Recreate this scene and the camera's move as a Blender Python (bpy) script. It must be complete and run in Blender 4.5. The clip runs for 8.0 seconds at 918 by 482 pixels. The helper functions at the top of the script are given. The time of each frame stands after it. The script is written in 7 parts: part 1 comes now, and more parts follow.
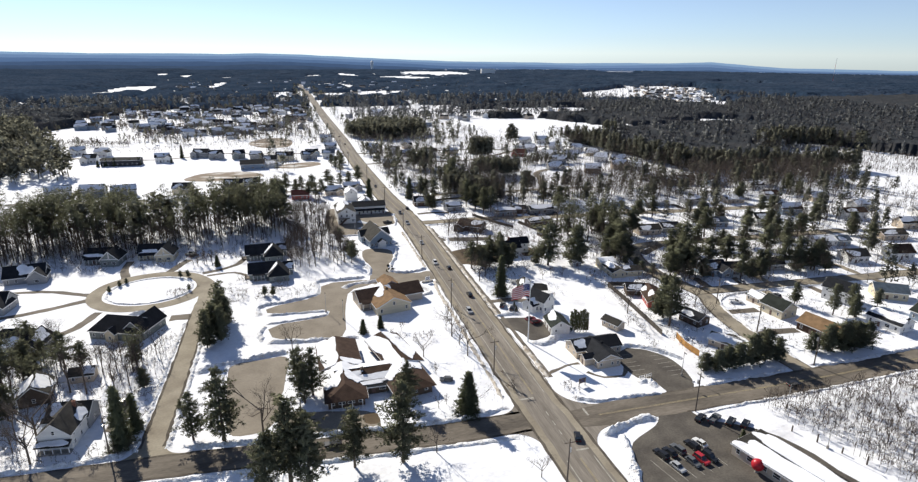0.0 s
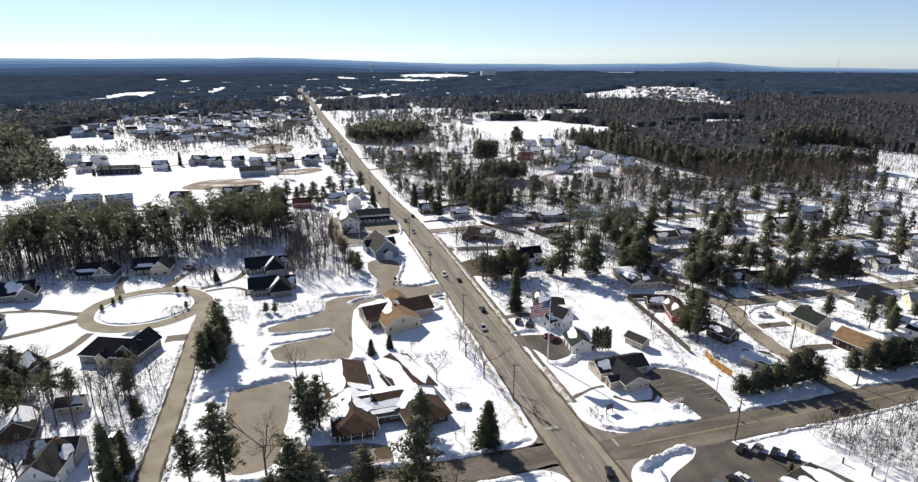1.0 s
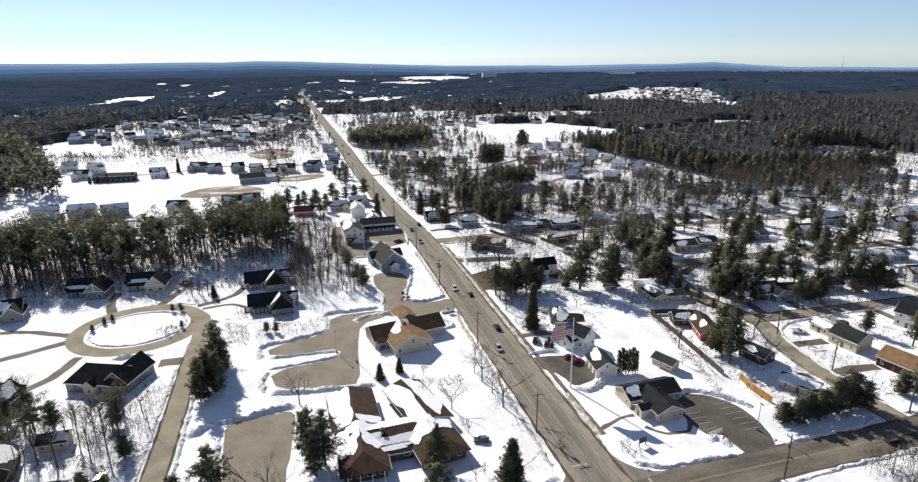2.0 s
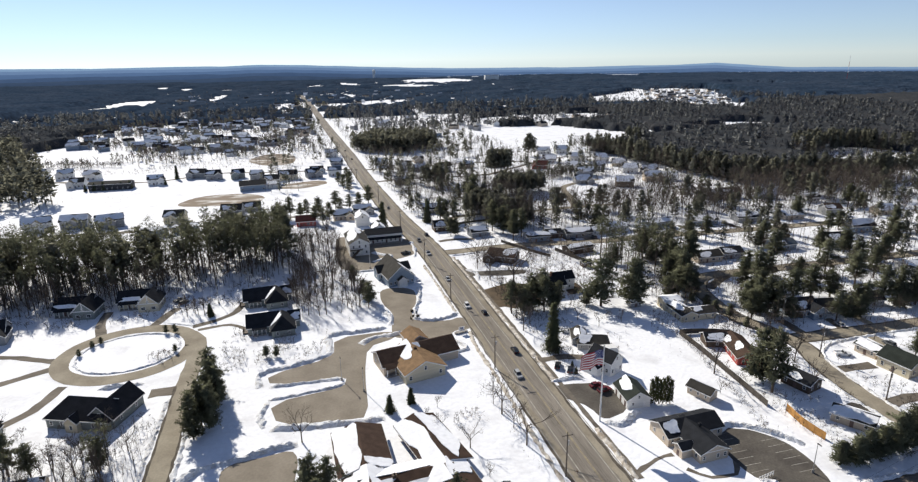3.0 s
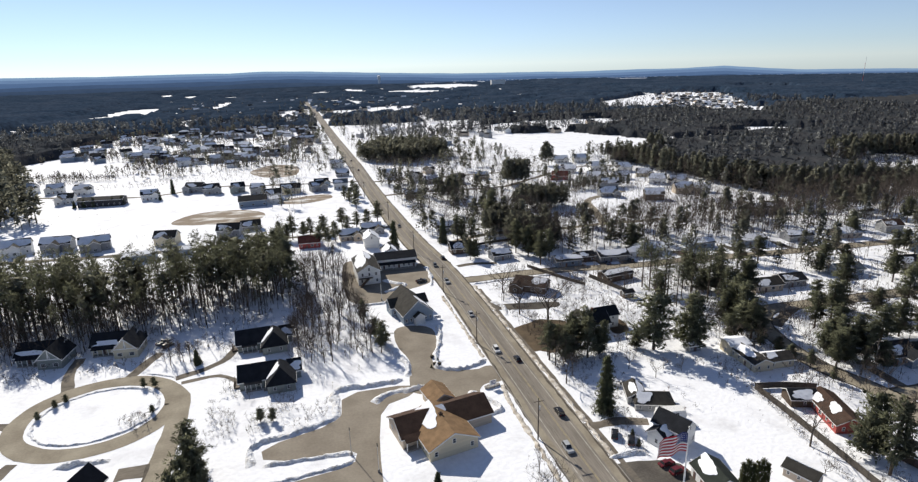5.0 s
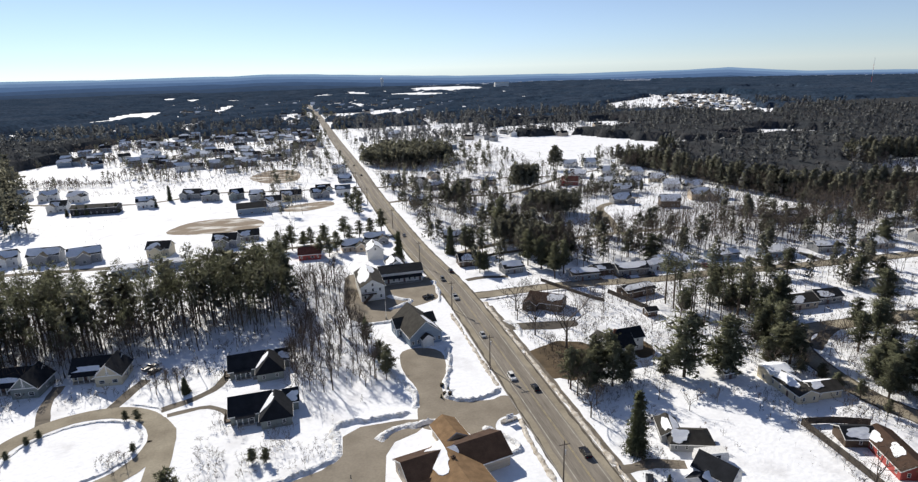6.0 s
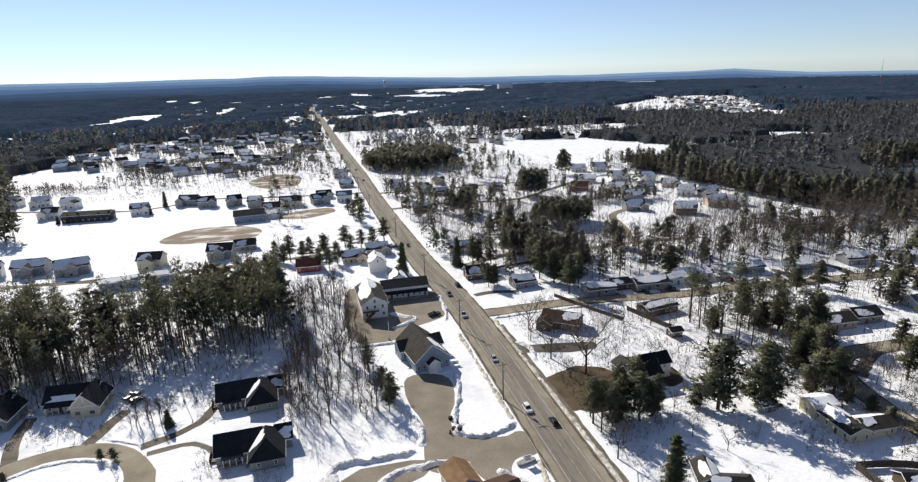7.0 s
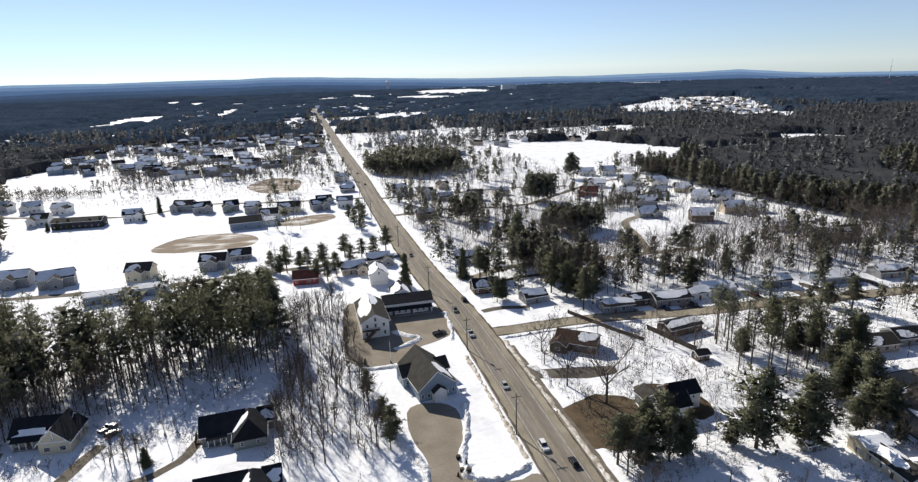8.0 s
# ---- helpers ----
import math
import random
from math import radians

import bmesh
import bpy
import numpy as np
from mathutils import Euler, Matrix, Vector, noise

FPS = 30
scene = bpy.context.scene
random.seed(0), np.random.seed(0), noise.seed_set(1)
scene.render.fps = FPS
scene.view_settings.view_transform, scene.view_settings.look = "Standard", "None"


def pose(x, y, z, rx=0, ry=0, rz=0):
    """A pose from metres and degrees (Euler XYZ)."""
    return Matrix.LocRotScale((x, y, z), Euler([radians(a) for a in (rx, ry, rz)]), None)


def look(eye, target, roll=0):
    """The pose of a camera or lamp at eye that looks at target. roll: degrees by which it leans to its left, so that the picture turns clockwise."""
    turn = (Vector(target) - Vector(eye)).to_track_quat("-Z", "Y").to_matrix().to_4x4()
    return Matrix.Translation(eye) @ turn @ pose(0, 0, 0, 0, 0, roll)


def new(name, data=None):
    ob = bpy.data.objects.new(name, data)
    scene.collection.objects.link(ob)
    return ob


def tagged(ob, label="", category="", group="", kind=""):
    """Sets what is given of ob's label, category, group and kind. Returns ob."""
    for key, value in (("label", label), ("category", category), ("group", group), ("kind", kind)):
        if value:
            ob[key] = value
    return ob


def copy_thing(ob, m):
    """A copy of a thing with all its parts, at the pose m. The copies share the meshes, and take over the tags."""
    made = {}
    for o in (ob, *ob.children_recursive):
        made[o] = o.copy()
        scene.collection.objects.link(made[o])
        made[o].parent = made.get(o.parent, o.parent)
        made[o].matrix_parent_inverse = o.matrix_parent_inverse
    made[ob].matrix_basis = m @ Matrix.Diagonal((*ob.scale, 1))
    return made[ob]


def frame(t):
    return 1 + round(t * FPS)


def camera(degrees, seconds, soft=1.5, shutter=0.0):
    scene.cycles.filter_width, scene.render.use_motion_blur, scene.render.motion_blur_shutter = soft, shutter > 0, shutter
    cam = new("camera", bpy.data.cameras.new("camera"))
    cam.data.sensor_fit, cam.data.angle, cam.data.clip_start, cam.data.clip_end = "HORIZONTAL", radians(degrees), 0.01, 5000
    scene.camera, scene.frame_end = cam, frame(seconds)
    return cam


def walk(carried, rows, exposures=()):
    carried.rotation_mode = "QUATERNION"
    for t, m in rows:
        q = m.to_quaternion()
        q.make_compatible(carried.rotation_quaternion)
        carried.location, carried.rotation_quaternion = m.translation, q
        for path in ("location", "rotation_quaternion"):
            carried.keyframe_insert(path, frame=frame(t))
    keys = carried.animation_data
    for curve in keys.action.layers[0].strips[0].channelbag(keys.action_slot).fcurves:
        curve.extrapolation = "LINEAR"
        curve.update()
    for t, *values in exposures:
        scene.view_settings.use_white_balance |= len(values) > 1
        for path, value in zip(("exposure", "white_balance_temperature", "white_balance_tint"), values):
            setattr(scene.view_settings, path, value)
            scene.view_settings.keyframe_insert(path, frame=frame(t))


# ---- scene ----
import functools

cam = camera(76.3, 8.0, soft=1.25)
METRES, EYE, TILT, LEAN, TURN = 146.95, 104.72, 0.0, 0.0, -15.2
ROWS = [
    (0.0, 0.0, 0.0, 0.0, 0.12, -17.86, -0.36),
    (0.5, -0.0157, 0.048, -0.0004, 0.06, -17.77, -0.08),
    (1.0, -0.0319, 0.1, -0.0013, 0.02, -17.66, 0.18),
    (1.5, -0.0474, 0.1525, -0.0015, 0.0, -17.57, 0.41),
    (3.0, -0.0926, 0.3312, -0.0026, 0.14, -17.26, 0.98),
    (3.5, -0.1077, 0.3957, -0.0035, 0.22, -17.13, 1.12),
    (4.0, -0.1219, 0.4583, -0.0044, 0.31, -17.01, 1.24),
    (4.5, -0.1363, 0.5241, -0.0048, 0.42, -16.9, 1.35),
    (6.0, -0.1716, 0.7209, -0.0078, 0.8, -16.57, 1.61),
    (6.5, -0.1808, 0.7842, -0.0082, 0.93, -16.49, 1.67),
    (7.0, -0.1896, 0.85, -0.0092, 1.06, -16.4, 1.69),
    (7.5, -0.1964, 0.9122, -0.0095, 1.19, -16.34, 1.71),
    (8.0, -0.2038, 0.977, -0.01, 1.33, -16.31, 1.72),
]
walk(cam, [(t, pose(0, 0, EYE, TILT, LEAN, TURN) @ pose(METRES * x, METRES * y, METRES * z, 90 + pitch, roll, yaw)) for t, x, y, z, yaw, pitch, roll in ROWS],
     exposures=((0, 0.53), (1.5, 0.50), (3.5, 0.40), (6, 0.40), (8, 0.44)))

# ---- daylight ----
SUN_UP, SUN_X, SUN_Y = 33.0, -0.35, 0.937      # height of the sun and its bearing on the plan
world = bpy.data.worlds.new("winter_sky")
scene.world = world
world.use_nodes = True
wn = world.node_tree
wn.nodes.clear()
sky = wn.nodes.new("ShaderNodeTexSky")
sky.sky_type = "NISHITA"
sky.sun_disc = False
sky.sun_elevation = radians(SUN_UP)
sky.sun_rotation = math.atan2(SUN_X, SUN_Y)
sky.altitude = 60
sky.air_density, sky.dust_density, sky.ozone_density = 0.7, 0.0, 3.5
bg = wn.nodes.new("ShaderNodeBackground")
bg.inputs["Strength"].default_value = 0.074
wout = wn.nodes.new("ShaderNodeOutputWorld")
cool = wn.nodes.new("ShaderNodeMix")
cool.data_type, cool.blend_type = "RGBA", "MULTIPLY"
cool.inputs["Factor"].default_value = 1.0
cool.inputs["B"].default_value = (0.92, 0.985, 1.10, 1)
pale = wn.nodes.new("ShaderNodeHueSaturation")
pale.inputs["Saturation"].default_value = 0.74
wn.links.new(sky.outputs["Color"], pale.inputs["Color"])
wn.links.new(pale.outputs["Color"], cool.inputs["A"])
wn.links.new(cool.outputs["Result"], bg.inputs["Color"])
wn.links.new(bg.outputs["Background"], wout.inputs["Surface"])

sun_data = bpy.data.lights.new("sun", "SUN")
sun_data.energy, sun_data.angle, sun_data.color = 4.4, radians(0.53), (1.0, 0.94, 0.83)
sun = new("sun", sun_data)
sun.matrix_basis = look((0, 0, 300), Vector((0, 0, 300)) - Vector((SUN_X, SUN_Y, math.tan(radians(SUN_UP)))))


# ---- materials ----
def material(name, base, second=None, rough=0.8, scale=0.5, fine=6.0, bump=0.3, metal=0.0, spread=0.0, fine_amount=0.25,
             stretch=(1, 1, 1), sheen=0.0, spec=0.3, depth=0.05, contrast=(0.35, 0.65)):
    """Two colours mixed by a broad noise, a fine grain over it and a bump; spread varies the lightness object by object."""
    m = bpy.data.materials.new(name)
    m.use_nodes = True
    nt = m.node_tree
    n, l = nt.nodes, nt.links
    bsdf = n["Principled BSDF"]
    bsdf.inputs["Roughness"].default_value = rough
    bsdf.inputs["Metallic"].default_value = metal
    bsdf.inputs["Specular IOR Level"].default_value = spec
    geo = n.new("ShaderNodeNewGeometry")
    mp = n.new("ShaderNodeMapping")
    mp.inputs["Scale"].default_value = stretch
    l.new(geo.outputs["Position"], mp.inputs["Vector"])
    broad = n.new("ShaderNodeTexNoise")
    broad.inputs["Scale"].default_value = scale
    broad.inputs["Detail"].default_value = 5
    l.new(mp.outputs["Vector"], broad.inputs["Vector"])
    ramp = n.new("ShaderNodeMapRange")
    ramp.inputs["From Min"].default_value, ramp.inputs["From Max"].default_value = contrast
    l.new(broad.outputs["Fac"], ramp.inputs["Value"])
    mix = n.new("ShaderNodeMix")
    mix.data_type = "RGBA"
    mix.inputs["A"].default_value = (*base, 1)
    mix.inputs["B"].default_value = (*(second or [c * 0.75 for c in base]), 1)
    l.new(ramp.outputs["Result"], mix.inputs["Factor"])
    grain = n.new("ShaderNodeTexNoise")
    grain.inputs["Scale"].default_value = fine
    grain.inputs["Detail"].default_value = 3
    l.new(mp.outputs["Vector"], grain.inputs["Vector"])
    val = n.new("ShaderNodeMapRange")
    val.inputs["From Min"].default_value, val.inputs["From Max"].default_value = 0.25, 0.75
    val.inputs["To Min"].default_value, val.inputs["To Max"].default_value = 1 - fine_amount, 1 + fine_amount
    l.new(grain.outputs["Fac"], val.inputs["Value"])
    hsv = n.new("ShaderNodeHueSaturation")
    l.new(mix.outputs["Result"], hsv.inputs["Color"])
    value = val.outputs["Result"]
    if spread:
        info = n.new("ShaderNodeObjectInfo")
        rr = n.new("ShaderNodeMapRange")
        rr.inputs["To Min"].default_value, rr.inputs["To Max"].default_value = 1 - spread, 1 + spread
        l.new(info.outputs["Random"], rr.inputs["Value"])
        mul = n.new("ShaderNodeMath")
        mul.operation = "MULTIPLY"
        l.new(value, mul.inputs[0])
        l.new(rr.outputs["Result"], mul.inputs[1])
        value = mul.outputs["Value"]
    l.new(value, hsv.inputs["Value"])
    l.new(hsv.outputs["Color"], bsdf.inputs["Base Color"])
    if bump:
        bp = n.new("ShaderNodeBump")
        bp.inputs["Strength"].default_value, bp.inputs["Distance"].default_value = bump, depth
        l.new(grain.outputs["Fac"], bp.inputs["Height"])
        l.new(bp.outputs["Normal"], bsdf.inputs["Normal"])
    return m


def foliage(name, base, second, spread=0.25, scale=0.35, fine=2.5, fine_amount=0.25):
    """Needles shaded by the crown's own roundness, kept with the mesh as "outward"."""
    m = material(name, base, second, 0.95, scale, fine, 0.0, spread=spread, spec=0.0, fine_amount=fine_amount)
    n, l = m.node_tree.nodes, m.node_tree.links
    att = n.new("ShaderNodeAttribute")
    att.attribute_name = "outward"
    turn = n.new("ShaderNodeVectorTransform")
    turn.vector_type, turn.convert_from, turn.convert_to = "NORMAL", "OBJECT", "WORLD"
    l.new(att.outputs["Vector"], turn.inputs["Vector"])
    l.new(turn.outputs["Vector"], n["Principled BSDF"].inputs["Normal"])
    thin = n.new("ShaderNodeBsdfTranslucent")
    thin.inputs["Color"].default_value = (*(0.38 * c for c in second), 1)
    both_ways = n.new("ShaderNodeAddShader")
    l.new(n["Principled BSDF"].outputs["BSDF"], both_ways.inputs[0])
    l.new(thin.outputs["BSDF"], both_ways.inputs[1])
    l.new(both_ways.outputs["Shader"], n["Material Output"].inputs["Surface"])
    return m


SNOW = material("snow", (0.88, 0.89, 0.92), (0.72, 0.72, 0.74), 0.75, 0.09, 0.7, 0.5, fine_amount=0.06, depth=0.3, spec=0.05, contrast=(0.52, 0.74))
BANK = material("ploughed_snow", (0.82, 0.83, 0.85), (0.50, 0.47, 0.43), 0.85, 0.7, 2.2, 0.9, fine_amount=0.14, depth=0.45, spec=0.1, contrast=(0.45, 0.8))
DIRTY = material("sanded_snow", (0.66, 0.62, 0.56), (0.33, 0.28, 0.22), 0.9, 0.5, 3.0, 0.5, fine_amount=0.15, depth=0.15, spec=0.15)
ROAD = material("worn_asphalt", (0.265, 0.236, 0.200), (0.178, 0.158, 0.134), 0.85, 0.22, 2.4, 0.3, fine_amount=0.22, stretch=(1.6, 0.10, 1), depth=0.02, spec=0.08)
STREET = material("salted_asphalt", (0.205, 0.178, 0.146), (0.11, 0.096, 0.080), 0.88, 0.16, 2.2, 0.3, fine_amount=0.24, stretch=(0.25, 1.2, 1), depth=0.02, spec=0.08)
LANE = material("sandy_asphalt", (0.335, 0.298, 0.232), (0.240, 0.208, 0.160), 0.9, 0.12, 1.5, 0.2, fine_amount=0.12, depth=0.02, spec=0.08)
LOT = material("grey_lot_asphalt", (0.135, 0.122, 0.104), (0.085, 0.076, 0.067), 0.85, 0.14, 1.8, 0.3, fine_amount=0.22, depth=0.02, spec=0.08)
TANLOT = material("sanded_lot", (0.285, 0.250, 0.202), (0.220, 0.190, 0.152), 0.9, 0.12, 1.3, 0.2, fine_amount=0.10, depth=0.02, spec=0.08)
EARTH = material("bare_earth", (0.12, 0.085, 0.05), (0.07, 0.05, 0.03), 0.95, 0.25, 2.5, 0.5, fine_amount=0.25, depth=0.1)
STUBBLE = material("dead_grass", (0.27, 0.22, 0.17), (0.74, 0.72, 0.68), 0.95, 0.10, 2.0, 0.4, fine_amount=0.15, depth=0.1, stretch=(0.5, 1.3, 1), spec=0.05, contrast=(0.5, 0.66))
WHITE_LINE = material("white_road_paint", (0.44, 0.42, 0.37), (0.27, 0.25, 0.21), 0.7, 0.5, 3, 0.0)
YELLOW_LINE = material("yellow_road_paint", (0.36, 0.30, 0.17), (0.24, 0.20, 0.14), 0.7, 0.5, 3, 0.0)
KERB = material("granite_kerb", (0.34, 0.32, 0.29), (0.24, 0.22, 0.2), 0.85, 0.8, 4, 0.3)
NEEDLE = foliage("pine_needles", (0.110, 0.118, 0.078), (0.130, 0.134, 0.090))
SPRUCE = foliage("spruce_needles", (0.088, 0.100, 0.062), (0.120, 0.128, 0.078))
CEDAR = foliage("cedar_foliage", (0.060, 0.070, 0.034), (0.085, 0.090, 0.042))
BARK = material("pine_bark", (0.150, 0.118, 0.092), (0.095, 0.076, 0.062), 0.9, 1.0, 6, 0.4, spread=0.2, spec=0.05)
TWIG = material("bare_twigs", (0.150, 0.122, 0.100), (0.105, 0.086, 0.072), 0.9, 0.7, 5, 0.0, spread=0.25, spec=0.05)
REDTWIG = material("rusty_twigs", (0.17, 0.085, 0.05), (0.12, 0.07, 0.045), 0.9, 0.7, 5, 0.0, spread=0.2, spec=0.05)
FARWOOD = foliage("far_conifers", (0.112, 0.116, 0.090), (0.132, 0.132, 0.104), 0.0, 0.03, 0.35, 0.35)
FARBARE = material("far_hardwoods", (0.118, 0.110, 0.108), (0.096, 0.090, 0.090), 0.9, 0.03, 0.35, 0.0, fine_amount=0.3, spec=0.0)
# navy base colour: the far plain's haze is painted in here
HAZE_CANOPY = material("wooded_plain", (0.024, 0.040, 0.066), (0.040, 0.056, 0.084), 0.95, 0.010, 0.12, 0.0, fine_amount=0.4, spec=0.0)
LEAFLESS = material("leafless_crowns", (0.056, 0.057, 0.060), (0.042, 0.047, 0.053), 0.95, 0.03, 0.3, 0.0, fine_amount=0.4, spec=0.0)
# FARWOOD again but bluer, distant haze painted into the needle colour
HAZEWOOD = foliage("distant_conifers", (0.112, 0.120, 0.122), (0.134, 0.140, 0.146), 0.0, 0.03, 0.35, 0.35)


def hazed_ridge(name, base, haze_glow):
    """A wooded ridge, a plain backdrop of distance, with blue haze painted as glow."""
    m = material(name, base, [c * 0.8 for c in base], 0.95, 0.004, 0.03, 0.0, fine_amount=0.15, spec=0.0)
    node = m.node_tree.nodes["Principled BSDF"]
    node.inputs["Emission Color"].default_value, node.inputs["Emission Strength"].default_value = (*haze_glow, 1), 1.0
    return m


RIDGES = [hazed_ridge("far_pale_hills", (0.05, 0.07, 0.10), (0.125, 0.200, 0.310)), hazed_ridge("far_blue_hills", (0.04, 0.055, 0.08), (0.080, 0.135, 0.240)), hazed_ridge("far_blue_ridge", (0.035, 0.045, 0.06), (0.042, 0.084, 0.175)),
          hazed_ridge("wooded_blue_ridge", (0.03, 0.04, 0.055), (0.021, 0.044, 0.098)), hazed_ridge("wooded_ridge", (0.03, 0.04, 0.055), (0.012, 0.026, 0.058))]


def roofing(name, colour, second=None):
    return material(name, colour, second or [c * 0.7 for c in colour], 0.85, 0.5, 5, 0.35, fine_amount=0.16, spread=0.10, depth=0.03, spec=0.08)


def siding(name, colour):
    return material(name, colour, [c * 0.88 for c in colour], 0.7, 0.3, 4, 0.2, fine_amount=0.05, stretch=(0.3, 0.3, 7), spread=0.05, depth=0.02)


CHARCOAL, BROWN, TAN, GREY, GREEN, BLUEROOF, REDROOF = (roofing("charcoal_shingles", (0.026, 0.028, 0.033)), roofing("brown_shingles", (0.075, 0.048, 0.036)),
    roofing("tan_shingles", (0.265, 0.170, 0.095)), roofing("grey_shingles", (0.060, 0.056, 0.050)), roofing("green_shingles", (0.034, 0.040, 0.034)),
    roofing("blue_grey_shingles", (0.12, 0.15, 0.18)), roofing("dull_red_shingles", (0.16, 0.06, 0.05)))
WHITE, CREAM, GREYWALL, SAGE, BLUEWALL, REDWALL, BEIGE, DARKWOOD = (siding("white_siding", (0.78, 0.77, 0.74)), siding("cream_siding", (0.66, 0.58, 0.42)),
    siding("grey_siding", (0.30, 0.305, 0.31)), siding("sage_siding", (0.22, 0.245, 0.235)), siding("pale_blue_siding", (0.24, 0.30, 0.37)),
    siding("red_siding", (0.34, 0.07, 0.06)), siding("beige_siding", (0.55, 0.46, 0.36)), siding("dark_wood_siding", (0.10, 0.07, 0.05)))
DARKGREY = siding("dark_grey_siding", (0.045, 0.045, 0.05))
TRIM = material("white_trim", (0.80, 0.79, 0.77), (0.72, 0.71, 0.69), 0.6, 1, 5, 0.0)
GLASS = material("dark_window_glass", (0.02, 0.024, 0.03), (0.03, 0.034, 0.04), 0.08, 1, 5, 0.0, spec=0.6)
DOORM = material("painted_door", (0.16, 0.10, 0.08), (0.12, 0.08, 0.07), 0.5, 1, 5, 0.0)
BRICK = material("chimney_brick", (0.27, 0.13, 0.09), (0.2, 0.1, 0.07), 0.9, 2, 12, 0.3)
WOODFENCE = material("orange_stained_fence", (0.48, 0.25, 0.07), (0.38, 0.19, 0.06), 0.75, 0.8, 6, 0.2)
GREYFENCE = material("weathered_fence", (0.10, 0.085, 0.07), (0.07, 0.06, 0.05), 0.9, 0.8, 6, 0.2)
POLE = material("weathered_pole", (0.17, 0.14, 0.11), (0.11, 0.09, 0.075), 0.9, 0.8, 6, 0.2)
METAL = material("galvanised_metal", (0.5, 0.5, 0.5), (0.42, 0.42, 0.42), 0.45, 1, 6, 0.0, metal=0.8)
WIRE = material("black_cable", (0.03, 0.03, 0.03), None, 0.6, 1, 6, 0.0)
TYRE = material("tyre_rubber", (0.02, 0.02, 0.02), None, 0.8, 1, 6, 0.0)
LAMP_GLASS = material("lamp_lens", (0.7, 0.68, 0.62), None, 0.2, 1, 6, 0.0)
RED = material("red_cloth", (0.42, 0.015, 0.025), (0.36, 0.015, 0.025), 0.8, 0.5, 3, 0.0)
CLOTH = material("white_cloth", (0.82, 0.82, 0.80), None, 0.8, 0.5, 3, 0.0, fine_amount=0.05)
NAVY = material("navy_cloth", (0.03, 0.045, 0.17), None, 0.8, 0.5, 3, 0.0)
BALL = material("red_plastic", (0.5, 0.02, 0.03), (0.42, 0.02, 0.03), 0.35, 0.6, 3, 0.0)


def paint(name, colour):
    return material(name, colour, [c * 0.9 for c in colour], 0.3, 0.5, 4, 0.0, fine_amount=0.05, spec=0.5)


PAINTS = {"black": paint("black_car_paint", (0.02, 0.02, 0.022)), "white": paint("white_car_paint", (0.75, 0.75, 0.74)), "silver": paint("silver_car_paint", (0.42, 0.43, 0.44)),
          "red": paint("red_car_paint", (0.42, 0.03, 0.04)), "grey": paint("grey_car_paint", (0.12, 0.125, 0.13)), "blue": paint("blue_car_paint", (0.04, 0.07, 0.14)),
          "maroon": paint("maroon_car_paint", (0.13, 0.02, 0.025))}


# ---- building blocks ----
class Shape:
    """Gathers vertices and faces of one part."""

    def __init__(self):
        self.v, self.f = [], []

    def add(self, verts, faces):
        k = len(self.v)
        self.v += [tuple(p) for p in verts]
        self.f += [tuple(i + k for i in q) for q in faces]
        return self

    def box(self, x0, y0, z0, x1, y1, z1):
        return self.add([(x0, y0, z0), (x1, y0, z0), (x1, y1, z0), (x0, y1, z0), (x0, y0, z1), (x1, y0, z1), (x1, y1, z1), (x0, y1, z1)],
                        [(3, 2, 1, 0), (4, 5, 6, 7), (0, 1, 5, 4), (1, 2, 6, 5), (2, 3, 7, 6), (3, 0, 4, 7)])

    def prism(self, poly, a, b, axis="z"):
        """A polygon drawn out from a to b along an axis."""
        put = {"z": lambda p, s: (p[0], p[1], s), "x": lambda p, s: (s, p[0], p[1]), "y": lambda p, s: (p[0], s, p[1])}[axis]
        n = len(poly)
        sides = [(i, (i + 1) % n, n + (i + 1) % n, n + i) for i in range(n)]
        return self.add([put(p, a) for p in poly] + [put(p, b) for p in poly], [tuple(range(n))[::-1], tuple(range(n, 2 * n))] + sides)

    def tube(self, path, radii, sides=6):
        rings = []
        path = [Vector(p) for p in path]
        for i, p in enumerate(path):
            d = (path[min(i + 1, len(path) - 1)] - path[max(i - 1, 0)]).normalized()
            u = d.orthogonal().normalized()
            w = d.cross(u)
            rings += [tuple(p + radii[i] * (math.cos(a) * u + math.sin(a) * w)) for a in (2 * math.pi * k / sides for k in range(sides))]
        faces = [(r * sides + k, r * sides + (k + 1) % sides, (r + 1) * sides + (k + 1) % sides, (r + 1) * sides + k)
                 for r in range(len(path) - 1) for k in range(sides)]
        faces += [tuple(range(sides))[::-1], tuple(range((len(path) - 1) * sides, len(path) * sides))]
        return self.add(rings, faces)

    def mesh(self, name, mat, smooth=False):
        me = bpy.data.meshes.new(name)
        me.from_pydata(self.v, [], self.f)
        me.materials.append(mat)
        if smooth:
            me.shade_smooth()
        return me


def solid(me):
    """Make the faces of a mesh look outwards."""
    bm = bmesh.new()
    bm.from_mesh(me)
    bmesh.ops.recalc_face_normals(bm, faces=bm.faces)
    bm.to_mesh(me)
    bm.free()
    return me


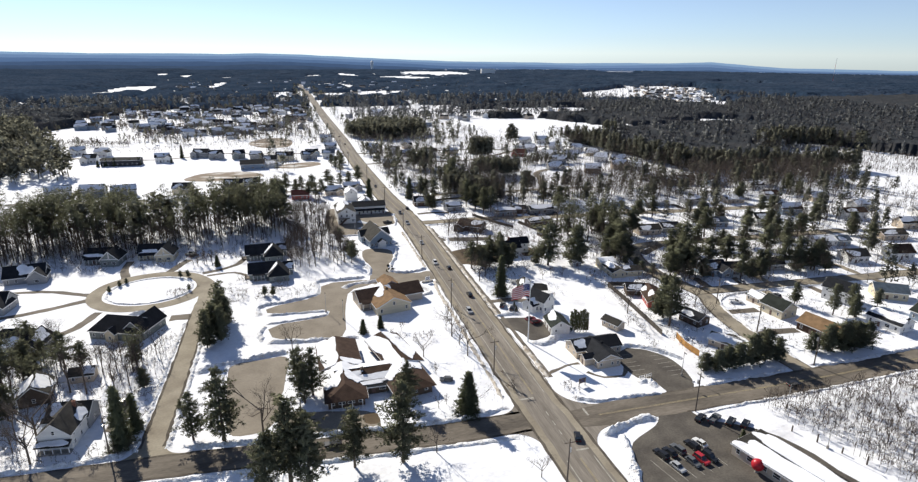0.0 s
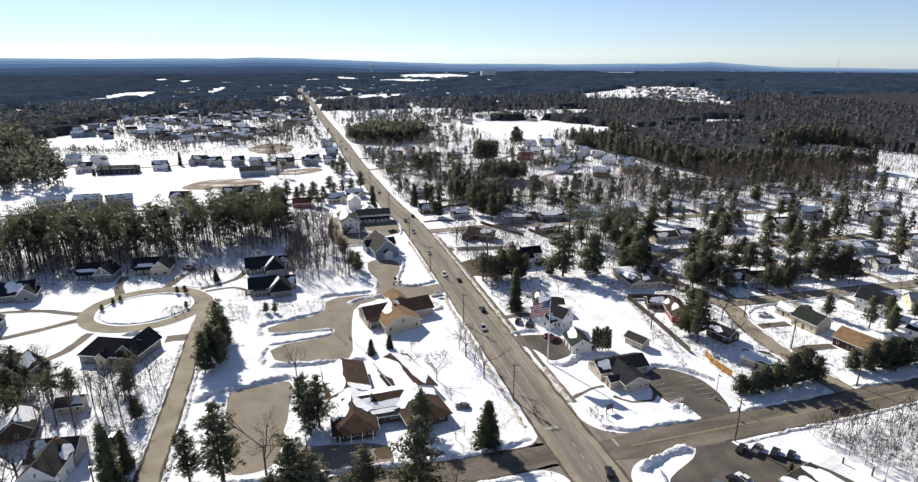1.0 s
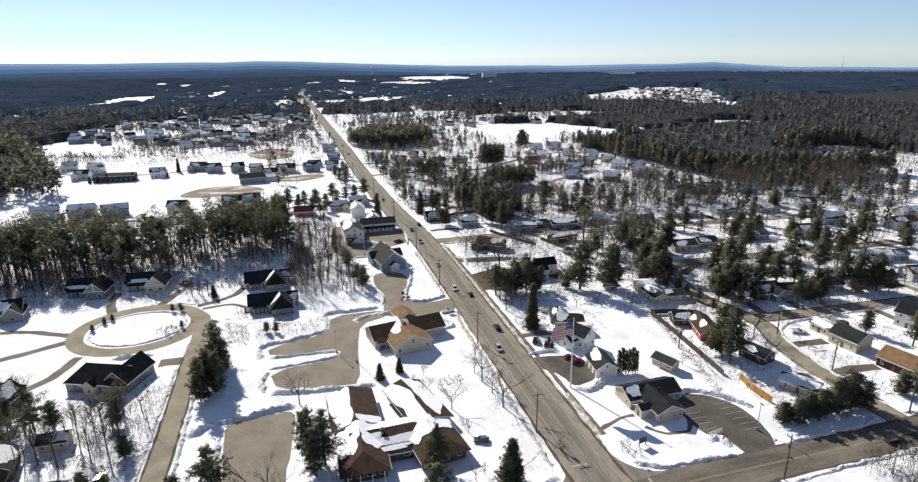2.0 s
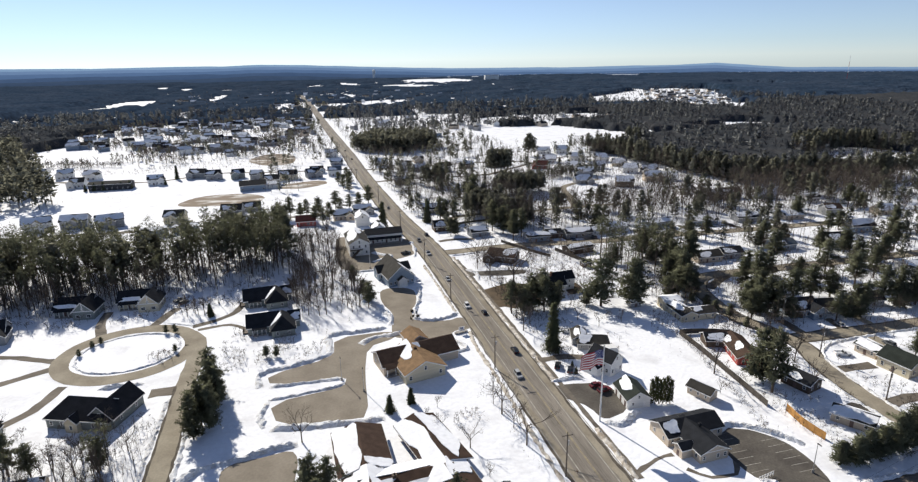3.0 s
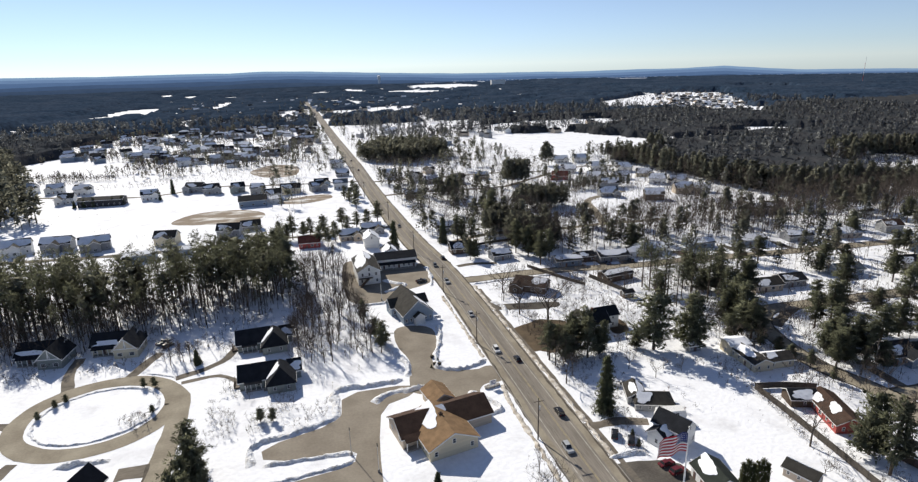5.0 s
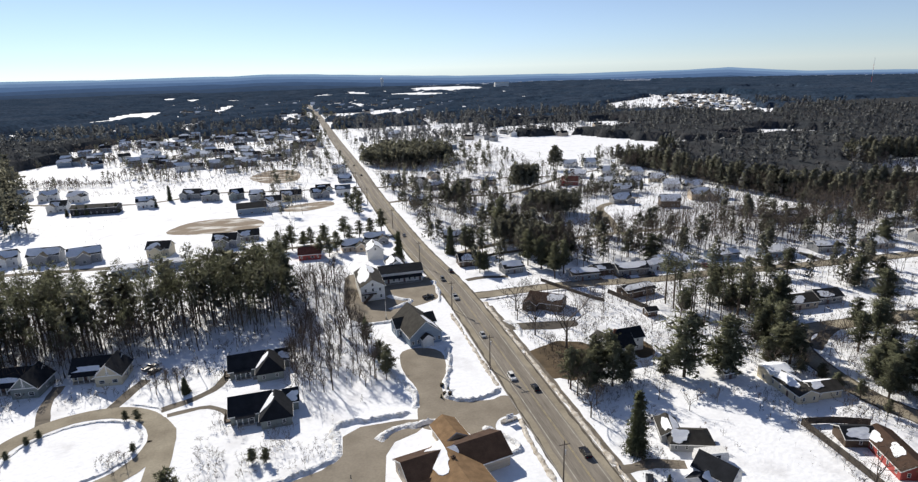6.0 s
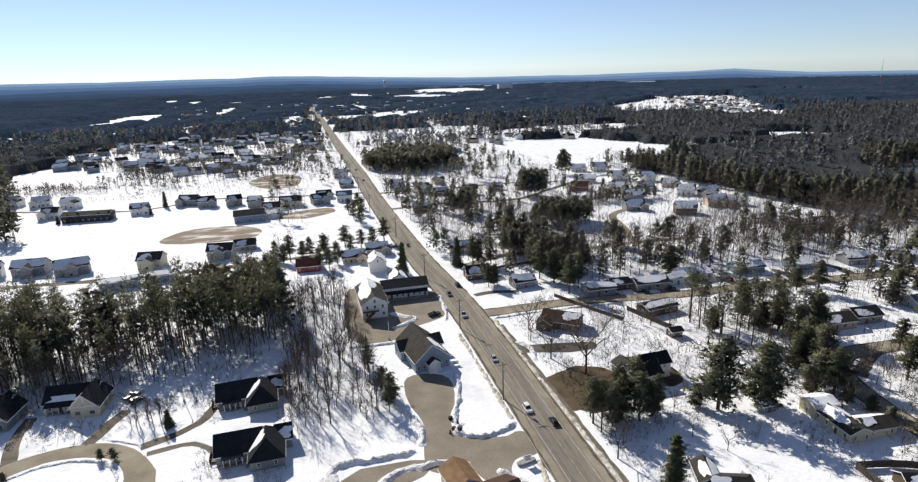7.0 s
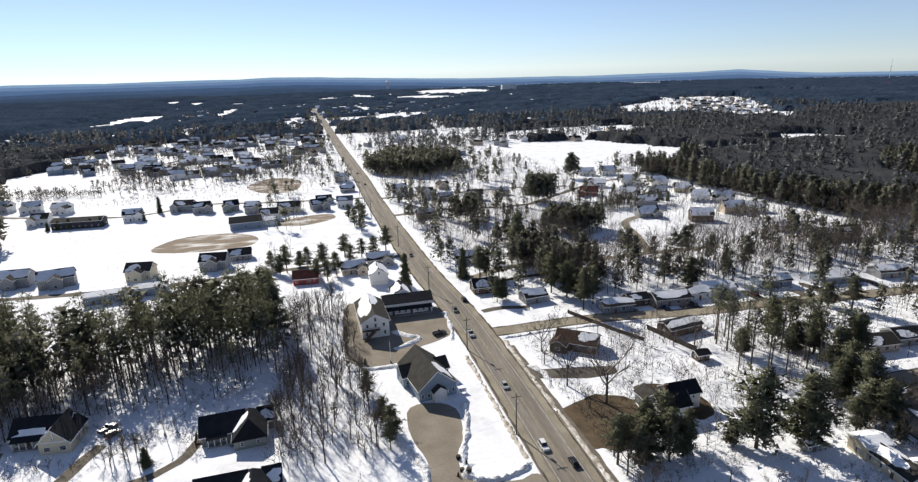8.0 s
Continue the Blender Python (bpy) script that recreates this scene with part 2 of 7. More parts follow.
def part(name, shape, mat, parent, label="", m=None, smooth=False):
    """One mesh object under a thing or a part; shape is a Shape or a ready mesh."""
    me = shape if isinstance(shape, bpy.types.Mesh) else solid(shape.mesh(name, mat, smooth))
    ob = new(name, me)
    ob.parent = parent
    if m is not None:
        ob.matrix_basis = m
    return tagged(ob, label)


def thing(name, m, label, category, group="", kind=""):
    return tagged(new(name), label, category, group, kind) if m is None else place(tagged(new(name), label, category, group, kind), m)


def place(ob, m):
    ob.matrix_basis = m
    return ob


def sheet(name, shape, mat, label, category, kind="structure", smooth=False):
    return tagged(new(name, solid(shape.mesh(name, mat, smooth))), label, category, "", kind)


def rounded(poly, rounds=2):
    """Corner cutting on a closed outline."""
    for _ in range(rounds):
        out = []
        for i, a in enumerate(poly):
            b = poly[(i + 1) % len(poly)]
            out += [(0.78 * a[0] + 0.22 * b[0], 0.78 * a[1] + 0.22 * b[1]), (0.22 * a[0] + 0.78 * b[0], 0.22 * a[1] + 0.78 * b[1])]
        poly = out
    return poly


def smooth_line(pts, step=4.0):
    """An even Catmull-Rom run through points on the plan."""
    p = [Vector((*q, 0)) for q in pts]
    p = [2 * p[0] - p[1]] + p + [2 * p[-1] - p[-2]]
    out = []
    for a, b, c, d in zip(p, p[1:], p[2:], p[3:]):
        r, s, q = (b - a).length, (c - b).length, (d - c).length
        m0, m1 = (c - a) * (s / (r + s)), (d - b) * (s / (s + q))
        n = max(2, int(s / step))
        for k in range(n):
            t = k / n
            out.append(b * (2 * t ** 3 - 3 * t * t + 1) + m0 * (t ** 3 - 2 * t * t + t) + c * (3 * t * t - 2 * t ** 3) + m1 * (t ** 3 - t * t))
    return out + [p[-2]]


def strip(pts, left, right, z, step=4.0, wob=0.0):
    """A flat band along a line, from left to right of it."""
    line = smooth_line(pts, step)
    s = Shape()
    v = []
    for i, p in enumerate(line):
        d = (line[min(i + 1, len(line) - 1)] - line[max(i - 1, 0)]).normalized()
        side = Vector((d.y, -d.x, 0))
        w1, w2 = (wob * noise.noise((p.x * 0.35, p.y * 0.35, k)) for k in (1.5, 7.5))
        a, b = p + side * (left + w1), p + side * (right + w2)
        v += [(a.x, a.y, z), (b.x, b.y, z)]
    return s.add(v, [(2 * i, 2 * i + 1, 2 * i + 3, 2 * i + 2) for i in range(len(line) - 1)])


def slab(name, poly, z, mat, label, category, rounds=2, wave=0.35):
    """A flat paved or bare patch with rounded, slightly wavy edges."""
    pts = [(x + wave * noise.noise((x * 0.4, y * 0.4, 3)), y + wave * noise.noise((x * 0.4, y * 0.4, 9))) for x, y in rounded(poly, rounds)]
    return sheet(name, Shape().prism(pts, -0.02, z), mat, label, category)


def bank(pts, width=2.2, height=0.9, seed=0, mat=None, label="lumpy ploughed snow bank beside the pavement", lump=0.75, step=0.5):
    """A ridge of ploughed snow along a line."""
    line = smooth_line(pts, step)
    prof = [(-0.5, -0.05), (-0.42, 0.35), (-0.25, 0.8), (-0.05, 1.0), (0.15, 0.85), (0.33, 0.4), (0.5, -0.05)]
    n, v = len(prof), []
    for i, p in enumerate(line):
        d = (line[min(i + 1, len(line) - 1)] - line[max(i - 1, 0)]).normalized()
        side = Vector((d.y, -d.x, 0))
        end = min(1.0, i / 3, (len(line) - 1 - i) / 3)
        for s, h in prof:
            q = p + side * (0.8 * s * width * (0.85 + 0.7 * noise.noise((p.x * 0.3, p.y * 0.3, seed))) + 0.35 * noise.noise((p.x * 0.6, p.y * 0.6, seed + 3)))
            b = noise.noise((q.x * 0.9, q.y * 0.9, seed + 5)) + 0.9 * noise.noise((q.x * 1.7, q.y * 1.7, seed + 9))
            v.append((q.x + 0.15 * b, q.y + 0.15 * b, max(-0.05, (0.72 + 0.5 * noise.noise((p.x * 0.16, p.y * 0.16, seed + 2))) * h * height * end * (0.9 + 0.55 * lump * max(-0.9, min(0.7, b))) + 0.07 * noise.noise((q.x * 4.1, q.y * 4.1, seed)))))
    f = [(i * n + k, i * n + k + 1, (i + 1) * n + k + 1, (i + 1) * n + k) for i in range(len(line) - 1) for k in range(n - 1)]
    ob = sheet("snow_bank", Shape().add(v, f), mat or BANK, label, "snow bank", "stuff")
    return ob


# ---- ground ----
s = Shape()
RINGS = [0.0, 150, 400, 900, 2000, 3000, 3640]
for r in RINGS[1:]:
    s.v += [(r * math.cos(2 * math.pi * k / 72), 200 + r * math.sin(2 * math.pi * k / 72), 0.0) for k in range(72)]
s.f += [tuple(range(72))]
s.f += [(72 * j + k, 72 * j + (k + 1) % 72, 72 * (j + 1) + (k + 1) % 72, 72 * (j + 1) + k) for j in range(len(RINGS) - 2) for k in range(72)]
sheet("ground", s, SNOW, "wide plain of old white snow", "snow ground")

# ---- roads ----
MAIN = [(50.2, -300), (49.7, 60), (49.2, 90), (48.6, 120), (48.4, 200), (48.0, 255), (46.6, 285), (43.4, 320), (40.4, 384), (38.3, 452), (36.7, 560),
        (31, 760), (19.5, 1240), (6, 1560)]
WEST = [(44, 102.3), (20, 102.6), (0, 104), (-30, 106.3), (-60, 107.0), (-200, 110)]
EAST = [(54, 100.3), (80, 100.6), (118, 100.8), (155, 102.2), (320, 108)]
CUL = [(-34.2, 105), (-33.6, 130), (-33.8, 155), (-34.1, 180), (-33.9, 196), (-35.2, 206), (-38.2, 211.5)]
RING = [(-52.5 + 16.8 * math.cos(a), 203.3 + 15.2 * math.sin(a)) for a in (2 * math.pi * k / 16 for k in range(17))]
FIRST = [(120.4, 104), (120.8, 128), (124, 144), (127.2, 153), (126, 162), (123.4, 170), (123.0, 179), (124.3, 189), (128, 199), (136, 206), (150, 206.4), (170, 205.4), (240, 203)]
SECOND = [(126, 157), (153, 155.5), (190, 154), (260, 151)]
THIRD = [(52, 262), (85, 262), (119, 257), (147, 256), (174, 253), (240, 249)]
BEND = [(56, 309), (80, 318), (110, 315), (138, 316), (170, 314)]
INNER = [(138, 316), (146, 340), (155, 366), (185, 380)]
ROADW = 5.4
sheet("road", strip(MAIN, -ROADW, ROADW, 0.06, 5, 0.25), ROAD, "long straight two-lane road of worn salted asphalt", "road")
sheet("road", strip(WEST, -3.4, 3.4, 0.045, 3, 0.3), STREET, "salted asphalt side street between snow banks", "road")
sheet("road", strip(EAST, -4.1, 4.1, 0.045, 3, 0.3), STREET, "salted asphalt side street between snow banks", "road")
sheet("road", strip(CUL, -2.35, 2.35, 0.044, 3, 0.3), LANE, "sandy residential lane", "road")
sheet("road", strip(RING, -2.3, 2.3, 0.038, 2, 0.3), LANE, "sandy oval turning loop round a snowy island", "road")
sheet("road", strip(FIRST, -2.8, 2.8, 0.03, 3, 0.3), LANE, "narrow sandy residential street", "road")
sheet("road", strip(SECOND, -2.6, 2.6, 0.036, 3, 0.3), LANE, "narrow sandy residential street", "road")
sheet("road", strip(THIRD, -2.8, 2.8, 0.03, 3, 0.3), LANE, "narrow sandy residential street", "road")
sheet("road", strip(BEND, -2.0, 2.0, 0.03, 3, 0.3), LANE, "narrow lane through leafless woods", "road")
sheet("road", strip(INNER, -2.0, 2.0, 0.036, 3, 0.3), LANE, "narrow lane past small houses", "road")


def flare(cx, cy, sx, sy, r, z, mat=ROAD):
    """The curved widening where two roads meet."""
    arc = [(cx + sx * r * (1 - math.sin(a)), cy + sy * r * (1 - math.cos(a))) for a in (math.pi / 2 * k / 8 for k in range(9))]
    sheet("road", Shape().prism([(cx - sx * 1.0, cy - sy * 1.0), *arc[::-1]], 0.0, z), mat, "asphalt widening at a junction", "road")


flare(43.4, 105.9, -1, 1, 5.0, 0.052)
flare(43.8, 98.9, -1, -1, 6.0, 0.052)
flare(54.2, 104.3, 1, 1, 9.0, 0.052)
flare(54.6, 96.3, 1, -1, 7.0, 0.052)
flare(-36.7, 109.8, -1, 1, 4.0, 0.02, LANE)
flare(-31.3, 109.8, 1, 1, 4.0, 0.02, LANE)

FIELD_LANES = [[(-240, 506), (-185, 500), (-140, 484), (-100, 474), (-62, 492), (-30, 484), (8, 478), (36, 474)], [(-246, 690), (-200, 722), (-150, 700), (-90, 682), (-40, 690), (31, 700)], [(-215, 800), (-140, 770), (-60, 775), (28, 780)], [(-130, 700), (-120, 750), (-140, 770)],
               [(-150, 346), (-110, 342), (-70, 339), (-30, 341), (10, 345), (40, 346)], [(40, 470), (80, 468), (130, 470), (165, 462)], [(38, 420), (70, 424), (120, 420), (150, 440), (200, 470), (240, 460)]]
for line in FIELD_LANES:
    sheet("road", strip(line, -1.9, 1.9, 0.028, 4, 0.9), STREET, "narrow half-cleared lane between far houses", "road")

# lane paint
for off, wide, mat, lab in ((-2.95, 0.10, WHITE_LINE, "faded white edge line"), (2.95, 0.10, WHITE_LINE, "faded white edge line"),
                            (-0.12, 0.07, YELLOW_LINE, "faded yellow centre line"), (0.12, 0.07, YELLOW_LINE, "faded yellow centre line")):
    for run in ([(49.9, -60), (49.7, 60), (49.35, 88)], [(48.75, 112), (48.4, 200), (48.0, 255), (46.6, 285), (43.4, 320), (40.4, 384), (38.3, 452), (36.7, 560), (31, 760)]):
        sheet("road_line", strip(run, off - wide, off + wide, 0.07, 4), mat, lab, "road line")
sheet("stop_line", Shape().box(45.0, 110.2, 0.06, 48.4, 110.7, 0.068), WHITE_LINE, "worn white stop line at the junction", "road line")
sheet("stop_line", Shape().box(49.6, 90.2, 0.06, 52.4, 90.7, 0.068), WHITE_LINE, "worn white stop line at the junction", "road line")
sheet("stop_line", Shape().box(57.4, 100.9, 0.045, 57.9, 103.6, 0.053), WHITE_LINE, "worn white stop line at the junction", "road line")
for y in (96, 99.4, 103):
    sheet("lane_dash", Shape().box(48.9, y, 0.06, 49.1, y + 1.6, 0.068), WHITE_LINE, "short white guide dash in the junction", "road line")
for side in (-1, 1):
    sheet("road_shoulder", strip([(49.7 + 0.0, 60), (49.2, 90), (48.6, 120), (48.4, 200), (48.0, 255), (46.6, 285), (43.4, 320), (40.4, 384), (38.3, 452)], side * 4.5 - 0.95, side * 4.5 + 0.95, 0.066, 3, 0.5), LANE, "sand-strewn asphalt shoulder of the road", "road shoulder")
sheet("footway", strip([(55.2, 118), (54.9, 150), (54.7, 200), (54.4, 252)], 0.2, 1.5, 0.03, 3, 0.35), STREET, "half-cleared dirty footway beside the road", "footway")
for off in (-0.14, 0.14):
    sheet("road_line", strip([(60, 100.5), (80, 100.6), (118, 100.8), (155, 102.2), (250, 105)], off - 0.07, off + 0.07, 0.055, 4), YELLOW_LINE, "faded yellow centre line", "road line")
for side in (-1, 1):
    sheet("kerb", strip([(49.4, 112) if side < 0 else (48.8, 116), (48.4, 200), (48.1, 250)], side * 5.6 - 0.12, side * 5.6 + 0.12, 0.12, 4, 0.1), KERB, "low granite kerb beside the road", "kerb")

WET = material("wet_gritty_asphalt", (0.085, 0.074, 0.062), (0.14, 0.122, 0.100), 0.95, 0.3, 2.5, 0.3, fine_amount=0.3, depth=0.02, spec=0.03)
for line, edge, top in ((WEST, 3.35, 0.052), (EAST[1:], 4.05, 0.052), ([(-33.9, 113), *CUL[1:4]], 2.3, 0.05), (FIRST, 2.8, 0.036), (SECOND, 2.6, 0.042), (THIRD, 2.8, 0.036), (MAIN[1:11], 5.35, 0.072)):
    for side in (-1, 1):
        sheet("wet_edge", strip(line, side * edge - 0.3, side * edge + 0.3, top, 2, 0.4), WET, "dark wet gritty edge where snow melts onto the asphalt", "road edge")

# ---- paved lots and drives ----
slab("parking_lot", [(-22, 139), (-21.5, 144.5), (-15.4, 144.8), (-6.5, 146.2), (-8.4, 130), (-9.5, 116), (-12, 112.6), (-19.5, 112.4), (-20.8, 125)], 0.02, TANLOT, "empty sanded car park edged with ploughed snow", "car park")
slab("parking_lot", [(-14.6, 178.9), (2.4, 183.9), (3.4, 195.4), (21, 195.3), (21, 190.4), (12.1, 187), (9.6, 172), (8.6, 153.2), (3.6, 153.3), (-11.5, 155.4), (-13.4, 165.4), (4.4, 167.6), (4.9, 172.4), (-13.6, 173.4)], 0.024, TANLOT, "empty sanded car park with a snowy middle strip", "car park", 1)
slab("driveway", [(20, 196.5), (22.9, 206), (19.8, 219), (21.8, 230.4), (33.2, 227.2), (31.4, 213), (27.0, 203), (36.4, 196.9), (43.6, 199.2), (43.8, 189.6), (38.1, 190.3), (35.3, 186), (37, 179.5), (31.5, 181.5), (29, 189.2), (20.5, 189.6)], 0.028, TANLOT, "tan asphalt drive and forecourt", "driveway")
slab("parking_lot", [(9.2, 251.2), (24, 250.8), (26.4, 257.4), (38.6, 262.4), (43.4, 268), (43.0, 290), (34, 281), (17, 298), (10.6, 298.6), (8.6, 275)], 0.022, TANLOT, "tan gravelly car park round a white inn", "car park")
slab("parking_lot", [(76.2, 112), (76.6, 127), (82, 127.4), (88, 124), (91.6, 117), (88.8, 104), (80.2, 103.4), (80.4, 110.4)], 0.026, LOT, "dark asphalt car park with painted bays", "car park")
slab("parking_lot", [(60.5, 89.4), (71.6, 94.4), (73.8, 99), (80.5, 99), (81.6, 93), (91.4, 87.4), (97, 76), (96, 58), (78, 52), (57, 60), (57.4, 79)], 0.026, LOT, "large dark asphalt car park with bay lines", "car park")
slab("driveway", [(53, 148.6), (57.6, 143.2), (58.6, 136.4), (66.8, 139.6), (66.9, 149.6), (62, 152.4), (53, 153.4)], 0.026, LOT, "grey asphalt forecourt beside the road", "driveway")
slab("driveway", [(-1, 117.4), (12.2, 115.0), (12.6, 106), (6, 106), (-9.4, 112.6), (-9.4, 119.6)], 0.016, TANLOT, "sanded drive beside a low brown building", "driveway")
slab("driveway", [(8.6, 113.4), (12.3, 114.2), (12.3, 109.6), (9.6, 109.8)], 0.032, EARTH, "bare brown patch beside the drive", "earth patch", 1)
slab("bare_ground", [(53.4, 212), (56, 202), (61, 200), (67, 202), (73, 204.5), (74, 212), (73, 218), (66, 222), (60, 219), (54.4, 218)], 0.02, EARTH, "bare brown earth under trees", "earth patch", 2, 1.6)
slab("bare_ground", [(82, 204.5), (88, 206), (90, 212), (87, 219), (81, 222.5), (75, 222), (78, 215), (84, 215)], 0.02, EARTH, "bare brown earth beside a house", "earth patch")
slab("driveway", [(51.6, 233.4), (60, 231.2), (70, 228.4), (76.5, 229), (77, 233), (72, 234), (61, 236), (51.8, 238.6)], 0.022, LOT, "dark drive from the road to a brown garage", "driveway", 1)
for x, y0, y1, w in ((100.2, 259.5, 266.0, 4.2), (109.2, 259.0, 267.5, 2.6), (121.0, 258.0, 268.0, 3.0), (145.0, 257.5, 268.0, 4.0), (168.5, 256.0, 268.0, 3.4), (191.5, 254.0, 266.0, 3.4), (214.0, 252.5, 264.0, 3.0)):
    slab("driveway", [(x - w / 2, y0), (x + w / 2, y0), (x + w / 2 - 0.4, y1), (x - w / 2 - 0.4, y1)], 0.022, LOT, "short dark drive between ranch houses", "driveway", 1)
for x, y0, y1, w in ((149.6, 143.0, 153.6, 3.0), (175.8, 142.0, 152.8, 2.8), (196.5, 141.0, 152.2, 2.8), (157.0, 157.0, 168.5, 3.0), (196.0, 156.0, 168.0, 3.0), (219.0, 155.0, 168.0, 3.0)):
    slab("driveway", [(x - w / 2, y0), (x + w / 2, y0), (x + w / 2 + 0.3, y1), (x - w / 2 + 0.3, y1)], 0.022, LANE, "short sandy drive beside a house", "driveway", 1)
slab("bare_ground", [(-76, 390), (-64, 414), (-38, 414), (-24, 400), (-27, 384), (-52, 382)], 0.02, STUBBLE, "thawed tan patch of dead grass in the snow field", "earth patch")
slab("bare_ground", [(-47, 543), (-36, 572), (-22, 578), (-6, 560), (-8, 515), (-30, 512)], 0.02, STUBBLE, "thawed tan patch of dead grass in the snow field", "earth patch")
slab("bare_ground", [(-24, 424), (-10, 436), (12, 440), (14, 425), (-6, 414)], 0.02, STUBBLE, "thawed tan yard beside low buildings", "earth patch")
for path, wide in (([(-50, 219), (-47.5, 227), (-45, 233)], 1.6), ([(-63, 216), (-66, 227), (-66, 236)], 1.6), ([(-38, 216), (-31, 219), (-26, 224), (-24, 231)], 1.4),
                   ([(-36, 213), (-27, 214), (-19, 206)], 1.0), ([(-70, 203), (-85, 210), (-100, 212)], 1.4), ([(-70, 199), (-82, 193), (-92, 190)], 1.6),
                   ([(-64, 188), (-67, 178), (-72, 172)], 1.6), ([(-36, 178), (-42, 178)], 2.4), ([(-44, 121), (-42, 128), (-44, 133)], 1.3),
                   ([(54, 118.6), (62, 122), (66, 122.5)], 0.6), ([(66, 118), (69, 114.6), (74, 114.2), (76.6, 117.6)], 0.5), ([(123, 140), (136, 139)], 1.8),
                   ([(121, 123), (128, 125), (137, 124)], 1.8), ([(133, 155), (134, 168)], 1.8), ([(146, 154), (148, 165)], 1.6), ([(168, 154), (168, 140)], 1.6),
                   ([(98, 258), (98, 264)], 2.0), ([(118, 257), (118, 263)], 2.4), ([(160, 255), (161, 263)], 2.0), ([(54, 278), (60, 279), (70, 277)], 1.6),
                   ([(54, 166), (62, 166), (68, 164)], 1.5), ([(130, 196), (146, 205), (170, 207), (200, 205)], 2.0)):
    sheet("driveway", strip(path, -0.85 * wide, 0.85 * wide, 0.02, 2, 0.5), STREET, "narrow cleared drive between snowy lawns", "driveway")
# bay lines
for k in range(7):
    for x0, x1, y0 in ((77.2, 81.0, 113.6), (85.9, 89.9, 109.2)):
        if x0 > 80 and k == 0:
            continue
        o = sheet("bay_line", Shape().box(0, -0.05, 0, x1 - x0, 0.05, 0.006), WHITE_LINE, "white painted parking bay line", "road line")
        o.matrix_basis = pose(x0, y0 + 2.0 * k, 0.028, 0, 0, -1)
for k in range(7):
    o = sheet("bay_line", Shape().box(-0.05, -3.9, 0, 0.05, 3.9, 0.006), WHITE_LINE, "white painted parking bay line", "road line")
    o.matrix_basis = pose(63.4 + 2.05 * k, 80.2 + 0.4 * k, 0.027, 0, 0, 12)

# ---- snow banks ----
bank([(41.4, 108.6), (32, 106.8), (20, 107.0), (4, 108.6), (-12, 109.8), (-28, 111.6)], 2.2, 0.9, 1)
bank([(-38.5, 112), (-50, 111.4), (-64, 111.6), (-90, 112.4)], 2.2, 0.9, 2)
bank([(40, 97.4), (28, 98.0), (14, 98.8), (-4, 100.2), (-30, 101.6), (-80, 104)], 2.0, 0.7, 3)
bank([(57, 108.6), (62, 105.6), (72, 105.2), (79, 104.6)], 1.8, 0.7, 4)
bank([(90.4, 105), (100, 105.4), (112, 105.4), (117.4, 107)], 2.0, 0.7, 5)
bank([(123.6, 107), (130, 105.6), (150, 106.4), (180, 108)], 2.0, 0.7, 6)
bank([(82.6, 95.2), (96, 95.8), (118, 96.2), (150, 97.6)], 1.8, 0.4, 7)
bank([(57.6, 93.4), (62.4, 95.2), (68.6, 96.6), (72, 96.2)], 3.8, 1.5, 8, lump=0.5)
bank([(61.2, 93.2), (59.6, 87), (57.0, 80), (55.8, 70)], 3.4, 1.2, 9, lump=0.5)
bank([(-29.8, 141.6), (-24.5, 144.6), (-18, 145.6), (-13, 146.8), (-7, 147.4)], 3.0, 1.2, 10, lump=0.7)
bank([(-23, 140), (-23, 128), (-21.6, 114)], 2.4, 0.9, 11)
bank([(-13, 154.4), (-2, 152.6), (8, 151.6), (12, 151.4)], 3.4, 1.1, 12, lump=0.7)
bank([(-14.4, 155), (-15.2, 160), (-14, 166)], 2.4, 0.9, 13)
bank([(-13.8, 166.4), (-6, 167.2), (3, 168.4), (4.6, 170)], 1.9, 0.7, 14)
bank([(-13.8, 172.6), (-6, 172.2), (3, 171.8), (4.6, 170.6)], 1.7, 0.6, 41)
bank([(-16, 173), (-16.2, 179.6), (-8, 182), (1.0, 185.6), (1.8, 190), (2.2, 197), (10, 197.2), (19, 197.6)], 2.6, 1.0, 15)
bank([(10.4, 189.2), (14, 192.0), (20, 192.6), (26, 192.2), (28.6, 190.4)], 3.0, 1.0, 16, lump=0.7)
bank([(30.5, 205), (28.6, 201.8), (33, 198.8), (39, 199.6), (42.4, 202)], 2.4, 1.0, 17, lump=0.7)
bank([(34.6, 227), (32.6, 216), (29.6, 208), (29.0, 203.4)], 2.6, 1.0, 18, lump=0.7)
bank([(20.6, 199), (21.4, 206), (17.4, 217), (17.6, 226)], 2.8, 1.1, 19, lump=0.7)
bank([(33.4, 187.6), (36.2, 184), (38.6, 178.2), (34, 176.6)], 2.2, 0.9, 20, lump=0.7)
bank([(42.4, 188.2), (41.4, 180), (41.6, 160), (41.4, 130), (41.3, 112)], 1.5, 0.35, 21, DIRTY, "low sand-stained snow edge beside the road")
bank([(41.9, 203), (41.6, 225), (41.2, 250)], 1.5, 0.35, 22, DIRTY, "low sand-stained snow edge beside the road")
bank([(55.4, 118), (55.4, 135)], 1.8, 0.5, 23, DIRTY, "low sand-stained snow edge beside the road")
